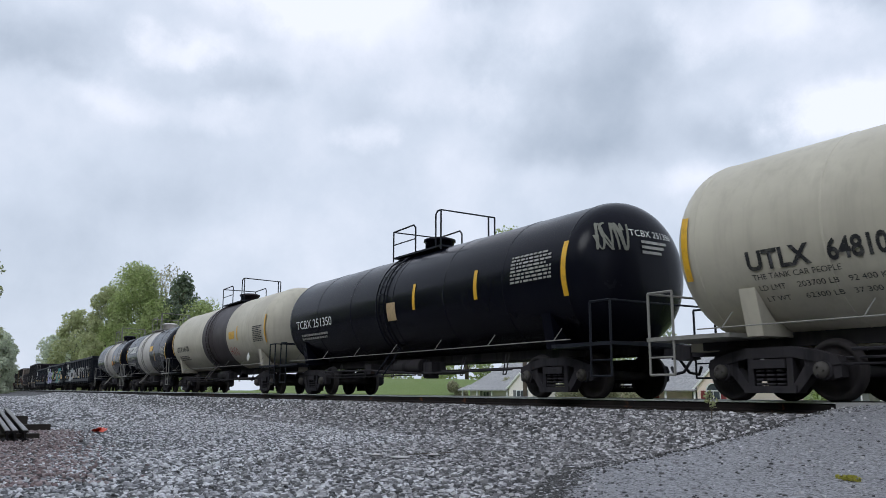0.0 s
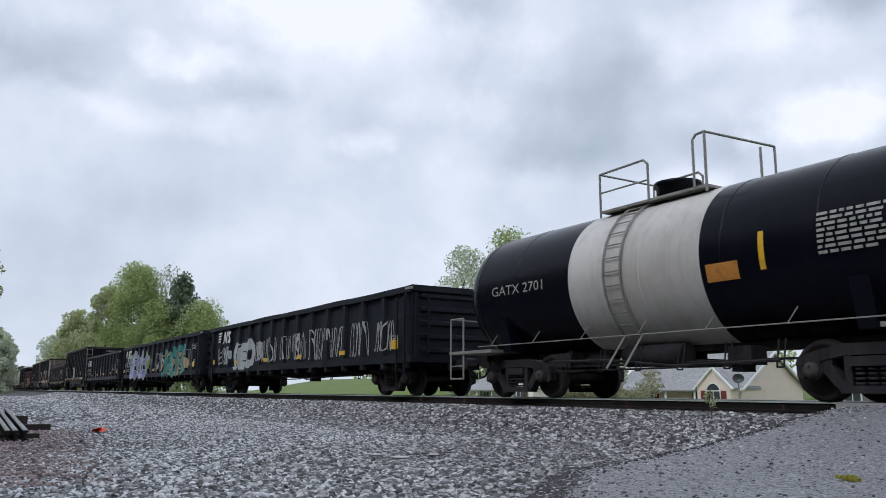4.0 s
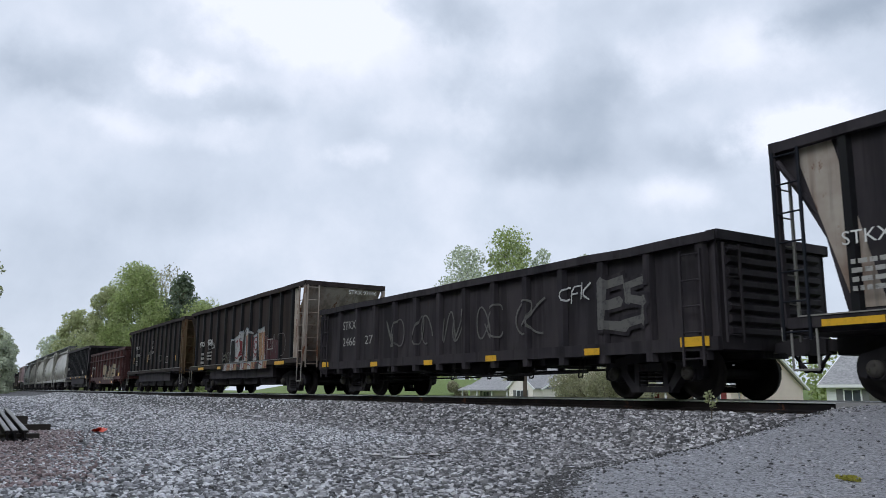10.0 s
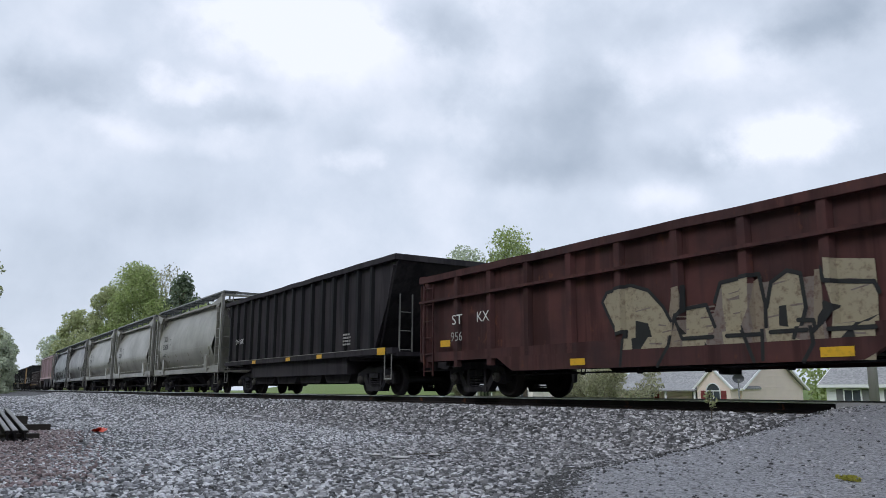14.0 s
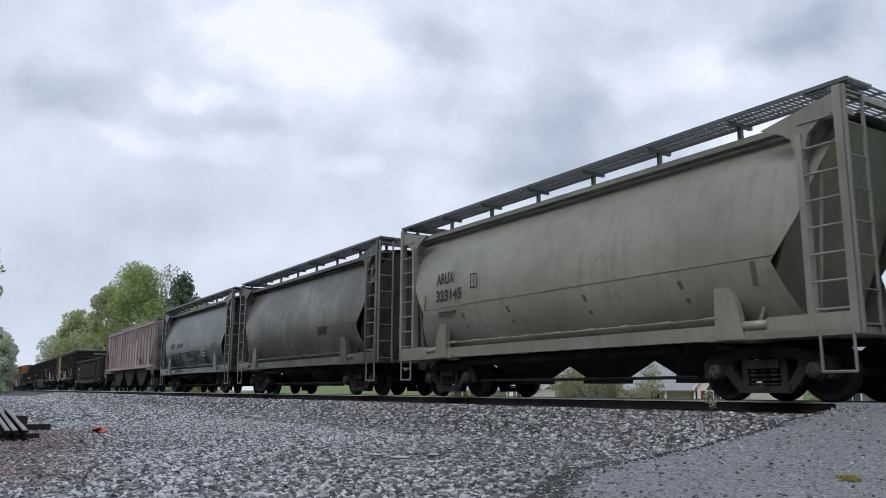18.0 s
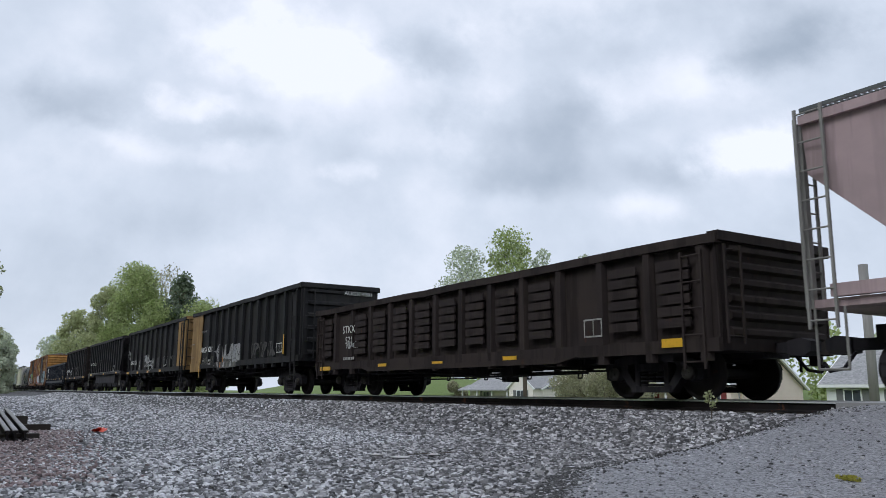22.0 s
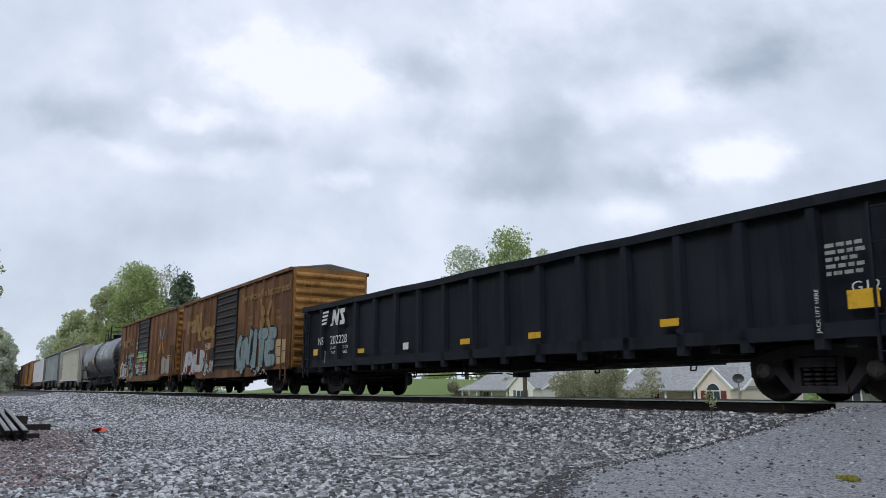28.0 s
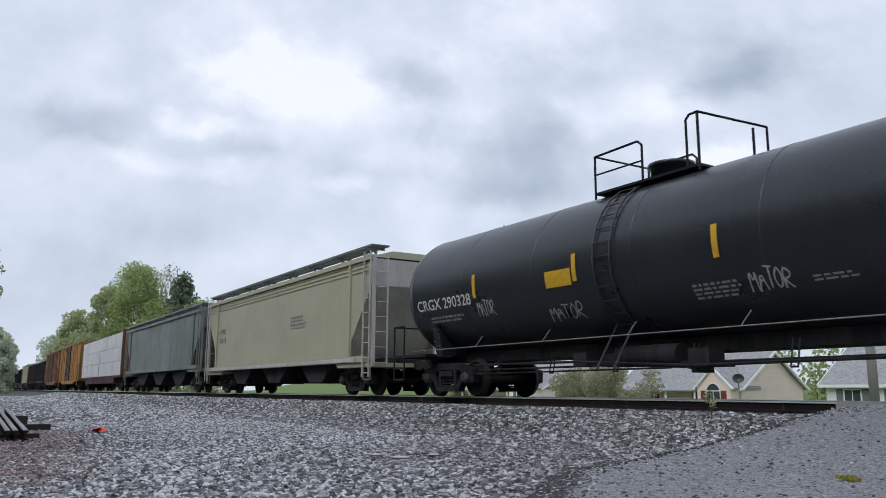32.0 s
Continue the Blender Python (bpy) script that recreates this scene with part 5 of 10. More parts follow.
    wm = walk_mat or SLATE_HOPPER
    roof_walk(root, h + 0.08, top + 0.1, -1.42, -0.8, wm)
    roof_walk(root, h + 0.08, top + 0.1, 0.8, 1.42, wm)
    for sy in (-1, 1):
        bm = bmesh.new()
        y0, y1 = sorted((sy * 1.0, sy * 1.2))
        box(bm, -h + 0.1, h - 0.1, y0, y1, 4.16, 4.26)
        part("eave_beam", bm, paint, root)
    bm = bmesh.new()
    box(bm, -h + 1.2, h - 1.2, -0.35, 0.35, top - 0.24, top - 0.12)
    part("hatch_trough", bm, paint, root)
    for i in range(outlets):
        c = 2.54 * (i - (outlets - 1) / 2)
        bm = bmesh.new()
        rims = [[bm.verts.new((c + sx * hx, sy * hy, z)) for sx, sy in ((-1, -1), (1, -1), (1, 1), (-1, 1))] for hx, hy, z in ((1.12, 0.84, sill), (0.35, 0.28, 0.42))]
        for q in range(4):
            bm.faces.new((rims[1][q], rims[1][(q + 1) % 4], rims[0][(q + 1) % 4], rims[0][q]))
        bm.faces.new(rims[1][::-1])
        box(bm, c - 0.4, c + 0.4, -0.33, 0.33, 0.3, 0.44)
        part("outlet_pocket", bm, pocket_mat or HOPPER_BLACK, root)
    bm = bmesh.new()
    rod(bm, (-h + 2.6, -1.18, 0.84), (h - 3.4, -1.18, 0.88), 0.1, 10)
    rod(bm, (-h + 3.2, -1.0, 0.38), (h - 3.2, -1.0, 0.38), 0.03, 6)
    part("outlet_pipe", bm, TRUCK_STEEL, root)
    return root, L


def ribbed_hopper(label, s0, s1, top, paint, posts, bottom=1.5, belly_paint=None, wide=1.56, name="covered_hopper_car", walk=True, end_mat=None, walk_up=0.1):
    """A covered hopper with flat sides and many upright ribs over dark sloping pockets."""
    root, L = rail_car(name, label, s0, s1, 1.9, through_sill=False)
    h, sh = L / 2, wide - 0.07
    for sy in (-1, 1):
        bm = bmesh.new()
        poly = [(-h + 1.5, bottom), (h - 1.5, bottom), (h - 1.5, bottom + 0.45), (h - 0.15, top - 0.9), (h - 0.1, top - 0.1), (-h + 0.1, top - 0.1), (-h + 0.15, top - 0.9), (-h + 1.5, bottom + 0.45)]
        y0, y1 = sorted((sy * (sh - 0.03), sy * sh))
        prism(bm, poly, "y", y0, y1)
        part("side_panel", bm, paint, root)
        bm = bmesh.new()
        y0, y1 = sorted((sy * (wide - 0.14), sy * (wide + 0.01)))
        box(bm, -h + 0.1, h - 0.1, y0, y1, top - 0.14, top)
        part("top_rail", bm, paint, root)
        bm = bmesh.new()
        box(bm, -h + 0.4, h - 0.4, y0, y1, bottom - 0.16, bottom + 0.02)
        part("side_sill", bm, paint, root)
    post = bmesh.new()
    for z0, z1 in ((bottom, top - 0.12),):
        box(post, -0.07, 0.07, 0.0, 0.09, z0, z1)
    post_me = mesh_of(post, "side_post", paint)
    RIBS.append((root, [-h + 1.55 + (L - 3.1) * i / (posts - 1) for i in range(posts)], 0.074, 0.07, sh, wide, bottom + 0.025, None))
    for i in range(posts):
        x = -h + 1.55 + (L - 3.1) * i / (posts - 1)
        piece("side_post", post_me, root, pose(x, -wide, 0))
        piece("side_post", post_me, root, pose(x, wide, 0, 0, 0, 180))
    bm = bmesh.new()
    prism(bm, [(-wide + 0.05, top - 0.05), (wide - 0.05, top - 0.05), (0.8, top + 0.16), (-0.8, top + 0.16)], "x", -h + 0.12, h - 0.12)
    part("roof", bm, paint, root)
    if walk:
        roof_walk(root, h - 0.1, top + walk_up, -1.5, -0.95, SLATE_HOPPER)
    for sx in (-1, 1):
        bm = bmesh.new()
        prism(bm, [(sx * (h - 0.12), top - 0.1), (sx * (h - 0.18), top - 0.1), (sx * (h - 0.22), top - 0.9), (sx * (h - 2.6), bottom - 0.2), (sx * (h - 2.5), bottom - 0.25), (sx * (h - 0.15), top - 0.9)][::sx], "y", -sh + 0.02, sh - 0.02)
        part("end_sheet", bm, end_mat or paint, root)
        bm = bmesh.new()
        box(bm, *sorted((sx * (h - 2.4), sx * h)), -1.5, 1.5, bottom - 0.3, bottom - 0.18)
        part("end_platform", bm, paint, root)
        for yy in (-1.46, 1.46):
            bm = bmesh.new()
            box(bm, *sorted((sx * (h - 0.1), sx * h)), yy - 0.05, yy + 0.05, bottom - 0.3, top - 0.1)
            part("end_post", bm, end_mat or GREY_RAIL, root)
        ladder(root, sx * (h - 0.27) - 0.21, -wide - 0.02, bottom - 0.6, top + 0.1, 0.42, end_mat or GREY_RAIL)
        ladder(root, sx * (h + 0.03), -1.46, bottom - 0.3, top, 0.42, end_mat or GREY_RAIL, "y")
        bm = bmesh.new()
        tube(bm, [(sx * (h - 0.55), -1.5, bottom - 0.3), (sx * (h - 0.55), -1.5, 0.45), (sx * (h - 0.1), -1.5, 0.45), (sx * (h - 0.1), -1.5, bottom - 0.3)], 0.02)
        part("step", bm, GREY_RAIL, root)
    k = 3
    for i in range(k):
        c = -h + 2.6 + (L - 5.2) * (i + 0.5) / k
        w = (L - 5.2) / k * 0.49
        bm = bmesh.new()
        prism(bm, [(c - w, bottom - 0.1), (c + w, bottom - 0.1), (c + w * 0.75, 1.05), (c + 0.55, 0.4), (c - 0.55, 0.4), (c - w * 0.75, 1.05)], "y", -1.3, 1.3)
        part("outlet_pocket", bm, belly_paint or HOPPER_BLACK, root)
    return root, L


def boxcar(label, s0, s1, top, paint, door_x=(-1.9, 0.9), bottom=0.95, wide=1.55, door_paint=None, end_paint=None, posts=4, name="boxcar"):
    root, L = rail_car(name, label, s0, s1, 2.2)
    h, sh = L / 2, wide - 0.05
    dp = door_paint or BOX_DOOR
    spots = [door_x[1] + 1.0 + (h - door_x[1] - 1.0) / 4.6 * i for i in range(posts)] + [door_x[0] - 1.0 - (door_x[0] + h - 1.0) / 4.6 * i for i in range(posts)]
    RIBS.append((root, spots, 0.1, 0.055, sh, sh + 0.075, bottom + 0.055, (door_x, [bottom + 0.25 + (top - bottom - 0.6) * i / 10 for i in range(11)])))
    for sy in (-1, 1):
        for a, b in ((-h, door_x[0]), (door_x[1], h)):
            bm = bmesh.new()
            y0, y1 = sorted((sy * (sh - 0.04), sy * sh))
            box(bm, a, b, y0, y1, bottom, top - 0.12)
            part("side_panel", bm, paint, root)
            first = 1.0 if a > 0 else -1.0
            gap = (b - a - 1.0) / 4.6
            for i in range(posts):
                x = (a if a > 0 else b) + first * (1.0 + gap * i)
                bm = bmesh.new()
                rows = [[bm.verts.new((x + dx, sy * (sh + dy), z)) for dx, dy in ((-0.1, -0.004), (-0.055, 0.075), (0.055, 0.075), (0.1, -0.004))] for z in (bottom + 0.02, top - 0.13)]
                for q in range(3):
                    bm.faces.new((rows[0][q], rows[0][q + 1], rows[1][q + 1], rows[1][q]))
                part("side_post", bm, paint, root)
        bm = bmesh.new()
        y0, y1 = sorted((sy * (sh - 0.02), sy * (sh + 0.035)))
        box(bm, door_x[0], door_x[1], y0, y1, bottom + 0.05, top - 0.15)
        door = part("door", bm, dp, root, "corrugated sliding door")
        k = 11
        for i in range(k):
            z = bottom + 0.25 + (top - bottom - 0.6) * i / (k - 1)
            bm = bmesh.new()
            y0, y1 = sorted((sy * (sh + 0.03), sy * (wide + 0.035)))
            prism(bm, [(sy * (sh + 0.03), z - 0.07), (sy * (wide + 0.03), z - 0.015), (sy * (wide + 0.03), z + 0.015), (sy * (sh + 0.03), z + 0.07)][::-sy], "x", door_x[0] + 0.15, door_x[1] - 0.15)
            part("door_rib", bm, dp, door)
        for x in (door_x[0] + 0.03, door_x[1] - 0.03):
            bm = bmesh.new()
            y0, y1 = sorted((sy * sh, sy * (wide + 0.03)))
            box(bm, x - 0.05, x + 0.05, y0, y1, bottom, top - 0.12)
            part("door_jamb", bm, dp, door)
        bm = bmesh.new()
        y0, y1 = sorted((sy * (sh - 0.05), sy * (wide + 0.04)))
        box(bm, -h, h, y0, y1, top - 0.14, top - 0.02)
        part("eave_rail", bm, paint, root)
        bm = bmesh.new()
        y0, y1 = sorted((sy * (sh - 0.08), sy * (wide)))
        poly = [(-h, bottom + 0.05), (h, bottom + 0.05), (h, bottom - 0.05), (h - 2.9, bottom - 0.05), (h - 3.6, bottom - 0.28), (-h + 3.6, bottom - 0.28), (-h + 2.9, bottom - 0.05), (-h, bottom - 0.05)]
        prism(bm, poly, "y", y0, y1)
        part("side_sill", bm, paint, root)
    bm = bmesh.new()
    prism(bm, [(-wide - 0.02, top - 0.03), (wide + 0.02, top - 0.03), (0, top + 0.2)], "x", -h, h)
    for i in range(14):
        x = -h + 0.3 + (L - 0.6) * i / 13
        prism(bm, [(-wide - 0.03, top - 0.02), (0, top + 0.24), (wide + 0.03, top - 0.02)], "x", x - 0.04, x + 0.04)
    part("roof", bm, GREY_RAIL, root, "grey ribbed roof")
    ep = end_paint or paint
    for sx in (-1, 1):
        bm = bmesh.new()
        prism(bm, [(-sh, bottom), (sh, bottom), (sh, top - 0.05), (0, top + 0.17), (-sh, top - 0.05)], "x", *sorted((sx * (h - 0.06), sx * h)))
        part("end_panel", bm, ep, root)
        for k in range(11):
            z = bottom + 0.25 + (top - bottom - 0.55) * k / 10
            bm = bmesh.new()
            prism(bm, [(sx * h, z - 0.12), (sx * (h + 0.07), z - 0.03), (sx * (h + 0.07), z + 0.03), (sx * h, z + 0.12)][::sx], "y", -sh + 0.12, sh - 0.12)
            part("end_rib", bm, ep, root)
        ladder(root, sx * (h - 0.45) - 0.25, -wide - 0.03, 0.55, 2.5 if sx > 0 else 3.2, 0.5, paint)
        ladder(root, sx * (h + 0.1), -1.45, bottom, 2.6, 0.42, ep, "y")
        bm = bmesh.new()
        box(bm, *sorted((sx * (h - 0.3), sx * (h + 0.15))), -1.2, 1.2, bottom - 0.2, bottom)
        part("end_sill", bm, TRUCK_STEEL, root)
        bm = bmesh.new()
        lathe(bm, [(-0.02, 0.27), (0.02, 0.27)], True, 18, (sx * (h + 0.2), 0.35, 2.3))
        part("brake_wheel", bm, TRUCK_STEEL, root)
    bm = bmesh.new()
    box(bm, -h + 0.1, h - 0.1, -sh + 0.06, sh - 0.06, bottom - 0.05, bottom + 0.05)
    part("floor", bm, TRUCK_STEEL, root)
    brake_gear(root, L, int(s0), 0.48)
    return root, L


def wrapped_flat(label, s0, s1, top):
    """A bulkhead flat car stacked with plastic-wrapped lumber."""
    root, L = rail_car("flat_car", label, s0, s1, 2.2)
    h = L / 2
    bm = bmesh.new()
    box(bm, -h, h, -1.5, 1.5, 1.0, 1.15)
    box(bm, -h + 3, h - 3, -1.45, 1.45, 0.6, 1.0)
    part("deck", bm, RED_GON, root)
    for sx in (-1, 1):
        bm = bmesh.new()
        box(bm, *sorted((sx * (h - 0.3), sx * h)), -1.5, 1.5, 1.0, top + 0.15)
        part("bulkhead", bm, BOX_BROWN, root)
    rng = random.Random(5)
    n = 6
    for i in range(n):
        x0, x1 = -h + 0.35 + (L - 0.7) * i / n, -h + 0.35 + (L - 0.7) * (i + 1) / n - 0.03
        for k in range(3):
            z0 = 1.16 + (top - 1.16) * k / 3
            bm = bmesh.new()
            box(bm, x0, x1, -1.5 + rng.uniform(0, 0.04), 1.5, z0, z0 + (top - 1.16) / 3 - 0.02)
            part("lumber_pack", bm, WRAP, root, "plastic-wrapped lumber pack")
    return root, L


# ---- paint follows the ribs of a car's side ----
SPRAYED = ("graffiti", "paint_patch")
STENCILLED = ("graffiti", "lettering", "emblem", "paint_patch", "placard", "reflector_strip", "stencil_frame")


def lay_paint(root, bends_x, bends_z, depth, names):
    """Cut the painted pieces of a car's near side along its ribs and lay them on the surface; depth(x, z) is its distance from the centre line."""
    for ob in root.children:
        if ob.name.split(".")[0] not in names:
            continue
        me = ob.data
        me.transform(ob.matrix_basis)
        ob.matrix_basis = Matrix.Identity(4)
        co = np.empty(len(me.vertices) * 3)
        me.vertices.foreach_get("co", co)
        co = co.reshape(-1, 3)
        if not len(co) or co[:, 1].min() < -1.68 or co[:, 1].max() > -1.5:
            continue
        (x0, _, z0), (x1, _, z1) = co.min(0), co.max(0)
        bm = bmesh.new()
        bm.from_mesh(me)
        for spots, axis, lo, hi in ((bends_x, (1, 0, 0), x0, x1), (bends_z, (0, 0, 1), z0, z1)):
            for p in spots:
                if lo + 0.002 < p < hi - 0.002:
                    bmesh.ops.bisect_plane(bm, geom=bm.verts[:] + bm.edges[:] + bm.faces[:], plane_co=[p * a for a in axis], plane_no=axis)
        for v in bm.verts:
            v.co.y = -depth(v.co.x, v.co.z) - 0.003 + min(0.0, v.co.y + 1.555)
        bm.to_mesh(me)
        bm.free()


def rib_profile(posts_x, low, high, panel, outer):
    """Where a row of flared posts bends, and the depth of the side at x."""
    def depth(x):
        d = min(abs(x - p) for p in posts_x)
        return panel + (outer - panel) * min(1.0, max(0.0, (low - d) / (low - high)))
    return sorted(p + q for p in posts_x for q in (-low, -high, high, low)), depth


# ---- the train, from its leading car backwards ----
def mark(body, x0, x1, zc, size, r, y, ink=None, bold=0.0, name="lettering", label=""):
    """Lettering between x0 and x1, centred on the height zc."""
    return letters(body, x0, zc - 0.35 * size, size, r, y, ink, bold, x1 - x0, name, label)


def shell_mark(body, x0, x1, z, size, r, rad, zc, ink, bold=0.0, name="lettering"):
    shell_text(body, x0, math.asin(max(-0.95, min(0.95, (z - 0.35 * size - zc) / rad))), size, r, rad, zc, ink, bold, x1 - x0, name)


def shell_print(x0, x1, z0, z1, rows, r, rad, zc, ink, seed):
    shell_bars(x0, math.asin(max(-0.95, min(0.95, (z0 - zc) / rad))), x1 - x0, z1 - z0, rows, r, rad, zc, ink, seed)


def shell_patch(x0, x1, z, h_, r, rad, zc, ink, name="reflector_strip", label=""):
    on_shell(r, x0, math.asin(max(-0.95, min(0.95, (z - zc) / rad))), x1 - x0, h_, rad, zc, ink, name, label)


def tapes(r, spots, y, w=0.42, h_=0.13):
    """Reflector strips by their centres."""
    strips(r, [(p[0] - (p[2] if len(p) > 2 else w) / 2, p[1] - (p[3] if len(p) > 3 else h_) / 2, p[2] if len(p) > 2 else w, p[3] if len(p) > 3 else h_) for p in spots], y)


def print_table(r, x0, x1, z0, z1, rows, y, ink=None):
    bars(x0, z0, x1 - x0, z1 - z0, rows, r, y, ink)


def hose_stripe(r, x, z0, z1, y):
    """A thin dashed white upright line of tiny print."""
    bm = bmesh.new()
    n = 9
    for i in range(n):
        a = z0 + (z1 - z0) * i / n
        decal(bm, x, x + 0.03, a, a + (z1 - z0) / n * 0.7, y)
    part("lettering", bm, LETTER, r)


def frame_mark(r, x0, x1, z0, z1, y, ink):
    """A small stencilled window frame."""
    bm = bmesh.new()
    t = 0.03
    for q in ((x0, x1, z0, z0 + t), (x0, x1, z1 - t, z1), (x0, x0 + t, z0, z1), (x1 - t, x1, z0, z1), ((x0 + x1) / 2, (x0 + x1) / 2 + t * 0.6, z0, z1)):
        decal(bm, q[0], q[1], q[2], q[3], y - 0.0004 * (q[2] == z0))
    part("stencil_frame", bm, ink, r)


def lens(r, x, z, w, h_, y, m1, m2, tilt=20):
    """An eye-shaped gap in a sprayed letter: an outline and its filling."""
    for k, (mat, s) in enumerate(((m1, 1.0), (m2, 0.62))):
        bm = bmesh.new()
        c, sn = math.cos(radians(tilt)), math.sin(radians(tilt))
        vs = []
        for i in range(16):
            a = 2 * math.pi * i / 16
            px, pz = s * w / 2 * math.cos(a), s * h_ / 2 * math.copysign(abs(math.sin(a)) ** 1.3, math.sin(a))
            vs.append(bm.verts.new((x + px * c - pz * sn, y - 0.002 * k, z + px * sn + pz * c)))
        bm.faces.new(vs)
        part("graffiti", bm, mat, r)


def corner_casting(r, x, z, y=-1.58):
    bm = bmesh.new()
    box(bm, x - 0.28, x + 0.06, y, y + 0.05, z - 0.03, z + 0.03)
    part("top_clamp", bm, LETTER_DIM, r, "worn white clamp on the top corner")


def train():
    NEAR = -1.575
    # tank cars
    r, h = tank("dirty cream tank car with black stencilled lettering", -231.5, -216.0, 1.58, TANK_WHITE, zc=2.58, rail_mat=GREY_RAIL)
    s = (r, 1.58, 2.58)
    shell_mark("UTLX", -6.43, -5.35, 2.15, 0.42, *s, LETTER_BLACK, 0.012)
    shell_mark("64810", -5.09, -4.2, 2.15, 0.42, *s, LETTER_BLACK, 0.012)
    for body, x0, x1, zz in (("THE TANK CAR PEOPLE", -6.4, -4.95, 1.9), ("LD LMT", -6.35, -5.9, 1.74), ("203700 LB", -5.7, -5.05, 1.74), ("92 400 KG", -4.9, -4.25, 1.74), ("LT WT", -6.3, -5.9, 1.58), ("62300 LB", -5.65, -5.05, 1.58), ("37 300 KG", -4.9, -4.25, 1.58)):
        shell_mark(body, x0, x1, zz, 0.13, *s, LETTER_BLACK)
    shell_print(4.9, 6.2, 2.0, 2.65, 7, *s, LETTER_BLACK, 2)
    shell_patch(-7.65, -7.52, 2.5, 1.1, *s, YELLOW_TAPE)
    shell_patch(3.0, 3.12, 2.4, 0.6, *s, YELLOW_TAPE)
    shell_patch(7.2, 7.33, 2.5, 1.1, *s, YELLOW_TAPE)

    r, h = tank("glossy black tank car with white tags on its head", -213.45, -197.9, 1.57, TANK_BLACK, zc=2.55, man_x=0.1, rail_mat=BLACK)
    s = (r, 1.57, 2.55)
    for x in (1.25, 4.15):
        shell_patch(x, x + 0.14, 2.6, 0.7, *s, YELLOW_TAPE)
    shell_patch(7.3, 7.45, 2.6, 1.15, *s, YELLOW_TAPE)
    shell_mark("TCBX 251350", -6.9, -3.95, 2.36, 0.4, *s, LETTER)
    shell_print(-6.6, -4.3, 1.85, 2.1, 2, *s, LETTER_DIM, 12)
    shell_print(5.6, 7.0, 2.45, 3.1, 8, *s, LETTER_DIM, 3)
    shell_patch(-0.2, 0.3, 2.3, 0.5, *s, TAG_TAN, "placard", "worn tan placard")
    head_sign(r, h, "TCBX 251350", 1.0, LETTER, True)
    head_tag(r, h, 1.57, 2.55, 401)

    r, h = tank("cream tank car with a dark brown band round its middle", -195.7, -180.8, 1.6, TANK_WHITE, [(-1.55, 2.3, BAND_BROWN)], zc=2.6, man_x=0.45, cage=1.6, rail_mat=BLACK, dome_mat=BAND_BROWN, ladder_mat=BAND_BROWN)
    s = (r, 1.6, 2.6)
    shell_mark("UTLX 646128", -6.4, -4.1, 2.2, 0.36, *s, LETTER_BLACK, 0.006)
    shell_print(-6.3, -4.3, 1.65, 1.95, 3, *s, LETTER_BLACK, 4)
    shell_patch(3.77, 3.9, 2.5, 0.6, *s, YELLOW_TAPE)
    shell_patch(7.2, 7.33, 2.5, 1.1, *s, YELLOW_TAPE)
    shell_patch(-7.35, -7.22, 2.5, 1.1, *s, YELLOW_TAPE)
    shell_patch(2.7, 3.47, 2.45, 0.32, *s, YELLOW_TAPE, "placard", "yellow warning placard")
    shell_print(5.82, 6.95, 2.05, 2.7, 9, *s, LETTER_BLACK, 6)
    shell_tag("HUGO", 2.55, 3.5, 1.78, 0.42, *s, TAG_RED, 3)
    diamond(r, h - 1.9, -1.5, 1.45)
    head_sign(r, h, "UTLX 646128", 1.0, LETTER_BLACK, False)

    r, h = tank("black tank car with white middle band and bold mark", -179.0, -167.1, 1.5, TANK_BLACK, [(-2.1, 1.5, BAND_WHITE)], zc=2.4, rail_mat=GREY_RAIL, dome_mat=BAND_WHITE, ladder_mat=GREY_RAIL)
    s = (r, 1.5, 2.4)
    logo_bars(r, -5.49, 0.06, 2.99, 0.42, 1.5, 2.4)
    shell_mark("PROX 42646", -5.3, -3.0, 2.15, 0.3, *s, LETTER_DIM)
    shell_print(-5.2, -3.0, 1.72, 1.95, 2, *s, LETTER_DIM, 8)
    shell_patch(1.62, 2.4, 2.56, 0.3, *s, YELLOW_TAPE, "placard", "yellow emergency placard")
    shell_patch(2.8, 2.9, 2.1, 0.55, *s, YELLOW_TAPE)
    shell_patch(5.55, 5.67, 2.3, 0.9, *s, YELLOW_TAPE)
    shell_patch(-5.72, -5.6, 2.4, 0.9, *s, YELLOW_TAPE)
    shell_print(4.36, 5.4, 2.0, 2.6, 8, *s, LETTER_DIM, 9)
    head_sign(r, h, "PROX 42646", 0.9, LETTER, False)

    r, h = tank("short black tank car with a grey-white middle band", -165.0, -154.3, 1.48, TANK_BLACK, [(-1.8, 1.5, BAND_WHITE)], zc=2.36, rail_mat=GREY_RAIL, ladder_mat=GREY_RAIL)
    s = (r, 1.48, 2.36)
    shell_mark("GATX 2701", -4.4, -2.6, 2.36, 0.3, *s, LETTER_DIM)
    shell_patch(2.65, 2.75, 2.3, 0.6, *s, YELLOW_TAPE)
    shell_patch(4.97, 5.1, 2.4, 1.0, *s, YELLOW_TAPE)
    shell_print(3.64, 4.74, 2.1, 2.75, 8, *s, LETTER_DIM, 11)
    shell_patch(1.62, 2.25, 2.06, 0.3, *s, TAG_ORANGE, "placard", "orange placard")
    head_sign(r, h, "GATX 2701", 0.8, LETTER_DIM, False)

    # black gondolas with graffiti
    r, L = gondola("long black gondola covered in white and silver graffiti", -151.65, -132.75, 2.92, BLACK, 15)
    h = L / 2
    ns_mark(r, -7.55, 2.15, NEAR)
    corner_casting(r, h, 2.86)
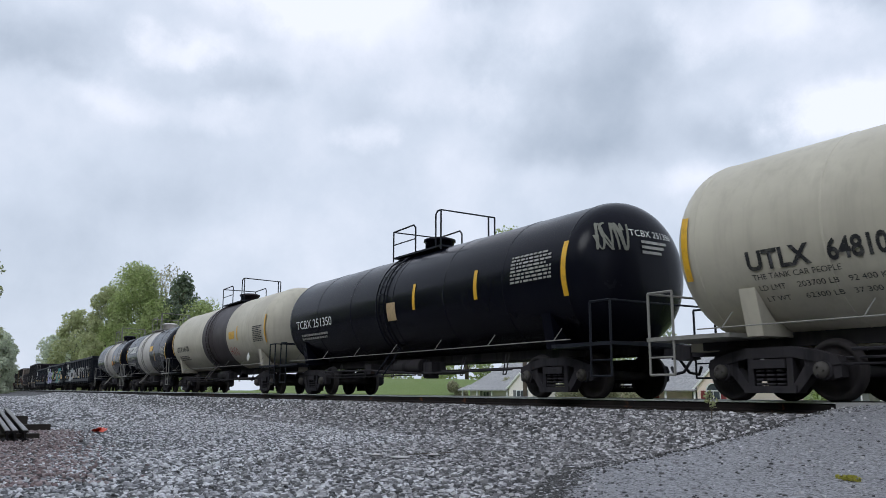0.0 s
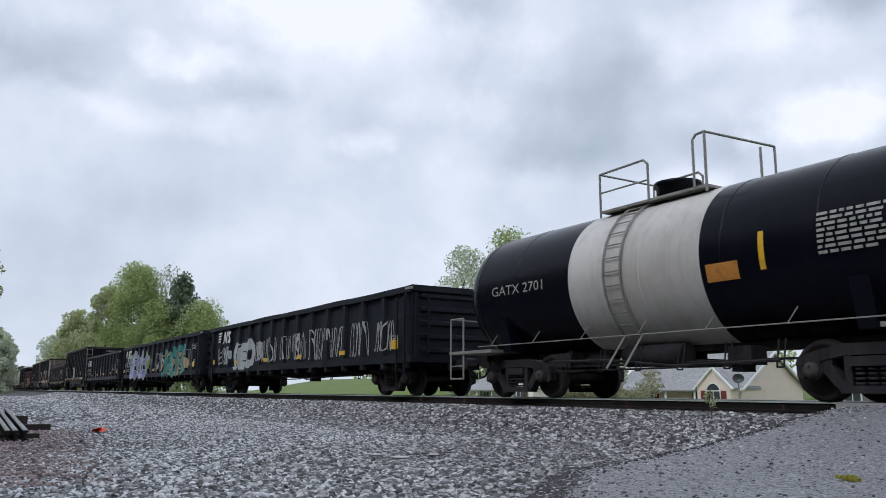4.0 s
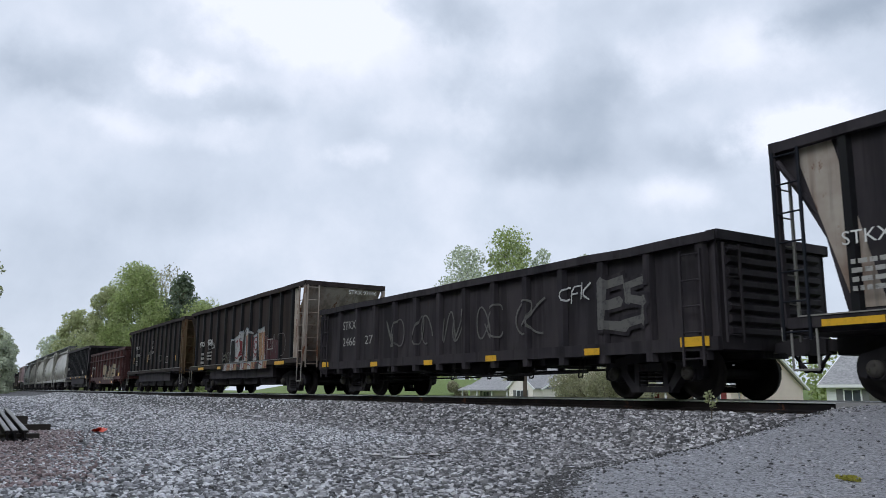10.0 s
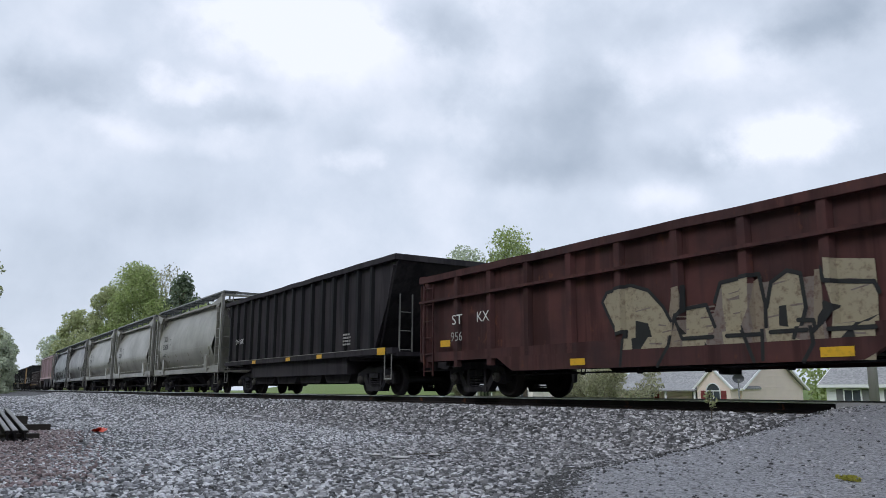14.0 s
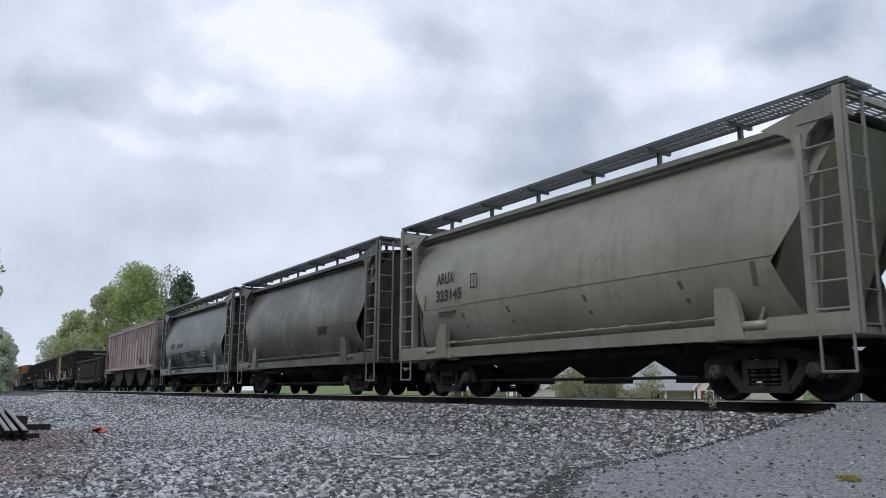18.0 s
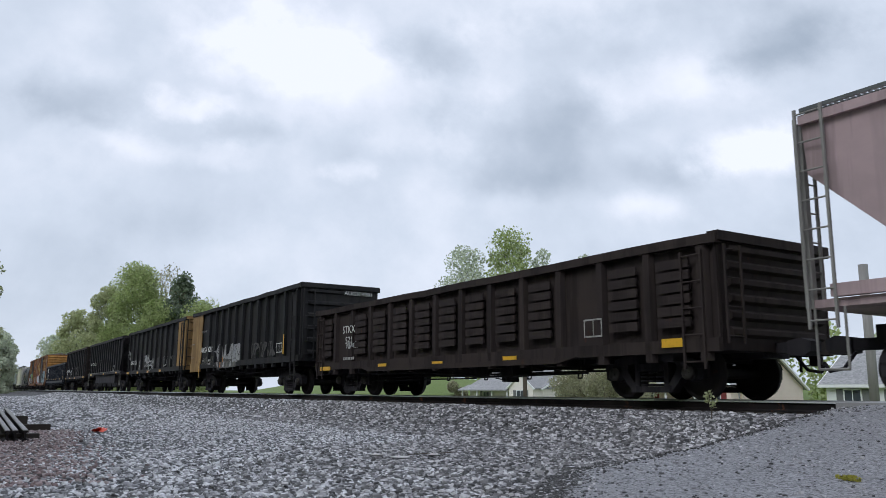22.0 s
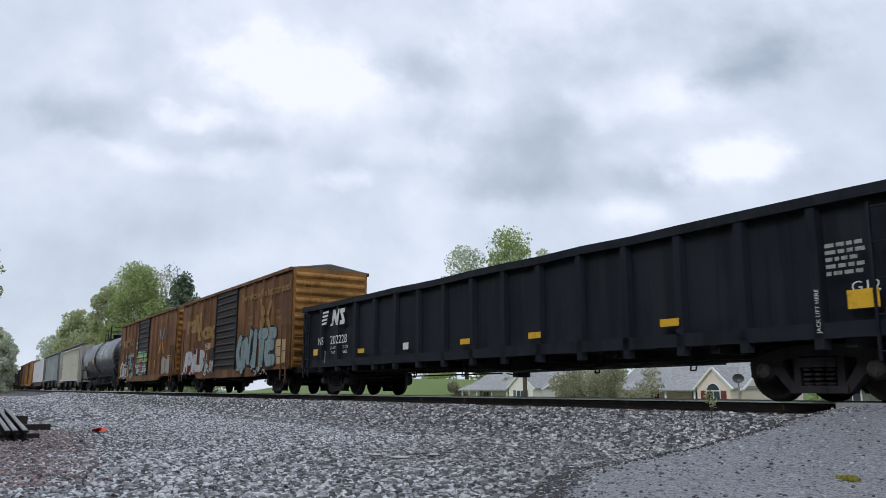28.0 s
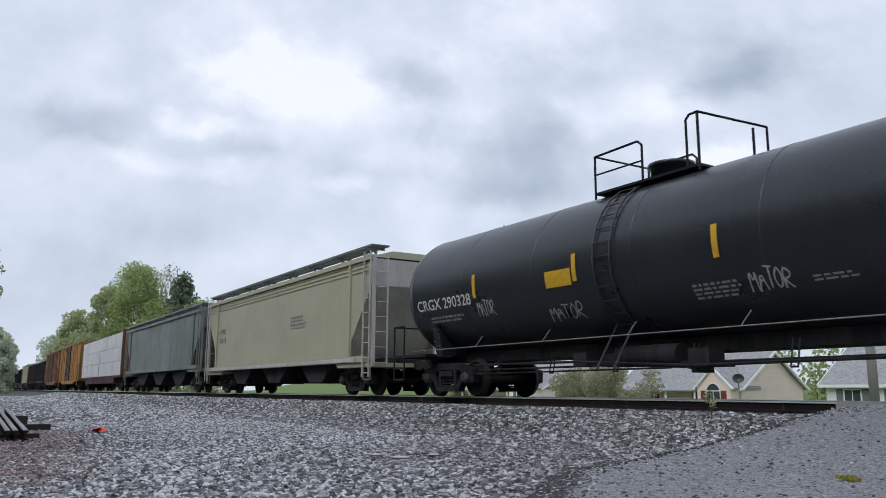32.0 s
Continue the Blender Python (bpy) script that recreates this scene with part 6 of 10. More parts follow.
    scribble(-8.3, 1.2, 0.8, 0.8, 3, r, NEAR, TAG_WHITE, 0.03, 3)
    blob(-7.47, 1.2, 1.1, 0.8, 4, r, NEAR, TAG_SILVER, "silver sprayed face")
    scribble(-7.4, 1.25, 0.95, 0.7, 44, r, NEAR - 0.004, TAG_BLACK, 0.05, 3)
    throwup("GEO", -5.95, 1.0, 2.6, 1.05, r, NEAR, TAG_SILVER, TAG_BLACK, 2, label="fat silver sprayed letters", pen=0.34)
    tag_word("NESK", -3.15, -2.19, 1.65, 0.7, r, NEAR, TAG_WHITE, 4)
    for k, (x0, x1, hh) in enumerate(((-3.15, -2.19, 0.8), (-1.95, -0.82, 1.0), (-0.42, 0.56, 0.9), (0.8, 2.0, 1.0), (2.4, 3.6, 1.1), (4.0, 5.2, 1.0), (5.6, 6.8, 1.1), (7.2, 8.4, 0.9))):
        scribble(x0, 1.65 - hh / 2, x1 - x0, hh, 50 + k, r, NEAR - 0.002, TAG_WHITE, 0.026, 6)
    tapes(r, [(-8.6, 1.37, 0.35, 0.2), (-5.3, 1.28), (-1.7, 1.27), (1.7, 1.27), (5.2, 1.28), (8.6, 1.38, 0.4, 0.25)], NEAR - 0.006)
    mark("G12", 8.4, 8.8, 1.56, 0.2, r, NEAR)

    r, L = gondola("long black gondola with large teal and violet graffiti", -131.35, -111.2, 2.94, BLACK, 16)
    h = L / 2
    ns_mark(r, -8.35, 2.17, NEAR)
    corner_casting(r, h, 2.88)
    mark("N", -9.0, -8.75, 1.75, 0.38, r, NEAR)
    mark("202289", -8.51, -7.31, 1.75, 0.38, r, NEAR)
    scribble(-8.3, 1.92, 0.9, 0.3, 60, r, NEAR - 0.002, TAG_WHITE, 0.025, 4)
    print_table(r, -8.5, -7.4, 1.3, 1.52, 2, NEAR)
    hose_stripe(r, -8.9, 1.0, 1.4, NEAR)
    blob(-7.5, 1.0, 1.1, 1.3, 6, r, NEAR - 0.001, TAG_GREEN, "lime sprayed patch")
    blob(-2.95, 1.15, 1.15, 1.35, 8, r, NEAR - 0.001, TAG_GREEN, "lime sprayed patch")
    scribble(-2.6, 1.5, 0.7, 0.6, 66, r, NEAR - 0.012, TAG_RED, 0.035, 3)
    throwup("ESOS", -7.2, 0.86, 5.2, 1.5, r, NEAR - 0.003, (TAG_LAVENDER, TAG_VIOLET), TAG_SILVER, 5, label="violet and lavender sprayed letters with pale edges", pen=0.31, rim=0.03, shine=TAG_BLUE)
    for k, px in enumerate((-6.9, -6.1, -5.2, -4.3, -3.2)):
        patch(r, px, px + 0.1, 0.86 + 0.04 * (k % 3), 1.2, NEAR - 0.0025, TAG_LAVENDER)
    tag_word("ESKO", -1.7, -1.0, 1.75, 0.4, r, NEAR, TAG_WHITE, 5)
    tag_word("US", -1.6, -1.15, 1.35, 0.25, r, NEAR, TAG_WHITE, 6, 0.025)
    for k in range(3):
        scribble(-0.35 + k * 0.85, 1.15, 0.8, 1.1, 62 + k, r, NEAR, TAG_WHITE, 0.03, 3)
    blob(1.95, 1.0, 5.2, 1.25, 9, r, NEAR - 0.001, TAG_TAN, "tan sprayed cloud behind teal letters", 0.3)
    throwup("KAOTC", 2.2, 0.9, 4.7, 1.45, r, NEAR - 0.004, (TAG_TEAL, TAG_TEAL_PALE, TAG_TEAL), TAG_BLACK, 21, label="large teal sprayed letters", pen=0.32, rim=0.03, shine=TAG_DEEP_TEAL)
    for k, px in enumerate((2.5, 3.4, 4.4, 5.3, 6.1)):
        patch(r, px, px + 0.12, 0.8, 1.15, NEAR - 0.003, TAG_TEAL)
    for q in range(4):
        scribble(2.5 + q * 1.1, 1.1, 0.9, 1.0, 340 + q, r, NEAR - 0.012, TAG_BLUE if q % 2 else TAG_BLACK, 0.03, 2)
    scribble(6.98, 1.3, 1.06, 0.9, 63, r, NEAR - 0.002, TAG_WHITE, 0.028, 3)
    tag_word("BE7", 8.42, 9.1, 2.28, 0.28, r, NEAR, TAG_WHITE, 7, 0.03)
    mark("G12", 8.72, 9.1, 1.56, 0.2, r, NEAR)
    tapes(r, [(-9.2, 1.35, 0.35, 0.2), (-0.08, 1.28), (8.85, 1.38, 0.4, 0.25)], NEAR - 0.008)

    r, L = gondola("black gondola with white tags and yellow reflector strips", -110.1, -93.6, 2.87, BLACK, 13)
    h = L / 2
    ns_mark(r, -6.6, 2.02, NEAR)
    corner_casting(r, h, 2.8)
    mark("N", -7.2, -6.85, 1.73, 0.34, r, NEAR)
    mark("210931", -6.38, -5.33, 1.73, 0.34, r, NEAR)
    print_table(r, -6.4, -5.2, 1.32, 1.55, 2, NEAR)
    hose_stripe(r, -6.75, 0.95, 1.4, NEAR)
    tag_word("ABSK", -3.53, -2.55, 1.5, 0.5, r, NEAR, TAG_WHITE, 8)
    scribble(-3.4, 1.1, 0.7, 0.5, 80, r, NEAR - 0.002, TAG_WHITE, 0.03, 3)
    tag_word("METER", -0.87, 0.04, 1.6, 0.5, r, NEAR, TAG_WHITE, 9, 0.035, "loose white sprayed tag")
    scribble(-0.6, 1.15, 0.5, 0.35, 81, r, NEAR - 0.002, TAG_WHITE, 0.03, 2)
    tag_word("WUTE", 0.32, 1.26, 1.65, 0.55, r, NEAR, CHALK, 10, 0.04)
    print_table(r, 0.5, 0.95, 1.28, 1.42, 2, NEAR, LETTER_DIM)
    for k in range(2):
        tag_word(("EKI", "BOS")[k], 3.2, 4.25, 1.3 + 0.5 * k, 0.5, r, NEAR, TAG_DULL_RED, 12 + k, 0.06)
    tag_word("NOTOE", 5.2, 6.45, 1.72, 0.55, r, NEAR, TAG_WHITE, 11, 0.035, "thin white sprayed tag")
    mark("G12", 7.3, 7.66, 1.59, 0.2, r, NEAR)
    print_table(r, 7.1, 7.6, 1.8, 2.3, 5, NEAR, LETTER_DIM)
    tapes(r, [(-7.43, 1.4, 0.3, 0.2), (-4.49, 1.3), (-1.68, 1.3), (1.65, 1.31), (4.6, 1.33), (7.4, 1.4, 0.4, 0.25)], NEAR - 0.003)

    # an aggregate hopper, an old gondola, two more hoppers
    r, L = open_hopper("dusty black open hopper with a ribbed side and a rust-stained end", -92.6, -77.7, 3.9, HOPPER_BLACK, 13, 1.18, slope_l=1.0, bay_l=RUST_WHITE)
    h = L / 2
    mark("STKX", -6.4, -5.7, 2.25, 0.28, r, NEAR)
    print_table(r, -6.3, -5.7, 1.5, 2.0, 4, NEAR)
    blob(-1.55, 1.2, 1.9, 1.0, 21, r, NEAR - 0.001, TAG_WORN_SILVER, "smeared silver paint", 0.3)
    for k in range(6):
        scribble(-1.6 + k * 0.42, 1.15, 0.45, 1.0, 190 + k, r, NEAR - 0.003, HOPPER_BLACK if k % 2 else TAG_WHITE, 0.045, 2)
    bm = bmesh.new()
    for ax, bx in ((2.5, 2.63), (2.76, 2.63)):
        bm.faces.new([bm.verts.new((p, NEAR - 0.002 - 0.001 * (ax > 2.6), q)) for p, q in ((ax - 0.03, 1.32), (ax + 0.03, 1.32), (bx + 0.03, 1.04), (bx - 0.03, 1.04))])
    part("graffiti", bm, TAG_WHITE, r)
    tag_word("KASK", 4.19, 4.75, 1.14, 0.2, r, NEAR - 0.012, TAG_WHITE, 14, 0.028)
    tapes(r, [(-6.35, 1.1, 0.9, 0.1), (-2.87, 1.1, 0.35, 0.12), (-0.51, 1.1, 0.45, 0.12), (2.01, 1.1, 0.4, 0.12), (5.6, 1.12, 1.15, 0.13)], NEAR - 0.004)
    bm = bmesh.new()
    decal(bm, 4.61, 4.84, 1.47, 1.75, NEAR)
    part("placard", bm, LETTER, r, "small white card")
    end_text(r, h, "STKX 92161", 3.5, LETTER)

    r, L = gondola("old black gondola with chalky stencils and worn corrugated ends", -76.6, -60.6, 2.74, HOPPER_BLACK, 14, bottom=0.92, end_ribs=8)
    h = L / 2
    mark("STKX", -6.12, -5.23, 2.1, 0.36, r, NEAR, LETTER_DIM)
    mark("2466", -6.12, -5.23, 1.6, 0.36, r, NEAR, LETTER_DIM)
    mark("27", -4.61, -4.1, 1.6, 0.36, r, NEAR, LETTER_DIM)
    for k in range(5):
        scribble(-3.4 + k * 1.5, 1.3, 0.9, 0.8, 100 + k, r, NEAR, CHALK, 0.045, 2)
    tag_word("CFK", 4.1, 4.95, 2.05, 0.35, r, NEAR, TAG_WHITE, 15)
    wild(5.2, 1.25, 1.24, 1.0, 2, r, NEAR, (CHALK,), HOPPER_BLACK, 31)
    tapes(r, [(-7.4, 0.95, 0.5, 0.16), (-4.0, 0.88), (-1.0, 0.84), (1.74, 0.86), (5.04, 0.88), (7.5, 0.95, 0.6, 0.16)], NEAR - 0.003)

    r, L = open_hopper("dark brown open hopper with rust-stained white ends and graffiti", -59.25, -44.25, 3.92, HOPPER_BROWN, 12, 1.22, slope_l=0.9, cage_l=False, bay_r=1.15, bay_paint=RUST_WHITE)
    h = L / 2
    mark("STKX", -5.55, -4.71, 2.27, 0.34, r, NEAR)
    mark("92146", -4.28, -3.44, 2.32, 0.36, r, NEAR, TAG_WHITE, 0.012)
    scribble(-4.2, 2.0, 0.75, 0.3, 119, r, NEAR - 0.003, TAG_WHITE, 0.03, 4)
    print_table(r, -4.3, -3.45, 1.5, 1.95, 3, NEAR, LETTER_DIM)
    print_table(r, -5.3, -4.75, 1.35, 1.95, 3, NEAR, LETTER_DIM)
    pale, dark, red, tan = TAG_GRIMY_SILVER, TAG_BLACK, TAG_BLOOD, TAG_RUST_TAN
    stroke(r, [(-1.7, 0.97), (-1.3, 1.24), (4.0, 1.25)], 0.03, NEAR - 0.008, TAG_FADED_BLUE)
    slab(r, [(-0.72, 1.3), (-0.66, 2.26), (0.7, 2.58), (0.74, 2.44), (1.08, 2.68), (1.98, 2.4), (2.0, 2.28), (2.72, 2.42), (2.86, 2.5), (3.22, 2.58), (3.32, 2.3), (3.42, 1.3)], NEAR, pale, "silver sprayed letters with dark red strokes and grey rims")
    slab(r, [(-0.68, 1.32), (-0.62, 2.22), (-0.4, 2.26), (-0.26, 1.34)], NEAR - 0.002, dark)
    slab(r, [(0.74, 2.4), (1.06, 2.62), (0.98, 1.9), (0.9, 1.34), (0.5, 1.34), (0.66, 1.8)], NEAR - 0.002, dark)
    slab(r, [(1.56, 2.42), (2.02, 2.36), (2.1, 2.22), (2.02, 1.3), (1.62, 1.3)], NEAR - 0.002, dark)
    slab(r, [(2.62, 2.34), (2.82, 2.42), (2.86, 1.3), (2.66, 1.3), (2.5, 1.6), (2.72, 1.8)], NEAR - 0.002, dark)
    for x in (1.2, 2.96, 3.22):
        slab(r, [(x - 0.1, 1.3), (x - 0.12, 2.36), (x + 0.1, 2.4), (x + 0.08, 1.3)], NEAR - 0.003, tan)
    slab(r, [(3.5, 1.3), (3.46, 2.2), (4.15, 2.06), (5.0, 1.95), (5.0, 1.3)], NEAR - 0.001, TAG_DULL_RED)
    for pts, pen in (([(-0.3, 2.12), (-0.05, 2.2), (-0.02, 1.98)], 0.06), ([(-0.3, 1.5), (0.0, 1.44), (0.1, 1.56)], 0.06), ([(0.16, 1.9), (0.2, 2.16), (0.42, 2.24), (0.56, 2.1), (0.58, 1.72), (0.4, 1.52)], 0.075), ([(0.2, 1.36), (0.6, 1.62), (0.74, 1.38)], 0.06),
                     ([(1.08, 2.3), (1.14, 1.7)], 0.06), ([(1.42, 2.4), (1.2, 2.05), (1.46, 1.72)], 0.065), ([(1.52, 2.38), (1.5, 1.6)], 0.05), ([(1.78, 2.32), (1.74, 1.5)], 0.05), ([(1.0, 1.5), (1.4, 1.4), (1.6, 1.55)], 0.05), ([(2.1, 1.4), (2.3, 1.52), (2.5, 1.36)], 0.05), ([(3.02, 2.4), (3.06, 1.5)], 0.045), ([(3.3, 2.3), (3.36, 1.5)], 0.06),
                     ([(3.66, 2.1), (3.72, 1.5), (3.9, 1.9)], 0.05)):
        stroke(r, pts, pen, NEAR - 0.005, red)
    ring(r, 2.3, 1.88, 0.32, 0.06, NEAR - 0.005, red)
    ring(r, 2.3, 1.88, 0.16, 0.06, NEAR - 0.005, red)
    for pts in ([(-0.72, 1.3), (-0.66, 2.26), (0.7, 2.58), (0.74, 2.44), (1.08, 2.68), (1.98, 2.4)], [(2.0, 2.28), (2.72, 2.42), (2.86, 2.5), (3.22, 2.58)], [(1.02, 2.5), (0.94, 1.7), (0.7, 1.35)], [(2.55, 1.3), (2.62, 2.3)]):
        stroke(r, pts, 0.045, NEAR - 0.007, TAG_FADED_BLUE)
    for k in range(7):
        stroke(r, [(3.55 + 0.17 * k, 1.45 + 0.1 * (k % 3)), (3.62 + 0.17 * k, 1.9 - 0.07 * (k % 2))], 0.03, NEAR - 0.004, CHALK)
    # letters that run down on to the sill
    for k in range(12):
        x = -1.6 + 0.46 * k
        slab(r, [(x, 0.96), (x + 0.06, 1.24), (x + 0.47, 1.24), (x + 0.45, 0.96)], NEAR - 0.002 - 0.0006 * (k % 2), (pale, tan, pale, tan, dark)[k % 5])
        stroke(r, [[(x + 0.05, 1.0), (x + 0.12, 1.2), (x + 0.3, 1.22)], [(x + 0.1, 1.16), (x + 0.36, 1.1)], [(x + 0.2, 1.22), (x + 0.3, 0.99), (x + 0.42, 1.02)]][k % 3], 0.05, NEAR - 0.005, red)
    for k in range(5):
        scribble(-2.1 + k * 0.3, 1.36, 0.3, 0.42, 320 + k, r, NEAR, (CHALK, CHALK_OLIVE)[k % 2], 0.03, 2)
    scribble(3.3, 1.35, 2.2, 0.9, 120, r, NEAR, CHALK, 0.035, 4)
    frame_mark(r, 3.95, 4.55, 1.65, 2.05, NEAR - 0.004, LETTER_DIM)
    tapes(r, [(5.3, 1.12, 0.97, 0.13), (-5.2, 1.12, 0.96, 0.12), (-2.24, 1.1, 0.5, 0.12)], NEAR - 0.012)
    end_text(r, h, "STKX 92146", 3.55, LETTER)

    r, L = open_hopper("dark brown open hopper with tan end posts and stencilled notices", -43.0, -28.0, 3.92, HOPPER_BROWN, 13, 1.25, slope_l=0.9, cage_l=False, bay_r=1.1, bay_paint=TAN_DIM)
    h = L / 2
    mark("STK X", -4.77, -3.8, 2.75, 0.28, r, NEAR)
    mark("14  07", -4.66, -3.43, 2.28, 0.26, r, NEAR)
    print_table(r, -4.6, -4.0, 1.65, 2.0, 3, NEAR)
    for k, word in enumerate(("DO", "NOT", "TAMP")):
        mark(word, -0.05, 0.2 + 0.12 * k, 2.9 - 0.3 * k, 0.24, r, NEAR, LETTER_DIM)
    scribble(-1.06, 1.9, 0.62, 0.6, 130, r, NEAR, CHALK, 0.03, 4)
    scribble(1.3, 1.6, 0.9, 0.5, 131, r, NEAR, CHALK, 0.03, 3)
    frame_mark(r, 3.7, 4.2, 1.6, 1.95, NEAR - 0.004, LETTER_DIM)
    tapes(r, [(-1.0, 2.0, 0.1, 0.45), (-5.2, 1.95, 0.08, 0.4), (5.95, 1.8, 0.08, 0.3)], NEAR - 0.004)
    end_text(r, h, "STKX 1407", 3.55, LETTER_DIM)

    r, L = gondola("dull red gondola with raised sides and weathered graffiti", -26.75, -10.95, 3.05, RED_GON, 12, bottom=0.98, belly=0.57, end_ribs=9)
    h = L / 2
    bm = bmesh.new()
    box(bm, -h + 0.05, h - 0.05, -1.6, -1.46, 2.36, 2.42)
    part("raised_side_rail", bm, RED_GON, r)
    mark("ST", -6.3, -5.85, 1.84, 0.34, r, NEAR)
    mark("KX", -5.23, -4.75, 1.84, 0.34, r, NEAR)
    mark("956", -6.35, -5.85, 1.43, 0.32, r, NEAR, LETTER_DIM)
    pale, worn = TAG_CREAM, TAG_TAN_DIM
    fields = ([(-1.17, 1.81), (-1.04, 1.98), (-0.43, 2.04), (0.00, 1.92), (0.34, 1.59), (0.48, 1.34), (0.48, 0.87), (0.24, 0.57), (-0.65, 0.60), (-0.55, 1.22), (-0.79, 1.18)],
              [(0.54, 1.88), (0.76, 1.91), (0.79, 1.50), (0.66, 1.37), (0.79, 1.04), (0.70, 0.63), (0.55, 0.61), (0.45, 1.44)],
              [(0.84, 1.52), (1.26, 1.55), (1.40, 1.18), (1.30, 0.96), (1.30, 0.59), (0.79, 0.58)],
              [(1.58, 1.86), (2.14, 1.93), (2.12, 1.43), (1.97, 1.14), (2.18, 0.60), (1.67, 0.60), (1.58, 1.48)],
              [(2.18, 1.83), (2.33, 1.90), (2.37, 1.41), (2.33, 0.62), (2.18, 0.62), (2.14, 1.43)],
              [(2.49, 1.78), (2.77, 1.93), (2.98, 1.84), (3.04, 1.35), (2.88, 0.92), (3.16, 0.82), (3.01, 0.57), (2.44, 0.59), (2.39, 1.41)],
              [(3.21, 1.89), (3.36, 1.89), (3.31, 1.32), (3.39, 0.58), (3.26, 0.59), (3.13, 1.06)],
              [(3.41, 2.03), (4.10, 1.93), (4.11, 1.60), (4.06, 0.56), (3.41, 0.58), (3.51, 1.27), (3.41, 1.71)])
    for k, poly in enumerate(fields):
        slab(r, poly, NEAR - 0.0005 * (k % 2), (pale, worn, pale, pale, worn)[k % 5], "weathered cream sprayed letters with dark outlines" if not k else "")
    for poly in ([(-0.33, 1.40), (-0.03, 1.33), (0.05, 1.08), (-0.12, 0.90), (-0.17, 0.61), (-0.31, 0.61), (-0.35, 1.06)], [(1.27, 0.94), (1.42, 0.74), (1.63, 0.73), (1.62, 0.58), (1.25, 0.59)], [(2.60, 1.41), (2.72, 1.42), (2.73, 1.09), (2.58, 1.12)], [(3.38, 1.42), (3.58, 1.33), (3.35, 1.09), (3.17, 0.94), (3.21, 1.21)], [(3.57, 0.86), (3.83, 1.09), (4.11, 1.18), (3.78, 1.00), (3.81, 0.83)]):
        slab(r, poly, NEAR - 0.003, TAG_BLACK)
    slab(r, [(0.4, 0.62), (0.5, 1.3), (1.4, 1.4), (1.55, 1.8), (3.3, 1.8), (3.45, 0.62)], NEAR + 0.002, CHALK_RUST)
    for pts in ([(-0.65, 0.60), (-0.55, 1.22), (-0.80, 1.17), (-1.17, 1.81), (-1.04, 1.98), (-0.43, 2.06), (0.00, 1.92), (0.34, 1.59), (0.49, 1.34)], [(0.24, 0.57), (0.50, 0.91), (0.67, 1.42)], [(0.81, 1.90), (0.80, 1.50), (0.66, 1.37), (0.81, 1.02)], [(0.84, 1.52), (1.26, 1.55), (1.41, 1.18)], [(1.43, 1.58), (1.56, 1.88), (2.29, 1.94), (2.37, 1.45), (2.34, 0.62)], [(1.97, 1.14), (2.18, 0.60)], [(2.39, 1.41), (2.49, 1.78), (2.77, 1.93), (2.99, 1.86), (3.04, 1.35), (2.88, 0.92)], [(2.90, 1.18), (3.14, 1.16), (3.18, 0.82), (3.01, 0.57)], [(3.36, 1.89), (3.40, 1.70), (4.07, 1.62), (4.13, 1.47)], [(0.82, 1.01), (1.44, 1.01)], [(1.71, 1.01), (2.33, 1.00)], [(2.50, 1.02), (3.09, 1.02)], [(3.42, 1.01), (4.09, 1.00)]):
        stroke(r, pts, 0.065, NEAR - 0.007, TAG_BLACK)
    rng = random.Random(23)
    for k in range(26):
        x, z = rng.uniform(-0.8, 3.8), rng.uniform(0.9, 1.75)
        stroke(r, [(x, z), (x + rng.uniform(0.15, 0.4), z + rng.uniform(-0.03, 0.05))], rng.uniform(0.015, 0.03), NEAR - 0.0022, CHALK_RUST)
    scribble(4.4, 1.2, 1.2, 0.7, 140, r, NEAR, CHALK, 0.05, 3)
    tapes(r, [(-6.58, 1.28, 0.45, 0.16), (-1.79, 0.7), (3.53, 0.69, 0.5, 0.14), (6.2, 1.2, 0.5, 0.2)], NEAR - 0.014)

    r, L = open_hopper("black open hopper with sloping ends and a pale sill edge", -9.6, 6.0, 3.92, HOPPER_BLACK, 16, 1.28, slope_l=0.5, slope_r=1.4, cage_l=False, cage_r=False)
    h = L / 2
    mark("DH GX", -6.18, -5.18, 2.13, 0.3, r, NEAR)
    print_table(r, 4.5, 5.05, 1.5, 1.9, 4, NEAR, LETTER_DIM)
    tapes(r, [(-3.73, 1.22), (-0.06, 1.22), (2.74, 1.22), (7.1, 1.22, 0.5, 0.2)], NEAR - 0.02)
    end_text(r, h - 0.5, "DHGX 1347", 3.0, LETTER)

    # round-sided covered hoppers
    spec = (("light grey round-sided covered hopper with paint worn off the roof", 7.0, 20.0, GREY_HOPPER, "TILX", "30628"),
            ("light grey round-sided covered hopper with dark stencils", 21.15, 33.75, GREY_HOPPER, "ARUX", "323058"),
            ("light grey round-sided covered hopper with sooty streaks", 35.0, 47.9, GREY_HOPPER, "ARUX", "323145"),
            ("soot-stained grey-green covered hopper", 49.3, 62.0, DIRTY_GREY, "", ""),
            ("dark grey covered hopper with black graffiti along its foot", 63.15, 76.15, SLATE_HOPPER, "NAHX", "320140"))
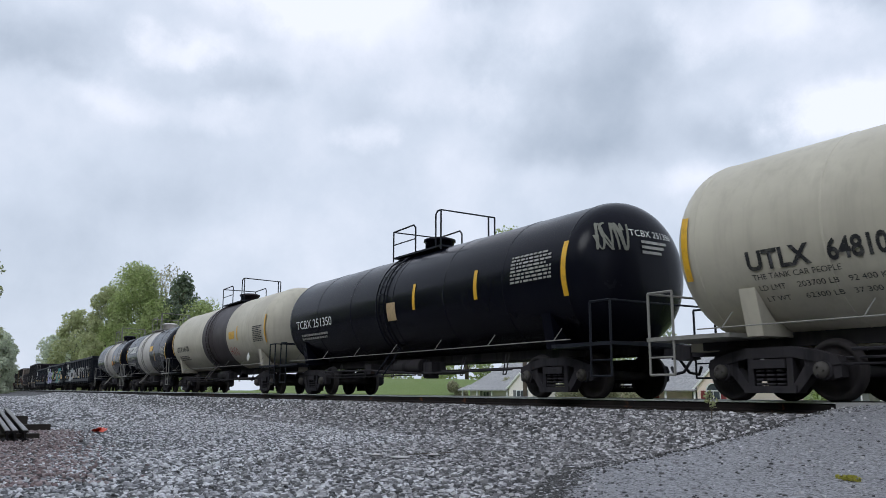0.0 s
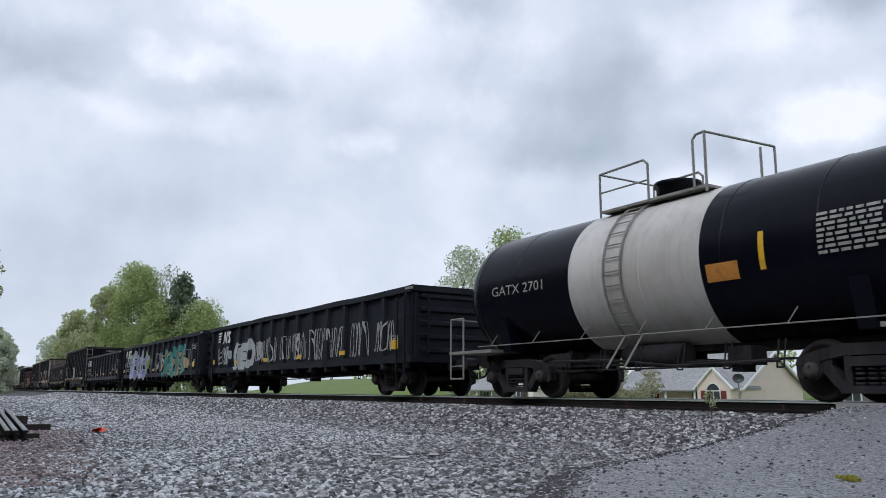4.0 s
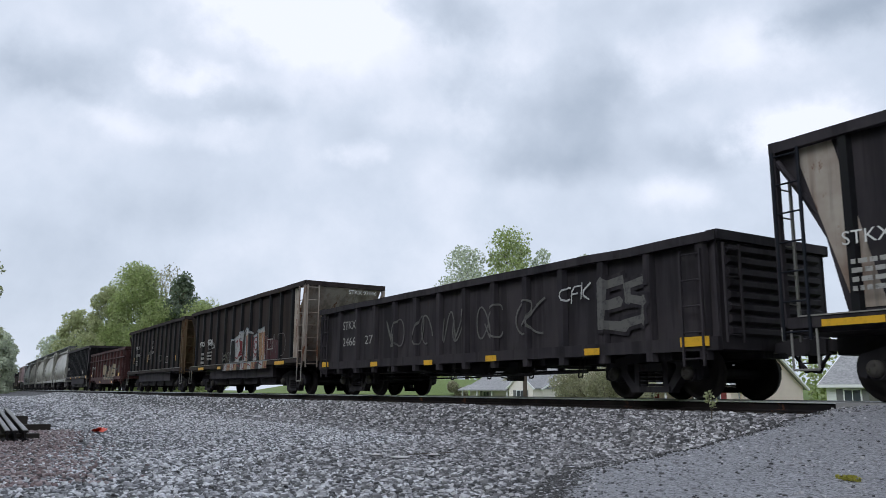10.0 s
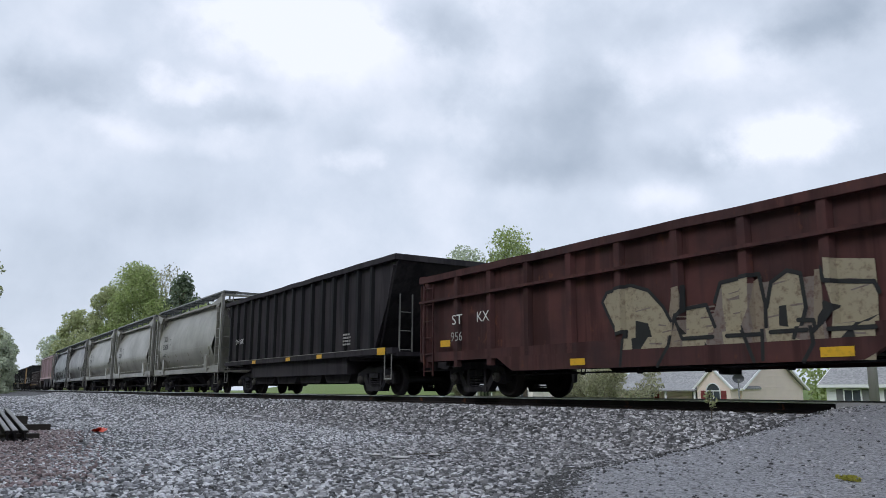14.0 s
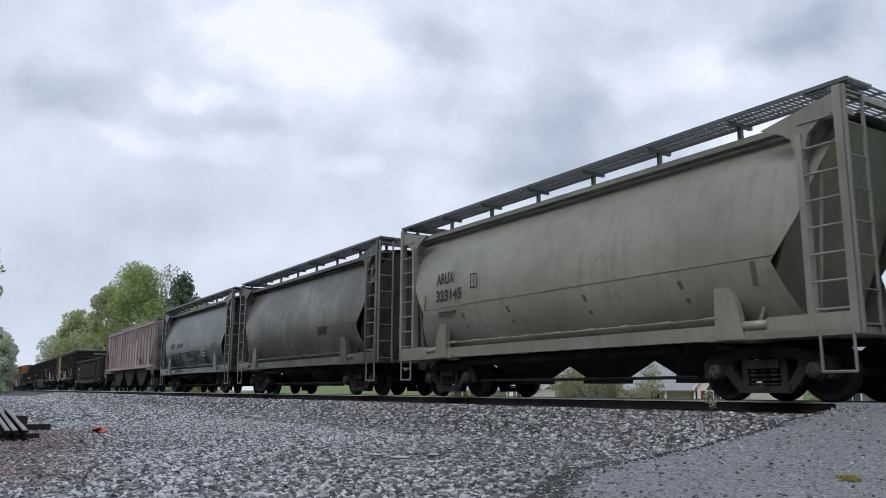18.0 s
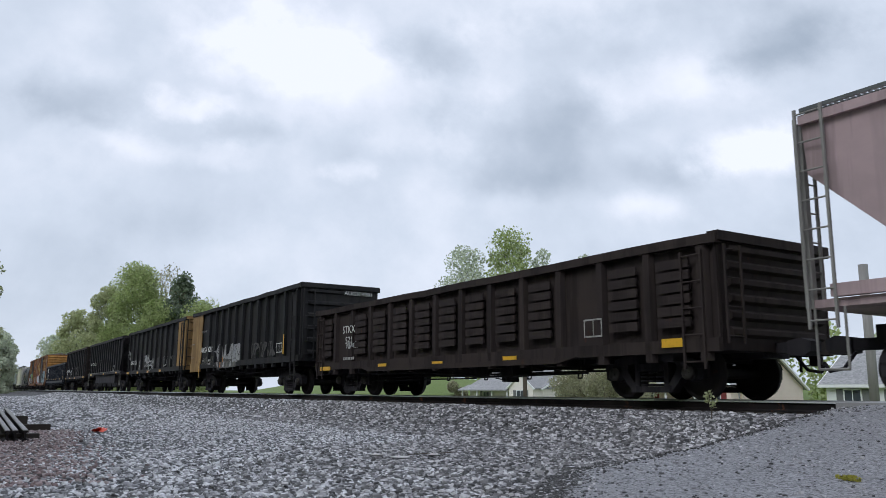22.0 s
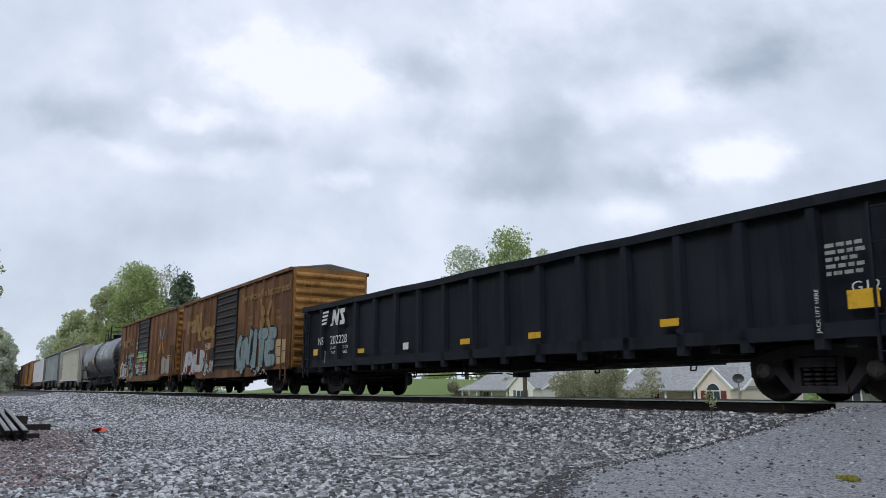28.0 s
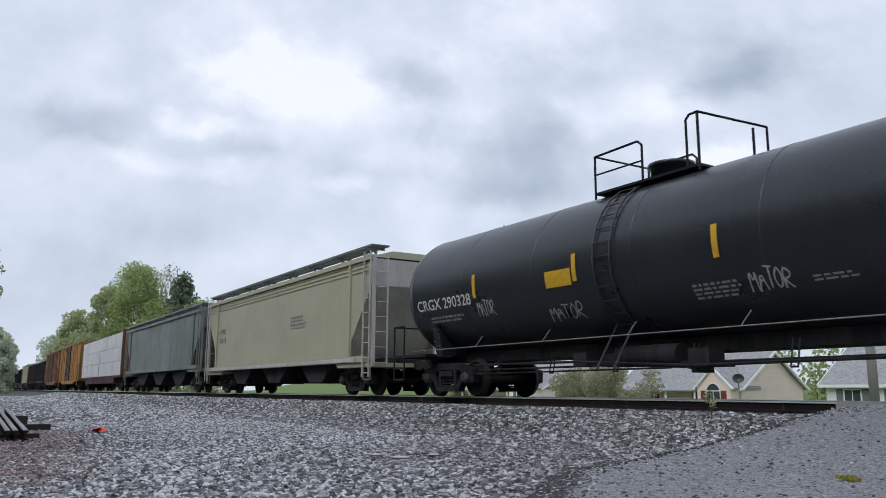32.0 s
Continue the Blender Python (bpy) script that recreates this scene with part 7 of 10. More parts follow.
    for k, (lab, a, b, paint, w1, w2) in enumerate(spec):
        r, L = covered_hopper(lab, a, b, 4.5, paint)
        h = L / 2
        ink = LETTER_BLACK
        if w1 and k < 4:
            mark(w1, -4.56, -3.75, 2.93, 0.4, r, hopper_y(2.8), ink, 0.008)
            mark(w2, -4.51, -3.36, 2.49, 0.38, r, hopper_y(2.36), ink, 0.008)
            frame_mark(r, -2.99, -2.72, 2.55, 2.9, hopper_y(2.55), ink)
            print_table(r, -4.4, -3.5, 1.95, 2.12, 2, hopper_y(2.1), ink)
        elif w1:
            mark(w1, -4.32, -3.36, 2.45, 0.34, r, hopper_y(2.33), ink, 0.006)
            mark(w2, -2.82, -1.64, 2.42, 0.34, r, hopper_y(2.3), ink, 0.006)
            S = -1.56
            for q, (x, w_, z0, z1) in enumerate(((-4.3, 0.5, 1.32, 1.92), (-3.75, 0.45, 1.22, 2.0), (-3.1, 0.5, 1.0, 2.02), (-2.4, 0.5, 1.06, 2.1), (-0.9, 1.3, 1.72, 1.98), (0.5, 0.5, 1.5, 1.9))):
                slab(r, [(x, z0), (x - 0.12, z1), (x + w_ - 0.1, z1 - 0.06), (x + w_, z0 + 0.05)], S, SOOT_SPRAY, "sooty black sprayed smear" if not q else "")
            for pts in ([(-4.2, 1.3), (-4.0, 1.8), (-3.7, 1.86), (-3.6, 1.6), (-3.9, 1.5)], [(-2.3, 2.0), (-1.95, 1.7), (-1.7, 1.3), (-1.4, 1.28), (-1.5, 1.1), (-2.4, 1.06)], [(-1.9, 1.98), (-0.8, 2.0), (0.4, 2.02), (0.9, 1.9), (1.0, 1.7), (0.6, 1.56), (-0.7, 1.52)], [(-0.5, 1.3), (-0.3, 1.22), (-0.4, 1.12)], [(0.2, 1.4), (0.3, 1.2), (0.5, 1.08)], [(0.95, 1.72), (1.3, 1.52), (2.0, 1.46), (2.9, 1.5), (3.1, 1.7)], [(2.95, 1.5), (2.75, 1.1)], [(1.0, 2.1), (1.1, 1.8), (1.2, 2.08), (1.3, 1.78), (1.42, 2.04), (1.55, 1.84), (1.65, 1.9)]):
                stroke(r, pts, 0.05, S - 0.002, TAG_BLACK)
            slab(r, [(2.22, 1.42), (2.2, 2.0), (2.86, 2.02), (2.84, 1.4)], S - 0.003, TAG_BLACK)
            for pts in ([(2.04, 1.74), (2.02, 2.06), (2.56, 2.08), (2.58, 1.74), (2.04, 1.74)], [(2.3, 1.76), (2.3, 2.04)], [(2.3, 1.9), (2.56, 1.9)]):
                stroke(r, pts, 0.035, S - 0.006, LETTER)
            slab(r, [(1.9, 1.5), (1.82, 1.84), (1.95, 1.86), (2.1, 1.5)], S - 0.001, TAG_RUST_TAN)
            lay_paint(r, (), (1.19, 1.196, 1.4, 1.75), lambda x, z: 1.478 if z < 1.193 else -hopper_y(z) - 0.01, ("graffiti",))
            tag_word("DOIDS", 3.61, 4.55, 2.15, 0.26, r, hopper_y(2.1) - 0.004, TAG_BLACK, 16, 0.03)
            patch(r, 4.79, 4.9, 2.1, 2.35, hopper_y(2.2) - 0.004, LETTER_DIM)
            frame_mark(r, -0.73, -0.42, 2.27, 2.55, hopper_y(2.3) - 0.004, ink)
        for x, zz, w in ((-5.1, 2.2, 0.07), (4.78, 1.76, 0.1)):
            slip = bmesh.new()
            slip.faces.new([slip.verts.new((x + p * w, hopper_y(q) - 0.002, q)) for p, q in ((0, zz), (1, zz), (1, zz + 0.38), (0, zz + 0.38))])
            part("reflector_strip", slip, OLIVE_TAPE, r)
        for x in (-3.4, -1.6, 0.9, 3.3):
            slip = bmesh.new()
            slip.faces.new([slip.verts.new((x + dx + (0.12 if z < 1.8 else 0.0), hopper_y(z), z)) for dx, z in ((0, 1.62), (0.09, 1.62), (0.09, 2.0), (0, 2.0))])
            part("reflector_strip", slip, OLIVE_TAPE, r)
        if k == 3:
            bm = bmesh.new()
            for q in ((0, 0.3), (0.36, 0.66)):
                decal(bm, h - 4.2 + q[0], h - 4.2 + q[1], 1.95, 2.2, hopper_y(2.1))
            part("inspection_panel", bm, TAG_BLACK, r, "two dark stencil panels")

    r, L = ribbed_hopper("faded pink covered hopper with upright ribs over dark pockets", 77.7, 94.9, 4.2, PINK_HOPPER, 16, 1.62)
    h = L / 2
    mark("CE FX", -6.2, -4.94, 2.37, 0.34, r, NEAR, LETTER_BLACK)
    mark("301 706", -6.18, -4.77, 1.95, 0.32, r, NEAR, LETTER_BLACK)
    tapes(r, [(-7.1, 2.17, 0.1, 0.8), (-3.85, 1.83, 0.13, 0.5), (-0.7, 1.66, 0.12, 0.4), (3.95, 1.66, 0.1, 0.4), (7.2, 1.7, 0.13, 0.75)], NEAR - 0.004)
    bm = bmesh.new()
    decal(bm, 4.27, 4.67, 1.8, 2.1, NEAR)
    part("placard", bm, TAG_BLACK, r, "dark stencil panel")
    frame_mark(r, 5.12, 5.58, 1.78, 2.15, NEAR, TAG_BLACK)
    print_table(r, 5.1, 5.6, 2.3, 2.5, 3, NEAR, LETTER_BLACK)

    gap = (L - 3.1) / 15
    rng = random.Random(77)
    for i in range(15):
        x = -h + 1.55 + gap * i
        deep = rng.choice((0.55, 0.75, 0.95, 0.85))
        if rng.random() < 0.85:
            patch(r, x + 0.09, x + gap - 0.09, 4.03 - deep, 4.03, -1.556, PINK_STAIN)
    patch(r, -h + 1.64 + gap * 10, -h + 1.46 + gap * 11, 1.66, 3.2, -1.558, PINK_PALE)
    mark("F", 2.58, 2.92, 3.6, 0.5, r, -1.53, LETTER_BLACK)
    mark("A", 6.76, 7.12, 3.6, 0.46, r, -1.53, LETTER_BLACK)

    # gondolas and a hopper of scrap service
    r, L = gondola("dark low gondola with louvred panels between its posts", 96.4, 112.75, 2.72, HOPPER_BROWN, 14, bottom=0.9, belly=0.68, end_ribs=6)
    h = L / 2
    louvre = bmesh.new()
    prism(louvre, [(-0.06, -0.09), (-0.06, 0.07), (-0.02, 0.07), (0.0, -0.05)], "x", -0.36, 0.36)
    louvre_me = mesh_of(louvre, "louvre", HOPPER_BROWN)
    step = (L - 0.7) / 13
    for i in range(13):
        x = -h + 0.35 + step * (i + 0.5)
        for k in range(6):
            if i in (1, 10):
                continue
            piece("louvre", louvre_me, r, pose(x, -1.50, 1.3 + k * 0.2, 0, 0, 0))
    mark("STKX", -5.98, -5.12, 1.98, 0.32, r, NEAR)
    mark("571", -5.77, -5.35, 1.65, 0.3, r, NEAR)
    scribble(-5.9, 1.4, 0.8, 0.2, 160, r, NEAR, TAG_WHITE, 0.03, 6)
    print_table(r, -5.9, -5.1, 1.05, 1.2, 1, NEAR)
    frame_mark(r, 5.0, 5.5, 1.15, 1.5, NEAR - 0.004, LETTER_DIM)
    tapes(r, [(-7.24, 0.82, 0.8, 0.12), (-3.33, 0.82, 0.5, 0.12), (-0.4, 0.8, 0.5, 0.12), (2.6, 0.82, 0.5, 0.13), (7.2, 0.95, 0.5, 0.15)], NEAR - 0.003)

    for lab, a, b, num, tanl, tanr, seed in (("tall black gondola with one tan end and scrawled graffiti", 114.15, 128.55, "4201", True, False, 1), ("tall black gondola with a tan corrugated end", 129.9, 145.1, "4225", False, True, 2), ("tall brown-black gondola with white tags", 165.2, 179.7, "4202", False, False, 4)):
        if a > 150:
            r, L = open_hopper("black open hopper with sloping ends and ribbed sides", 147.3, 162.9, 3.88, HOPPER_BLACK, 15, 1.4, slope_l=0.5, slope_r=1.3, cage_l=False, cage_r=False)
            h = L / 2
            mark("AM GX 4 35", -6.54, -3.55, 2.18, 0.32, r, NEAR)
            scribble(-2.05, 1.6, 0.4, 0.9, 171, r, NEAR, TAG_WHITE, 0.03, 3)
            frame_mark(r, 4.54, 5.14, 1.5, 1.85, NEAR, LETTER)
            tapes(r, [(-6.0, 1.33, 0.9, 0.12), (0.5, 1.33, 0.6, 0.12), (6.0, 1.33, 0.6, 0.12)], NEAR - 0.012)
            end_text(r, h - 0.4, "AMGX 4435", 2.95, LETTER)
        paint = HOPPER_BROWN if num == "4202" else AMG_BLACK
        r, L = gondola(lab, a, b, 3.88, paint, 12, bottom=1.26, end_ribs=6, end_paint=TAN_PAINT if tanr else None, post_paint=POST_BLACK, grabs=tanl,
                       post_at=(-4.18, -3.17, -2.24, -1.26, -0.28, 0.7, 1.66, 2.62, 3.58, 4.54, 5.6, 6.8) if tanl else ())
        h = L / 2
        if tanl:
            mark("AMGX 4201", -5.33, -3.42, 2.0, 0.34, r, NEAR, LETTER, 0.004)
            bm = bmesh.new()
            box(bm, -h + 0.02, -5.42, -1.53, -1.5, 1.0, 3.72)
            box(bm, -h + 0.03, -5.42, -1.556, -1.53, 1.0, 1.4)
            part("end_bay", bm, TAN_PAINT, r, "tan-yellow painted end bay")
            bm = bmesh.new()
            prism(bm, [(-5.82, -1.53), (-5.74, -1.585), (-5.6, -1.585), (-5.54, -1.53)], "z", 1.0, 3.74)
            part("side_post", bm, TAN_PAINT, r)
            letters("ROTARY END", -5.26, 2.82, 0.14, r, NEAR, LETTER_DIM)
            pale = TAG_GRIMY_SILVER
            slab(r, [(-3.12, 1.86), (-2.72, 2.14), (-2.66, 2.06), (-2.84, 1.96), (-2.5, 2.0), (-2.46, 2.12), (-2.2, 2.16), (-1.88, 1.62), (-1.76, 2.1), (-1.3, 2.12), (-1.2, 1.62), (-0.9, 2.1), (-0.5, 2.16), (-0.4, 1.5), (-0.7, 1.3), (-1.5, 1.52), (-1.9, 1.5), (-2.3, 1.5), (-2.9, 1.52)], NEAR, pale, "worn silver sprayed letters between tarry posts")
            slab(r, [(-2.95, 1.5), (-2.4, 1.08), (-1.2, 1.08), (0.2, 1.1), (0.3, 1.44), (-1.0, 1.46)], NEAR - 0.001, CHALK)
            slab(r, [(-2.86, 1.5), (-2.44, 1.12), (-2.3, 1.14), (-2.55, 1.52)], NEAR - 0.003, pale)
            slab(r, [(-2.1, 1.12), (-2.1, 1.58), (-2.0, 1.58), (-1.99, 1.12)], NEAR - 0.003, TAG_ORANGE)
            for q in range(4):
                slab(r, [(-1.72 + 0.5 * q, 1.14), (-1.5 + 0.5 * q, 1.44), (-1.38 + 0.5 * q, 1.4), (-1.5 + 0.5 * q, 1.12)], NEAR - 0.003, (pale, CHALK_OLIVE)[q % 2])
            slab(r, [(-0.3, 1.3), (-0.2, 2.06), (0.3, 2.1), (0.62, 1.7), (0.4, 1.3)], NEAR - 0.002, pale)
            for pts in ([(-3.1, 1.84), (-2.86, 1.52), (-2.46, 1.1)], [(-2.6, 1.96), (-2.9, 1.8), (-2.5, 1.72)], [(-2.05, 1.9), (-1.88, 1.6)], [(-1.62, 1.98), (-1.5, 1.6)], [(-0.1, 1.9), (0.2, 1.6), (0.45, 1.8)], [(-0.85, 1.95), (-0.7, 1.45)]):
                stroke(r, pts, 0.04, NEAR - 0.005, TAG_BLACK)
            slab(r, [(-2.36, 1.0), (-2.4, 2.02), (-2.3, 2.14), (-2.16, 2.12), (-2.1, 1.96), (-2.14, 1.0)], NEAR - 0.006, TAG_BLACK)
            for q in range(6):
                scribble(-5.35 + q * 0.33, 1.3 + 0.02 * (q % 3), 0.34, 0.36, 410 + q, r, NEAR, CHALK_OLIVE, 0.022, 2)
            print_table(r, -3.98, -3.5, 1.28, 1.6, 2, NEAR, LETTER_DIM)
            print_table(r, -4.95, -4.7, 1.46, 1.56, 1, NEAR, LETTER_DIM)
            bars(-3.05, 1.2, 0.16, 0.08, 1, r, NEAR, LETTER_DIM)
            tapes(r, [(-5.5, 1.16, 0.07, 0.92)], NEAR - 0.004)
            for q in range(3):
                scribble(1.9 + q * 0.95, 1.4, 0.8, 0.6, 175 + q, r, NEAR, CHALK, 0.045, 3)
            frame_mark(r, 4.99, 5.59, 1.5, 1.85, NEAR, LETTER)
            tapes(r, [(5.75, 1.79, 0.1, 0.7)], NEAR - 0.014)
            end_text(r, h, "AUGX 4201", 3.55, LETTER)
        elif tanr:
            mark("AMGX 4225", -6.26, -4.27, 1.85, 0.34, r, NEAR, LETTER, 0.004)
            bm = bmesh.new()
            box(bm, 6.0, h - 0.02, -1.53, -1.5, 1.15, 3.7)
            part("end_bay", bm, TAN_PAINT, r, "tan-yellow painted end bay")
            tag_word("YUTHE", -2.05, -1.2, 2.0, 0.4, r, NEAR, TAG_WHITE, 17)
            scribble(-1.9, 1.5, 0.6, 0.35, 184, r, NEAR, TAG_WHITE, 0.025, 3)
            tag_word("MEC", -0.98, -0.05, 1.55, 0.5, r, NEAR, TAG_WHITE, 18, 0.05)
            scribble(-7.45, 2.0, 0.45, 0.7, 183, r, NEAR, TAG_WHITE, 0.025, 3)
            for q in range(6):
                scribble(-4.2 + q * 1.7, 1.4, 0.9, 0.6, 185 + q, r, NEAR, CHALK if q % 2 else TAG_WHITE, 0.03, 3)
            tapes(r, [(-7.06, 1.22, 0.87, 0.13), (-3.83, 1.2, 0.5, 0.12), (-0.86, 1.2, 0.5, 0.12), (2.4, 1.2, 0.5, 0.12)], NEAR - 0.01)
        else:
            mark("AMGX 4202", -5.84, -3.92, 1.95, 0.34, r, NEAR, LETTER, 0.004)
            scribble(-6.9, 1.4, 0.6, 0.5, 194, r, NEAR, TAG_WHITE, 0.035, 3)
            for q in range(4):
                scribble(-3.3 + q * 1.7, 1.5, 1.0, 0.8, 195 + q, r, NEAR, CHALK if q else TAG_WHITE, 0.035, 3)
            tapes(r, [(-6.69, 1.22, 0.84, 0.13), (-3.25, 1.2, 0.52, 0.12), (0.4, 1.2, 0.5, 0.12), (6.5, 1.22, 0.8, 0.13)], NEAR - 0.01)

    r, L = gondola("long clean black gondola with white and yellow markings", 181.3, 202.1, 2.95, BLACK, 17)
    h = L / 2
    ns_mark(r, -8.2, 2.17, NEAR)
    corner_casting(r, h, 2.88)
    mark("NS", -8.9, -8.5, 1.72, 0.36, r, NEAR)
    mark("202228", -7.95, -6.73, 1.72, 0.38, r, NEAR)
    for k, (w1, w2) in enumerate((("LD LMT", "217200"), ("LT WT", "68800"))):
        letters(w1, -7.95, 1.42 - 0.15 * k, 0.13, r, NEAR)
        letters(w2, -7.0, 1.42 - 0.15 * k, 0.13, r, NEAR)
    hose_stripe(r, -8.35, 1.0, 1.4, NEAR)
    mark("G12", 9.35, 9.75, 1.56, 0.22, r, NEAR)
    print_table(r, 9.0, 9.6, 1.75, 2.25, 5, NEAR, LETTER_DIM)
    bm = bmesh.new()
    decal(bm, -3.2, -2.9, 1.22, 1.4, NEAR - 0.004)
    part("placard", bm, LETTER, r, "small white card")
    tapes(r, [(-9.1, 1.37, 0.35, 0.2), (-5.73, 1.29), (-0.2, 1.29), (2.42, 1.29), (6.09, 1.3), (9.5, 1.39, 0.45, 0.26)], NEAR - 0.003)
    jack = letters("JACK LIFT HERE", 0, 0, 0.09, r, NEAR)
    jack.matrix_basis = pose(8.85, NEAR, 0.95, 0, -90, 0)

    # two rusty yellow boxcars
    r, L = boxcar("rusty yellow boxcar with a blackened door and silver graffiti", 203.3, 218.9, 4.6, BOX_BROWN, (-1.55, 1.55), end_paint=BOX_YELLOW)
    h = L / 2
    own = set(r.children)
    Y = -1.562
    mark("The nationwide boxcar pool", 1.55, 7.2, 3.92, 0.45, r, Y - 0.03, FADED_YELLOW, 0.01)
    arrow_cross(r, 4.7, 2.95, 1.75, FADED_YELLOW, FADED_YELLOW)
    mark("any", 5.75, 6.2, 3.1, 0.26, r, Y, FADED_YELLOW)
    mark("road", 5.75, 6.3, 2.85, 0.26, r, Y, FADED_YELLOW)
    mark("next", 2.45, 3.05, 3.1, 0.26, r, Y, FADED_YELLOW)
    mark("load", 2.45, 3.05, 2.85, 0.26, r, Y, FADED_YELLOW)
    throwup("CNITE", 1.25, 1.0, 4.5, 1.4, r, Y - 0.026, TAG_BLUE, TAG_BLACK, 22, label="large pale blue sprayed letters", pen=0.42, rim=0.05)
    patch(r, 3.0, 3.14, 1.4, 1.9, Y - 0.008, YELLOW_TAPE)
    throwup("APALS", -7.35, 0.98, 3.55, 1.05, r, Y - 0.026, TAG_SILVER, TAG_RED, 23, label="silver letters with red outline", pen=0.4, rim=0.035)
    mark("rail", -7.15, -4.48, 3.4, 1.25, r, Y - 0.03, FADED_YELLOW, 0.05)
    mark("box", -5.03, -2.06, 2.92, 1.1, r, Y - 0.031, FADED_YELLOW, 0.05)
    mark("RB OX", -5.76, -4.48, 2.3, 0.34, r, Y - 0.034, TAG_DULL_RED, 0.01)
    mark("351 19", -5.78, -4.6, 1.97, 0.3, r, Y - 0.034, TAG_DULL_RED, 0.01)
    patch(r, -3.8, -2.86, 2.0, 2.3, Y, TAG_TAN)
    tag_word("USE", -3.7, -3.0, 2.2, 0.4, r, Y - 0.03, TAG_DULL_RED, 44, 0.05)
    for k, (mat, rad) in enumerate(((TAG_SILVER, 0.36), (TAG_BLACK, 0.3), (TAG_SILVER, 0.27), (TAG_BLACK, 0.16), (TAG_SILVER, 0.12))):
        lens(r, -3.25 + 0.02 * k, 1.12 + 0.03 * k, 2 * rad, 1.85 * rad, Y - 0.028 - 0.003 * k, mat, mat, 10 * k)
    lens(r, -3.12, 1.66, 0.16, 0.34, Y - 0.03, TAG_SILVER, TAG_TAN, 10)
    for q, ang in enumerate((35, 60, 120, 150)):
        lens(r, -3.6 + 0.06 * q, 1.4 + 0.04 * q, 0.34, 0.07, Y - 0.045 - 0.001 * q, TAG_SILVER, TAG_BLACK, ang)
    scribble(-2.75, 0.9, 0.6, 0.6, 211, r, Y - 0.03, TAG_SILVER, 0.07, 3)
    bm = bmesh.new()
    box(bm, -2.63, -2.1, -1.6, -1.5, 1.5, 2.04)
    part("label_board", bm, BOX_DOOR, r, "dark routing board")
    patch(r, 5.81, 6.85, 1.1, 2.0, Y, TAG_TAN)
    frame_mark(r, 6.0, 6.4, 1.35, 1.75, Y - 0.004, TAG_BLACK)
    scribble(3.6, 0.72, 1.6, 0.2, 212, r, -1.57, TAG_WHITE, 0.02, 5)
    for ob in r.children:
        if ob not in own:
            ob.location.x += 0.5

    r, L = boxcar("rusty brown boxcar with a tagged door and a faded cross", 220.3, 236.6, 4.62, BOX_BROWN, (-1.62, 1.5), end_paint=BOX_YELLOW)
    h = L / 2
    arrow_cross(r, 5.0, 2.9, 1.6, TAG_FADED_BLUE, TAG_ORANGE)
    for q, (x0, x1, z0, z1) in enumerate(((5.12, 5.75, 1.0, 1.95), (5.8, 6.5, 1.05, 1.85), (6.5, 7.17, 1.0, 1.9))):
        blob(x0, z0, x1 - x0 + 0.12, z1 - z0, 215 + q, r, Y - 0.0008 * q, TAG_WORN_SILVER, "worn silver sprayed field" if not q else "", 0.12)
    frame_mark(r, 6.61, 7.03, 1.62, 2.02, Y - 0.006, LETTER)
    patch(r, 7.2, 7.32, 1.15, 1.9, Y - 0.006, YELLOW_TAPE)
    patch(r, -5.98, -5.02, 1.72, 2.48, Y, TAG_BLACK)
    patch(r, -4.95, -3.99, 1.75, 2.5, Y, TAG_BLACK)
    mark("RB", -5.61, -5.15, 2.3, 0.34, r, Y - 0.005, LETTER)
    mark("OX", -4.85, -4.36, 2.3, 0.34, r, Y - 0.005, LETTER)
    mark("407", -5.91, -5.25, 1.9, 0.34, r, Y - 0.005, LETTER)
    mark("93", -4.82, -4.36, 1.9, 0.34, r, Y - 0.005, LETTER)
    for x in (-4.76, -4.2):
        patch(r, x, x + 0.12, 1.2, 1.65, Y - 0.004, YELLOW_TAPE)
    for q in range(2):
        mark("railbox"[q * 4:q * 4 + 4], -6.88 + q * 1.9, -5.2 + q * 1.9, 3.3, 0.9, r, Y, FADED_YELLOW, 0.03)
        scribble(-5.6 + q * 1.4, 2.95, 1.3, 0.35, 220 + q, r, Y - 0.004, TAG_BLACK, 0.07, 3)
    blob(-7.5, 0.95, 1.5, 1.0, 231, r, Y - 0.001, TAG_SILVER, "pale sprayed letters", 0.15)
    lens(r, -6.9, 1.45, 0.75, 0.5, Y - 0.006, TAG_BLACK, TAG_FADED_BLUE, 80)
    patch(r, -7.4, -7.28, 1.15, 1.85, Y - 0.006, YELLOW_TAPE)
    blob(-6.1, 0.9, 1.4, 0.75, 233, r, Y - 0.0016, TAG_SILVER, "", 0.2)
    wild(-6.1, 1.0, 1.3, 0.7, 2, r, Y - 0.005, (TAG_BLACK, BOX_BROWN), TAG_SILVER, 26)
    scribble(-6.0, 0.9, 1.0, 0.25, 234, r, Y - 0.014, TAG_BLACK, 0.025, 5)
    blob(-4.1, 0.92, 1.45, 1.6, 235, r, Y - 0.001, TAG_BLUE, "pale blue sprayed letters", 0.15)
    wild(-3.9, 1.1, 1.2, 0.8, 1, r, Y - 0.005, (TAG_BLACK,), TAG_BLUE, 29)
    bm = bmesh.new()
    box(bm, -3.42, -2.72, -1.6, -1.55, 1.85, 2.25)
    part("label_board", bm, BOX_DOOR, r, "dark routing board")
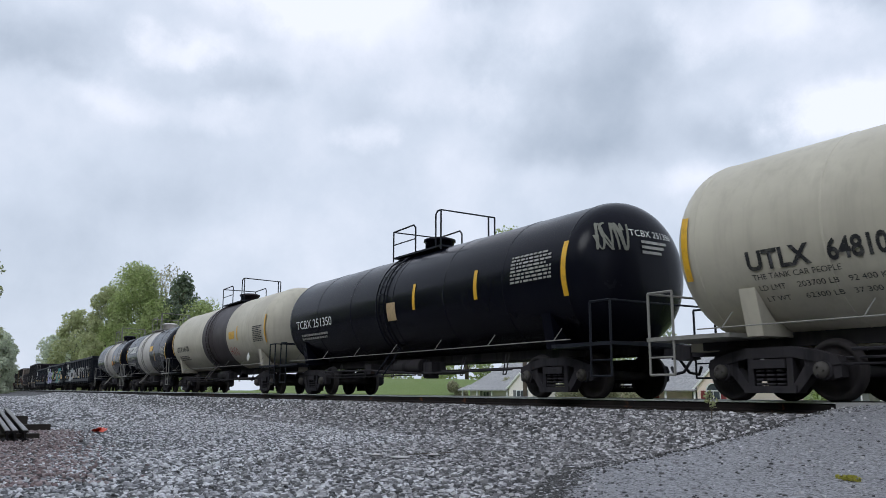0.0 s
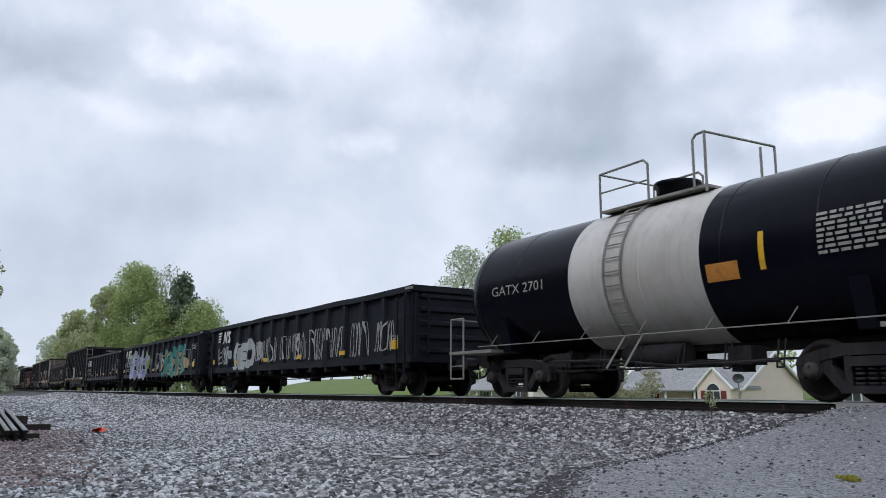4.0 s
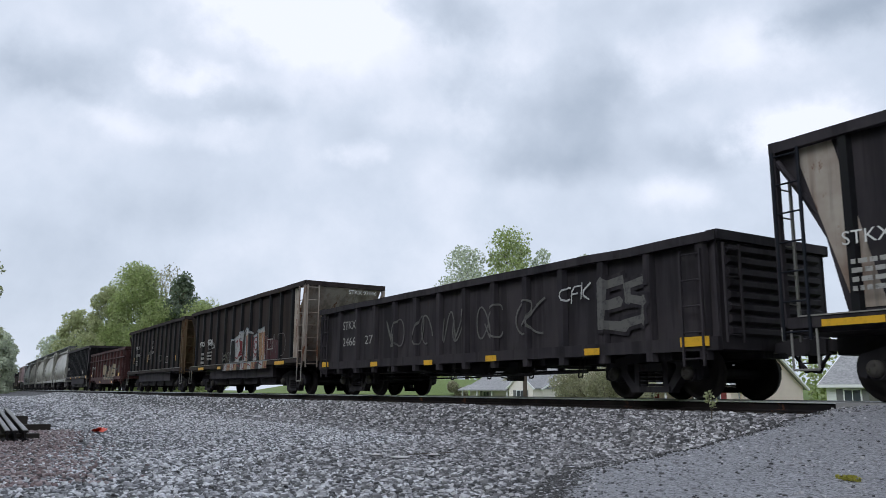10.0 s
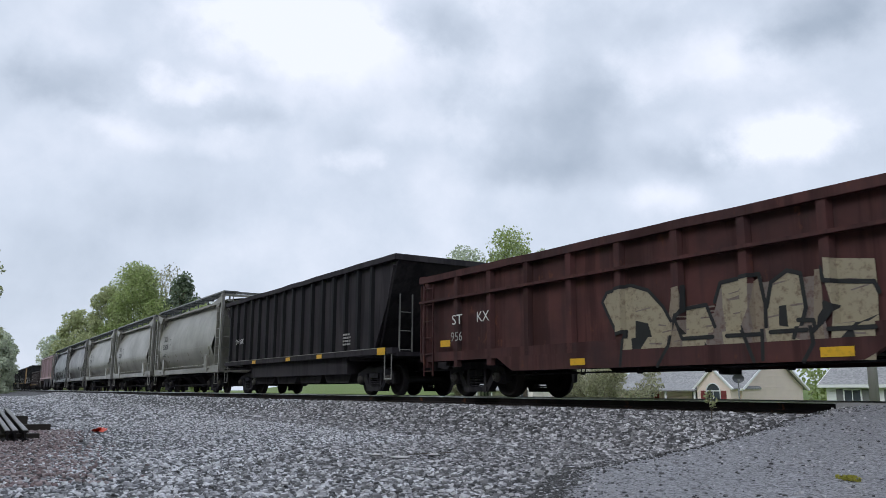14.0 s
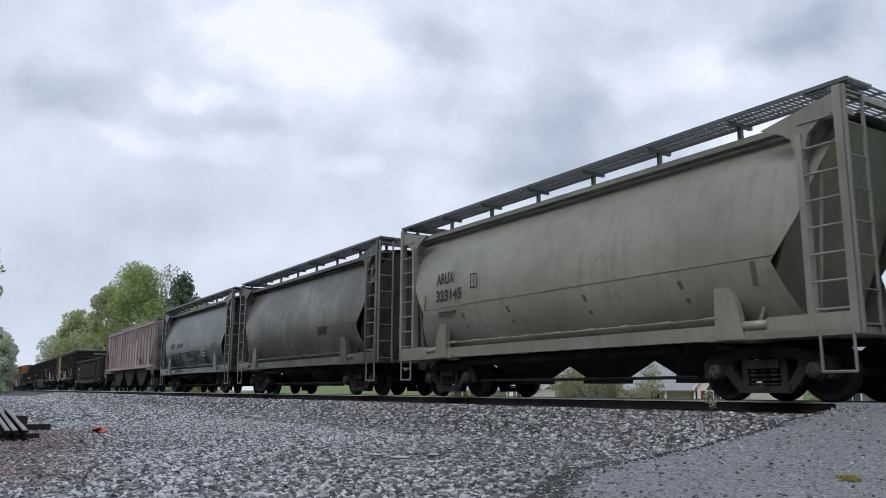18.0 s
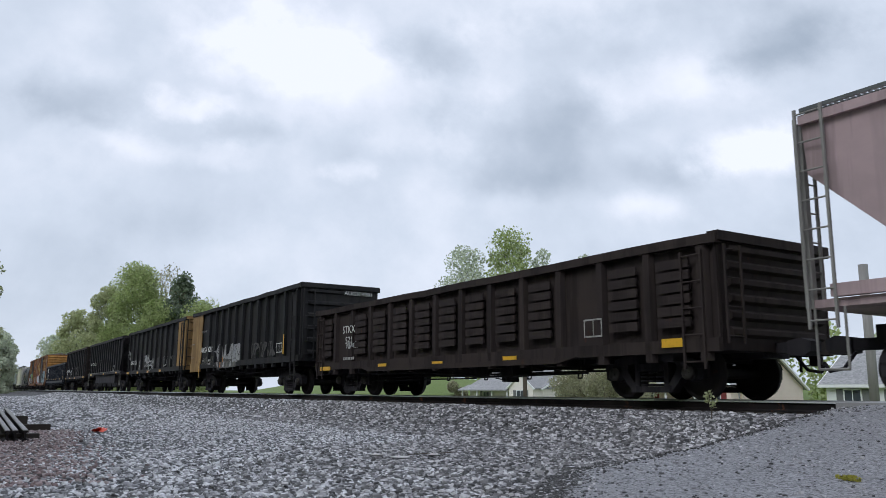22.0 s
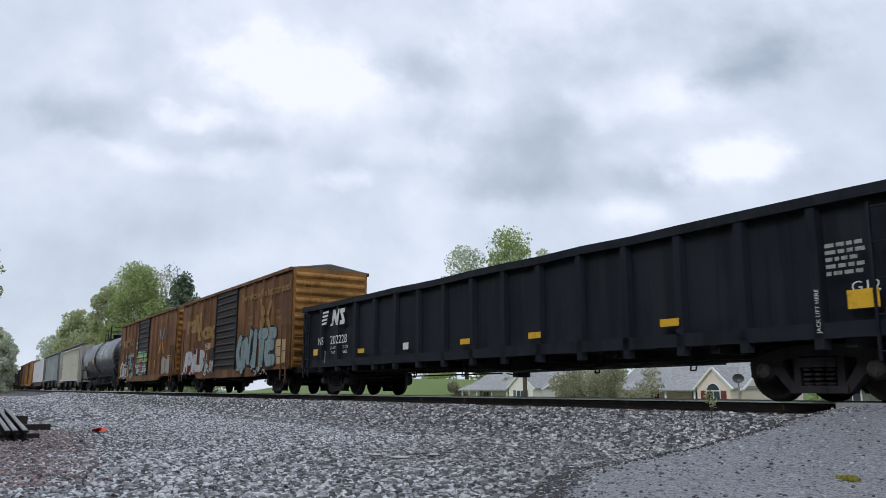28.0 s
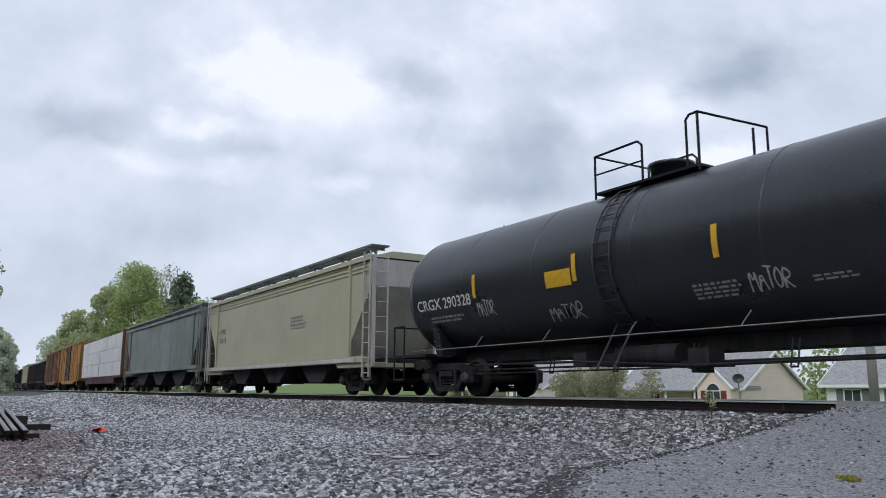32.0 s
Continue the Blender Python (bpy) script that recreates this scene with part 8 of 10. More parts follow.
    for x, zz, ww, hh in ((-2.35, 3.0, 0.26, 0.2), (-2.32, 2.72, 0.26, 0.2), (-2.3, 1.55, 0.26, 0.22)):
        bm = bmesh.new()
        decal(bm, x, x + ww, zz, zz + hh, Y - 0.002)
        part("placard", bm, TAG_WHITE, r, "worn white card")
    # the door's painting
    D = -1.602
    blob(-1.5, 1.05, 2.9, 1.45, 236, r, D, TAG_MINT, "green and white sprayed painting on the door", 0.1)
    for q, (x, z, w, hh, m) in enumerate(((-1.35, 1.75, 1.0, 0.6, TAG_GREEN), (-0.1, 1.85, 0.9, 0.6, TAG_MINT), (0.8, 1.7, 0.7, 0.6, TAG_GREEN), (-0.5, 1.2, 0.8, 0.75, TAG_RED), (-1.4, 1.1, 0.7, 0.5, TAG_SILVER), (0.4, 1.1, 1.0, 0.5, TAG_SILVER))):
        blob(x, z, w, hh, 240 + q, r, D - 0.002 - 0.001 * q, m, "", 0.2)
    lens(r, -1.0, 2.0, 0.45, 0.4, D - 0.012, TAG_BLACK, FADED_YELLOW, 0)
    lens(r, 0.5, 2.1, 0.5, 0.42, D - 0.012, TAG_BLACK, FADED_YELLOW, 0)
    scribble(-1.4, 1.1, 2.7, 0.8, 250, r, D - 0.014, TAG_BLACK, 0.05, 5)
    tapes(r, [(1.9, 1.6, 0.1, 0.5), (3.7, 1.6, 0.1, 0.5)], Y - 0.004)

    r, h = tank("dusty black tank car with white lettering and tags", 238.7, 254.9, 1.6, TANK_GREY, zc=2.66, man_x=-0.15, rail_mat=BLACK)
    s = (r, 1.6, 2.66)
    shell_mark("CRGX 290328", -7.5, -5.05, 2.3, 0.38, *s, LETTER, 0.004)
    shell_print(-7.0, -5.4, 1.85, 2.05, 2, *s, LETTER_DIM, 31)
    for x in (-4.93, -1.42, 2.0):
        shell_patch(x, x + 0.12, 2.56, 0.55, *s, YELLOW_TAPE)
    shell_patch(h - 0.75, h - 0.61, 2.7, 1.1, *s, YELLOW_TAPE)
    shell_patch(-2.26, -1.47, 2.4, 0.34, *s, YELLOW_TAPE, "placard", "orange-yellow placard")
    for k, (x0, x1, z) in enumerate(((-2.42, -1.37, 1.75), (2.53, 3.27, 1.86), (-4.85, -4.2, 2.05))):
        shell_tag("MATOR", x0, x1, z, 0.36, *s, TAG_WHITE, 19 + k)
    shell_print(1.41, 2.36, 1.68, 2.0, 4, *s, LETTER_DIM, 33)
    shell_print(3.59, 4.34, 1.75, 1.88, 2, *s, LETTER_DIM, 34)
    shell_print(h - 2.6, h - 0.95, 2.4, 3.0, 8, *s, LETTER_DIM, 35)
    head_sign(r, h, "CRGX 290328", 0.95, LETTER, False)

    r, L = ribbed_hopper("smooth beige-green covered hopper with a pale sill", 257.0, 274.1, 4.12, BEIGE_HOPPER, 2, 1.12, end_mat=BAND_WHITE, walk_up=0.3)
    h = L / 2
    for z in (3.68, 3.8, 3.92):
        bm = bmesh.new()
        box(bm, -h + 0.4, h - 0.4, -1.515, -1.485, z - 0.015, z + 0.015)
        part("stiffener", bm, BEIGE_HOPPER, r)
    bm = bmesh.new()
    box(bm, -h + 1.0, h - 1.0, -1.585, -1.575, 0.98, 1.1)
    part("sill_plate", bm, BAND_WHITE, r, "pale sill plate")
    mark("ADMX", -6.6, -5.8, 2.7, 0.3, r, -1.51, LETTER_BLACK)
    mark("30618", -6.6, -5.7, 2.3, 0.3, r, -1.51, LETTER_BLACK)
    print_table(r, 2.0, 3.5, 2.3, 2.8, 4, -1.51, LETTER_DIM)
    r, L = ribbed_hopper("blue-grey covered hopper with brown streaks", 275.2, 294.4, 4.08, TEAL_GREY, 2, 1.32, walk_up=0.25)
    wrapped_flat("flat car stacked with white plastic-wrapped lumber", 296.0, 316.5, 4.2)
    boxcar("yellow-brown boxcar with a dark door", 318.2, 335.0, 4.6, BOX_YELLOW, (-2.0, 1.2), name="boxcar")
    boxcar("brown boxcar with a dark red door", 336.4, 353.0, 4.55, BOX_BROWN, (-2.0, 1.2))
    gondola("tall black gondola far back in the train", 354.5, 370.0, 3.9, BLACK, 12, bottom=1.15)
    gondola("tall black gondola far back in the train", 371.4, 387.0, 3.9, HOPPER_BROWN, 12, bottom=1.15)
    ribbed_hopper("pale covered hopper far back in the train", 388.6, 405.0, 4.3, BEIGE_HOPPER, 8, 1.4, walk=False)
    for k in range(5):
        a = 406.6 + k * 17.4
        open_hopper("black open hopper far back in the train", a, a + 16.0, 3.9, HOPPER_BLACK, 10, 1.25)


def ns_mark(r, x, z, y):
    """The owner's mark, as slanted stripes and two solid blocks."""
    bm = bmesh.new()
    for k in range(4):
        z0 = z + 0.42 - k * 0.12
        v = [bm.verts.new(p) for p in ((x - 0.42 - 0.02 * k, y, z0), (x + 0.05 - 0.05 * k, y, z0 + 0.02), (x + 0.08 - 0.05 * k, y, z0 + 0.09), (x - 0.38 - 0.02 * k, y, z0 + 0.07))]
        bm.faces.new(v)
    for pts in (((0.3, 0.0), (0.44, 0.0), (0.56, 0.5), (0.42, 0.5)), ((0.44, 0.34), (0.56, 0.5), (0.76, 0.18), (0.66, 0.0)), ((0.66, 0.0), (0.78, 0.0), (0.9, 0.5), (0.78, 0.5)), ((0.2, 0.0), (0.32, 0.0), (0.46, 0.12), (0.44, 0.2))):
        bm.faces.new([bm.verts.new((x + a, y - 0.0008, z + b)) for a, b in pts])
    for x0, x1 in ((0.92, 1.3),):
        for sl in ((0.0, 0.14), (0.36, 0.5)):
            v = [bm.verts.new(p) for p in ((x + x0, y, z + sl[0]), (x + x1 - 0.04, y, z + sl[0]), (x + x1, y, z + sl[1]), (x + x0 + 0.04, y, z + sl[1]))]
            bm.faces.new(v)
        v = [bm.verts.new(p) for p in ((x + x0 + 0.02, y - 0.001, z + 0.4), (x + x0 + 0.16, y - 0.001, z + 0.44), (x + x1, y - 0.001, z + 0.12), (x + x1 - 0.16, y - 0.001, z + 0.08))]
        bm.faces.new(v)
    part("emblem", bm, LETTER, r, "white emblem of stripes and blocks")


def logo_bars(r, x, ang, w, h_, rad, zc):
    """A bold white word mark, as solid ring-like blocks."""
    bm = bmesh.new()
    rr = rad + 0.014
    step = w / 6
    for i in range(6):
        x0 = x + i * step
        for dx0, dx1, u0, u1 in ((0, 0.3, 0, 1), (0.3, 0.85, 0.8, 1.0), (0.62, 0.88, 0.35 if i in (0, 1) else 0.0, 1.0), (0.3, 0.85, 0.0 if i > 1 else 0.35, 0.2 if i > 1 else 0.5)):
            v = [bm.verts.new((x0 + d * step, -(rr + 0.0006 * (u0 > 0)) * math.cos(ang + u * h_ / rad), zc + rr * math.sin(ang + u * h_ / rad))) for d, u in ((dx0, u0), (dx1, u0), (dx1 + 0.03, u1), (dx0 + 0.03, u1))]
            bm.faces.new(v)
    part("emblem", bm, LETTER, r, "bold white word mark of blocks")


def head_sign(r, h, body, up, ink, tag, zc=2.55):
    """Lettering on the leading head of a tank, on its near upper side."""
    me = text_mesh(body, 0.2, ink, 0.0, "lettering", 1.25)
    for v in me.vertices:
        yy, zz = -0.5 + v.co.x, zc + 0.7 * up + v.co.z
        q = min(0.98, math.hypot(yy, zz - zc) / 1.5)
        v.co = (h - 0.35 + 0.85 * math.sqrt(max(0.0, 1 - q ** 2.667)) + 0.025, yy, zz)
    piece("lettering", me, r)
    bm = bmesh.new()
    for k in range(3):
        zz = zc + 0.7 * up - 0.14 - 0.11 * k
        v = []
        for yy, dz in ((-0.25, 0), (0.5 - 0.1 * k, 0), (0.5 - 0.1 * k, 0.06), (-0.25, 0.06)):
            q = min(0.98, math.hypot(yy, zz + dz - zc) / 1.5)
            v.append(bm.verts.new((h - 0.35 + 0.85 * math.sqrt(max(0.0, 1 - q ** 2.667)) + 0.03, yy, zz + dz)))
        bm.faces.new(v)
    part("lettering", bm, LETTER_DIM, r)


def head_tag(r, h, rad, zc, seed):
    """A sprayed tag on the leading head of a tank."""
    for ob in scribble(-1.2, zc + 0.35, 0.65, 0.62, seed, r, 0.0, CHALK_OLIVE, 0.04, 5):
        for v in ob.data.vertices:
            yy, zz = v.co.x, v.co.z
            q = min(0.97, math.hypot(yy, zz - zc) / rad)
            v.co = (h - 0.35 + 0.85 * math.sqrt(max(0.0, 1 - q ** 2.667)) + 0.028, yy, zz)


def end_text(r, x, body, z, ink):
    me = text_mesh(body, 0.2, ink, 0.0, "lettering", 1.1)
    for v in me.vertices:
        v.co = (x + 0.035, 0.1 + v.co.x, z + v.co.z)
    piece("lettering", me, r)


def diamond(r, x, y, z):
    bm = bmesh.new()
    v = [bm.verts.new(p) for p in ((x, y - 0.12, z - 0.2), (x + 0.2, y - 0.12, z), (x, y - 0.12, z + 0.2), (x - 0.2, y - 0.12, z))]
    bm.faces.new(v)
    part("placard", bm, LETTER, r, "white diamond placard")


def patch(r, x0, x1, z0, z1, y, material):
    bm = bmesh.new()
    decal(bm, x0, x1, z0, z1, y)
    part("paint_patch", bm, material, r)


def arrow_cross(r, x, z, w, m1, m2):
    """A large cross of two bent arrows."""
    for k, mat in ((0, m1), (1, m2)):
        bm = bmesh.new()
        for sx in (-1, 1):
            if k == 0:
                pts = ((0.06, 0.12), (0.5, 0.75), (0.8, 0.75), (0.28, 0.0))
            else:
                pts = ((0.06, -0.12), (0.28, 0.0), (0.8, -0.75), (0.5, -0.75))
            v = [bm.verts.new((x + sx * p[0] * w * 0.6, -1.592 - 0.001 * k, z + p[1] * w * 0.6)) for p in pts]
            bm.faces.new(v)
        part("emblem", bm, mat, r, "faded cross of arrows")


train()
for root, spots, low, high, panel, outer, sill_top, door in RIBS:
    bends, side = rib_profile(spots, low, high, panel, outer)
    levels = [sill_top, sill_top + 0.004]
    if door:
        span, ribs = door
        bends = bends + [span[0], span[1]]
        levels = levels + [z + q for z in ribs for q in (-0.07, -0.015, 0.015, 0.07)]

    def depth(x, z):
        if z < sill_top + 0.002:
            return outer + 0.001
        if door and span[0] < x < span[1]:
            d = min(abs(z - p) for p in ribs)
            return panel + 0.035 + 0.047 * min(1.0, max(0.0, (0.07 - d) / 0.055))
        return side(x)
    lay_paint(root, bends, levels, depth, STENCILLED if door else SPRAYED)


# ---- trees and woods ----
def leaf_cloud(centres, radii, count, size, rng):
    """Small leaf clumps scattered through blobs: vertices and faces."""
    k = rng.integers(0, len(centres), count)
    c, r = np.array(centres)[k], np.array(radii)[k]
    d = rng.normal(size=(count, 3))
    d /= np.linalg.norm(d, axis=1)[:, None]
    p = c + d * r * (rng.random(count) ** 0.4)[:, None]
    a, b = rng.normal(size=(count, 3)), rng.normal(size=(count, 3))
    a /= np.linalg.norm(a, axis=1)[:, None]
    b -= a * (a * b).sum(1)[:, None]
    b /= np.linalg.norm(b, axis=1)[:, None]
    s = (size * rng.uniform(0.5, 1.3, count))[:, None]
    v = np.stack([p - a * s, p + b * s * 0.7, p + a * s, p - b * s * 0.7], 1).reshape(-1, 3)
    f = np.arange(count * 4).reshape(-1, 4)
    return v, f


def fast_mesh(name, v, f, material):
    me = bpy.data.meshes.new(name)
    me.vertices.add(len(v))
    me.vertices.foreach_set("co", np.asarray(v, np.float32).ravel())
    k = f.shape[1]
    me.loops.add(f.size)
    me.loops.foreach_set("vertex_index", f.astype(np.int32).ravel())
    me.polygons.add(len(f))
    me.polygons.foreach_set("loop_start", np.arange(0, f.size, k, dtype=np.int32))
    me.update(calc_edges=True)
    me.materials.append(material)
    return me


def tree(x, y, z0, height, width, leaves, count, seed, label, leaf=0.35, bare=0.3, blobs=16, sparse=1.0):
    rng = np.random.default_rng(seed)
    root = tagged(new("tree"), label, "tree", "trees by the line")
    root.location = (x, y, z0)
    bm = bmesh.new()
    top = height * 0.86
    pts = [(0, 0, -0.3)]
    for i in range(1, 7):
        t = i / 6
        pts.append((rng.normal() * width * 0.03 * i / 3, rng.normal() * width * 0.03 * i / 3, top * t))
    r0 = height * 0.014 + 0.05
    for i in range(6):
        rod(bm, pts[i], pts[i + 1], r0 * (1 - i / 6.5), 8, r0 * (1 - (i + 1) / 6.5))
    part("trunk", bm, BARK, root)
    centres, radii = [], []
    bm = bmesh.new()
    for i in range(blobs):
        t = bare + (1 - bare) * (i + 0.5) / blobs
        prof = math.sin(math.pi * min(1, (t - bare) / (1 - bare) * 0.82 + 0.16)) ** 0.7
        a = i * 2.4 + rng.uniform(-0.4, 0.4)
        rr = width / 2 * prof * rng.uniform(0.45, 0.8)
        c = (rr * math.cos(a), rr * math.sin(a), height * t * 0.97)
        centres.append(c)
        q = width * rng.uniform(0.17, 0.27) * sparse
        radii.append((q, q, q * rng.uniform(0.8, 1.15)))
        zb = height * max(0.15, t - 0.16)
        rod(bm, (0, 0, zb), c, r0 * 0.42 * (1.1 - t), 5, 0.02)
        for _ in range(3):
            rod(bm, c, (c[0] + rng.uniform(-0.7, 0.7) * q, c[1] + rng.uniform(-0.7, 0.7) * q, c[2] + rng.uniform(0.2, 0.75) * q), 0.03, 4, 0.008)
    part("branchwork", bm, BARK, root)
    v, f = leaf_cloud(centres, radii, count, leaf, rng)
    ob = new("crown", fast_mesh("crown", v, f, leaves))
    ob.parent = root
    return root


# the stand beyond the track
tree(-180, 36.0, -1.9, 28.2, 15, LEAF_SPRING, 34000, 1, "tall full spring-green tree beyond the track", 0.25, 0.1, 34)
tree(-186, 30.5, -1.9, 24.0, 10, LEAF_YELLOW, 9000, 2, "slender half-leafed tree beside the taller ones", 0.3, 0.2, 18, 0.9)
tree(-176, 41.5, -1.9, 28.5, 9, LEAF_BUD, 1500, 3, "bare-topped tree with red buds", 0.25, 0.45, 14)
tree(-173, 43.5, -1.9, 26.5, 8, LEAF_DARK, 6500, 4, "dark pine in the stand of trees", 0.32, 0.25, 22)
tree(-168, 46.5, -1.9, 19.5, 13, LEAF_SPRING, 19000, 5, "broad spring-green tree at the edge of the stand", 0.25, 0.08, 26)
tree(-174, 38.5, -1.9, 20.0, 12, LEAF_SPRING, 17000, 15, "broad spring-green tree in the stand", 0.25, 0.06, 24)
tree(-205, 33.5, -1.9, 16.0, 12, LEAF_YELLOW, 6000, 6, "low yellow-green tree behind the train", 0.36, 0.06, 18)
tree(-218, 29.0, -1.9, 21.0, 11, LEAF_YELLOW, 7000, 7, "yellow-green tree in young leaf", 0.38, 0.08, 20)
tree(-215, 33.5, -1.9, 17.5, 11, LEAF_YELLOW, 5500, 16, "yellow-green tree in young leaf", 0.38, 0.08, 18)
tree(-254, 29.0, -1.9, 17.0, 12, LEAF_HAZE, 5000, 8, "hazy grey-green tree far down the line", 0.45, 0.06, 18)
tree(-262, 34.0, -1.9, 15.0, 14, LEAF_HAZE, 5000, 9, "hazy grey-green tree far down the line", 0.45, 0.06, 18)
# at the far side behind the houses, most with haze painted into the leaves
tree(-104, 79, -1.8, 28.3, 11.0, LEAF_SPRING, 9000, 10, "tall round-headed tree above the houses", 0.24, 0.3, 26)
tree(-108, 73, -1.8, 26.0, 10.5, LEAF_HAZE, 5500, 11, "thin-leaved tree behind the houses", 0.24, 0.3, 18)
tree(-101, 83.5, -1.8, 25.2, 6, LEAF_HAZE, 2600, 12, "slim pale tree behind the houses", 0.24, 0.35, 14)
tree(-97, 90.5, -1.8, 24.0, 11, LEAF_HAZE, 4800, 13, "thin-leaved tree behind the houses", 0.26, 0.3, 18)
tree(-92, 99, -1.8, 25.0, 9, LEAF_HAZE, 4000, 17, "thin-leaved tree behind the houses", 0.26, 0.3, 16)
# on the near side at the far left
tree(-69.5, 2.3, -0.8, 12.6, 3.6, LEAF_YELLOW, 3000, 14, "young-leaved tree beside the gravel", 0.17, 0.1, 18)
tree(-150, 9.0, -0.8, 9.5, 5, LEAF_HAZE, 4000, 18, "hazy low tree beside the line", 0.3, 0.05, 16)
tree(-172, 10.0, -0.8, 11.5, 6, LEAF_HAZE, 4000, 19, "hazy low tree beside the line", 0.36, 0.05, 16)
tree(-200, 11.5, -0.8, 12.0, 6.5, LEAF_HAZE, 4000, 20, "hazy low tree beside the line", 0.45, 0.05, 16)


def woods(name, label, line, height, depth, leaves, count, leaf, seed):
    rng = np.random.default_rng(seed)
    centres, radii = [], []
    for (xa, ya), (xb, yb) in zip(line, line[1:]):
        n = max(2, int(math.hypot(xb - xa, yb - ya) / 3.0))
        for i in range(n):
            t = (i + rng.random()) / n
            hh = height * rng.uniform(0.6, 1.1)
            for z in (0.25, 0.6, 0.9):
                centres.append((xa + (xb - xa) * t + rng.normal() * depth * 0.3, ya + (yb - ya) * t + rng.normal() * depth * 0.3, -1.8 + hh * z))
                q = rng.uniform(1.2, 2.4) * height / 8
                radii.append((q, q, q * 1.1))
    v, f = leaf_cloud(centres, radii, count, leaf, rng)
    return tagged(new(name, fast_mesh(name, v, f, leaves)), label, "woods", kind="stuff")


woods("woods", "dense green woods behind the houses", [(-135, 66), (-112, 80), (-92, 92), (-70, 98), (-50, 104), (-25, 110)], 9.5, 7, LEAF_SPRING, 26000, 0.32, 31)
# out of view behind the camera; added to cut sky light on the train's side
woods("woods", "unseen woods added behind the camera to hold back sky light", [(-95, -17), (-60, -14), (-25, -13), (10, -13), (45, -15)], 17, 6, LEAF_SPRING, 26000, 0.75, 35)
woods("undergrowth", "dry brown brush along the field", [(-71, 46.5), (-63, 49.5)], 3.0, 1.2, LEAF_BUD, 6000, 0.12, 32)
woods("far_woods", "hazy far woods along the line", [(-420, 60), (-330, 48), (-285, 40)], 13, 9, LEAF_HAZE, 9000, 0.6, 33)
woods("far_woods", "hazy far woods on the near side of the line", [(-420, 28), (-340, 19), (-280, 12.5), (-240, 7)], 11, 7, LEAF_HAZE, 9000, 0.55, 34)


def shrub(x, y, z0, w, h_, count, leaves, seed, label, leaf=0.1):
    rng = np.random.default_rng(seed)
    root = tagged(new("shrub"), label, "shrub")
    root.location = (x, y, z0)
    bm = bmesh.new()
    centres, radii = [], []
    for i in range(34):
        a, t = rng.uniform(0, 6.28), rng.uniform(0.2, 1.0)
        c = (w / 2 * t * math.cos(a), w / 2 * t * math.sin(a), h_ * (0.35 + 0.6 * rng.random() * (1.1 - 0.5 * t)))
        rod(bm, (0.1 * math.cos(a), 0.1 * math.sin(a), 0), c, 0.035, 4, 0.008)
        centres.append(c)
        q = w * 0.09
        radii.append((q, q, q))
    part("branches", bm, BARK, root)
    v, f = leaf_cloud(centres, radii, count, leaf, rng)
    ob = new("foliage", fast_mesh("foliage", v, f, leaves))
    ob.parent = root
    return root


shrub(-41.5, 40.2, -2.0, 7.5, 4.6, 9000, LEAF_BUD, 41, "wide olive-brown shrub in thin leaf before a house", 0.09)
shrub(-45.2, 41.5, -2.0, 5.0, 4.0, 4000, LEAF_BUD, 42, "olive-brown shrub in thin leaf", 0.09)


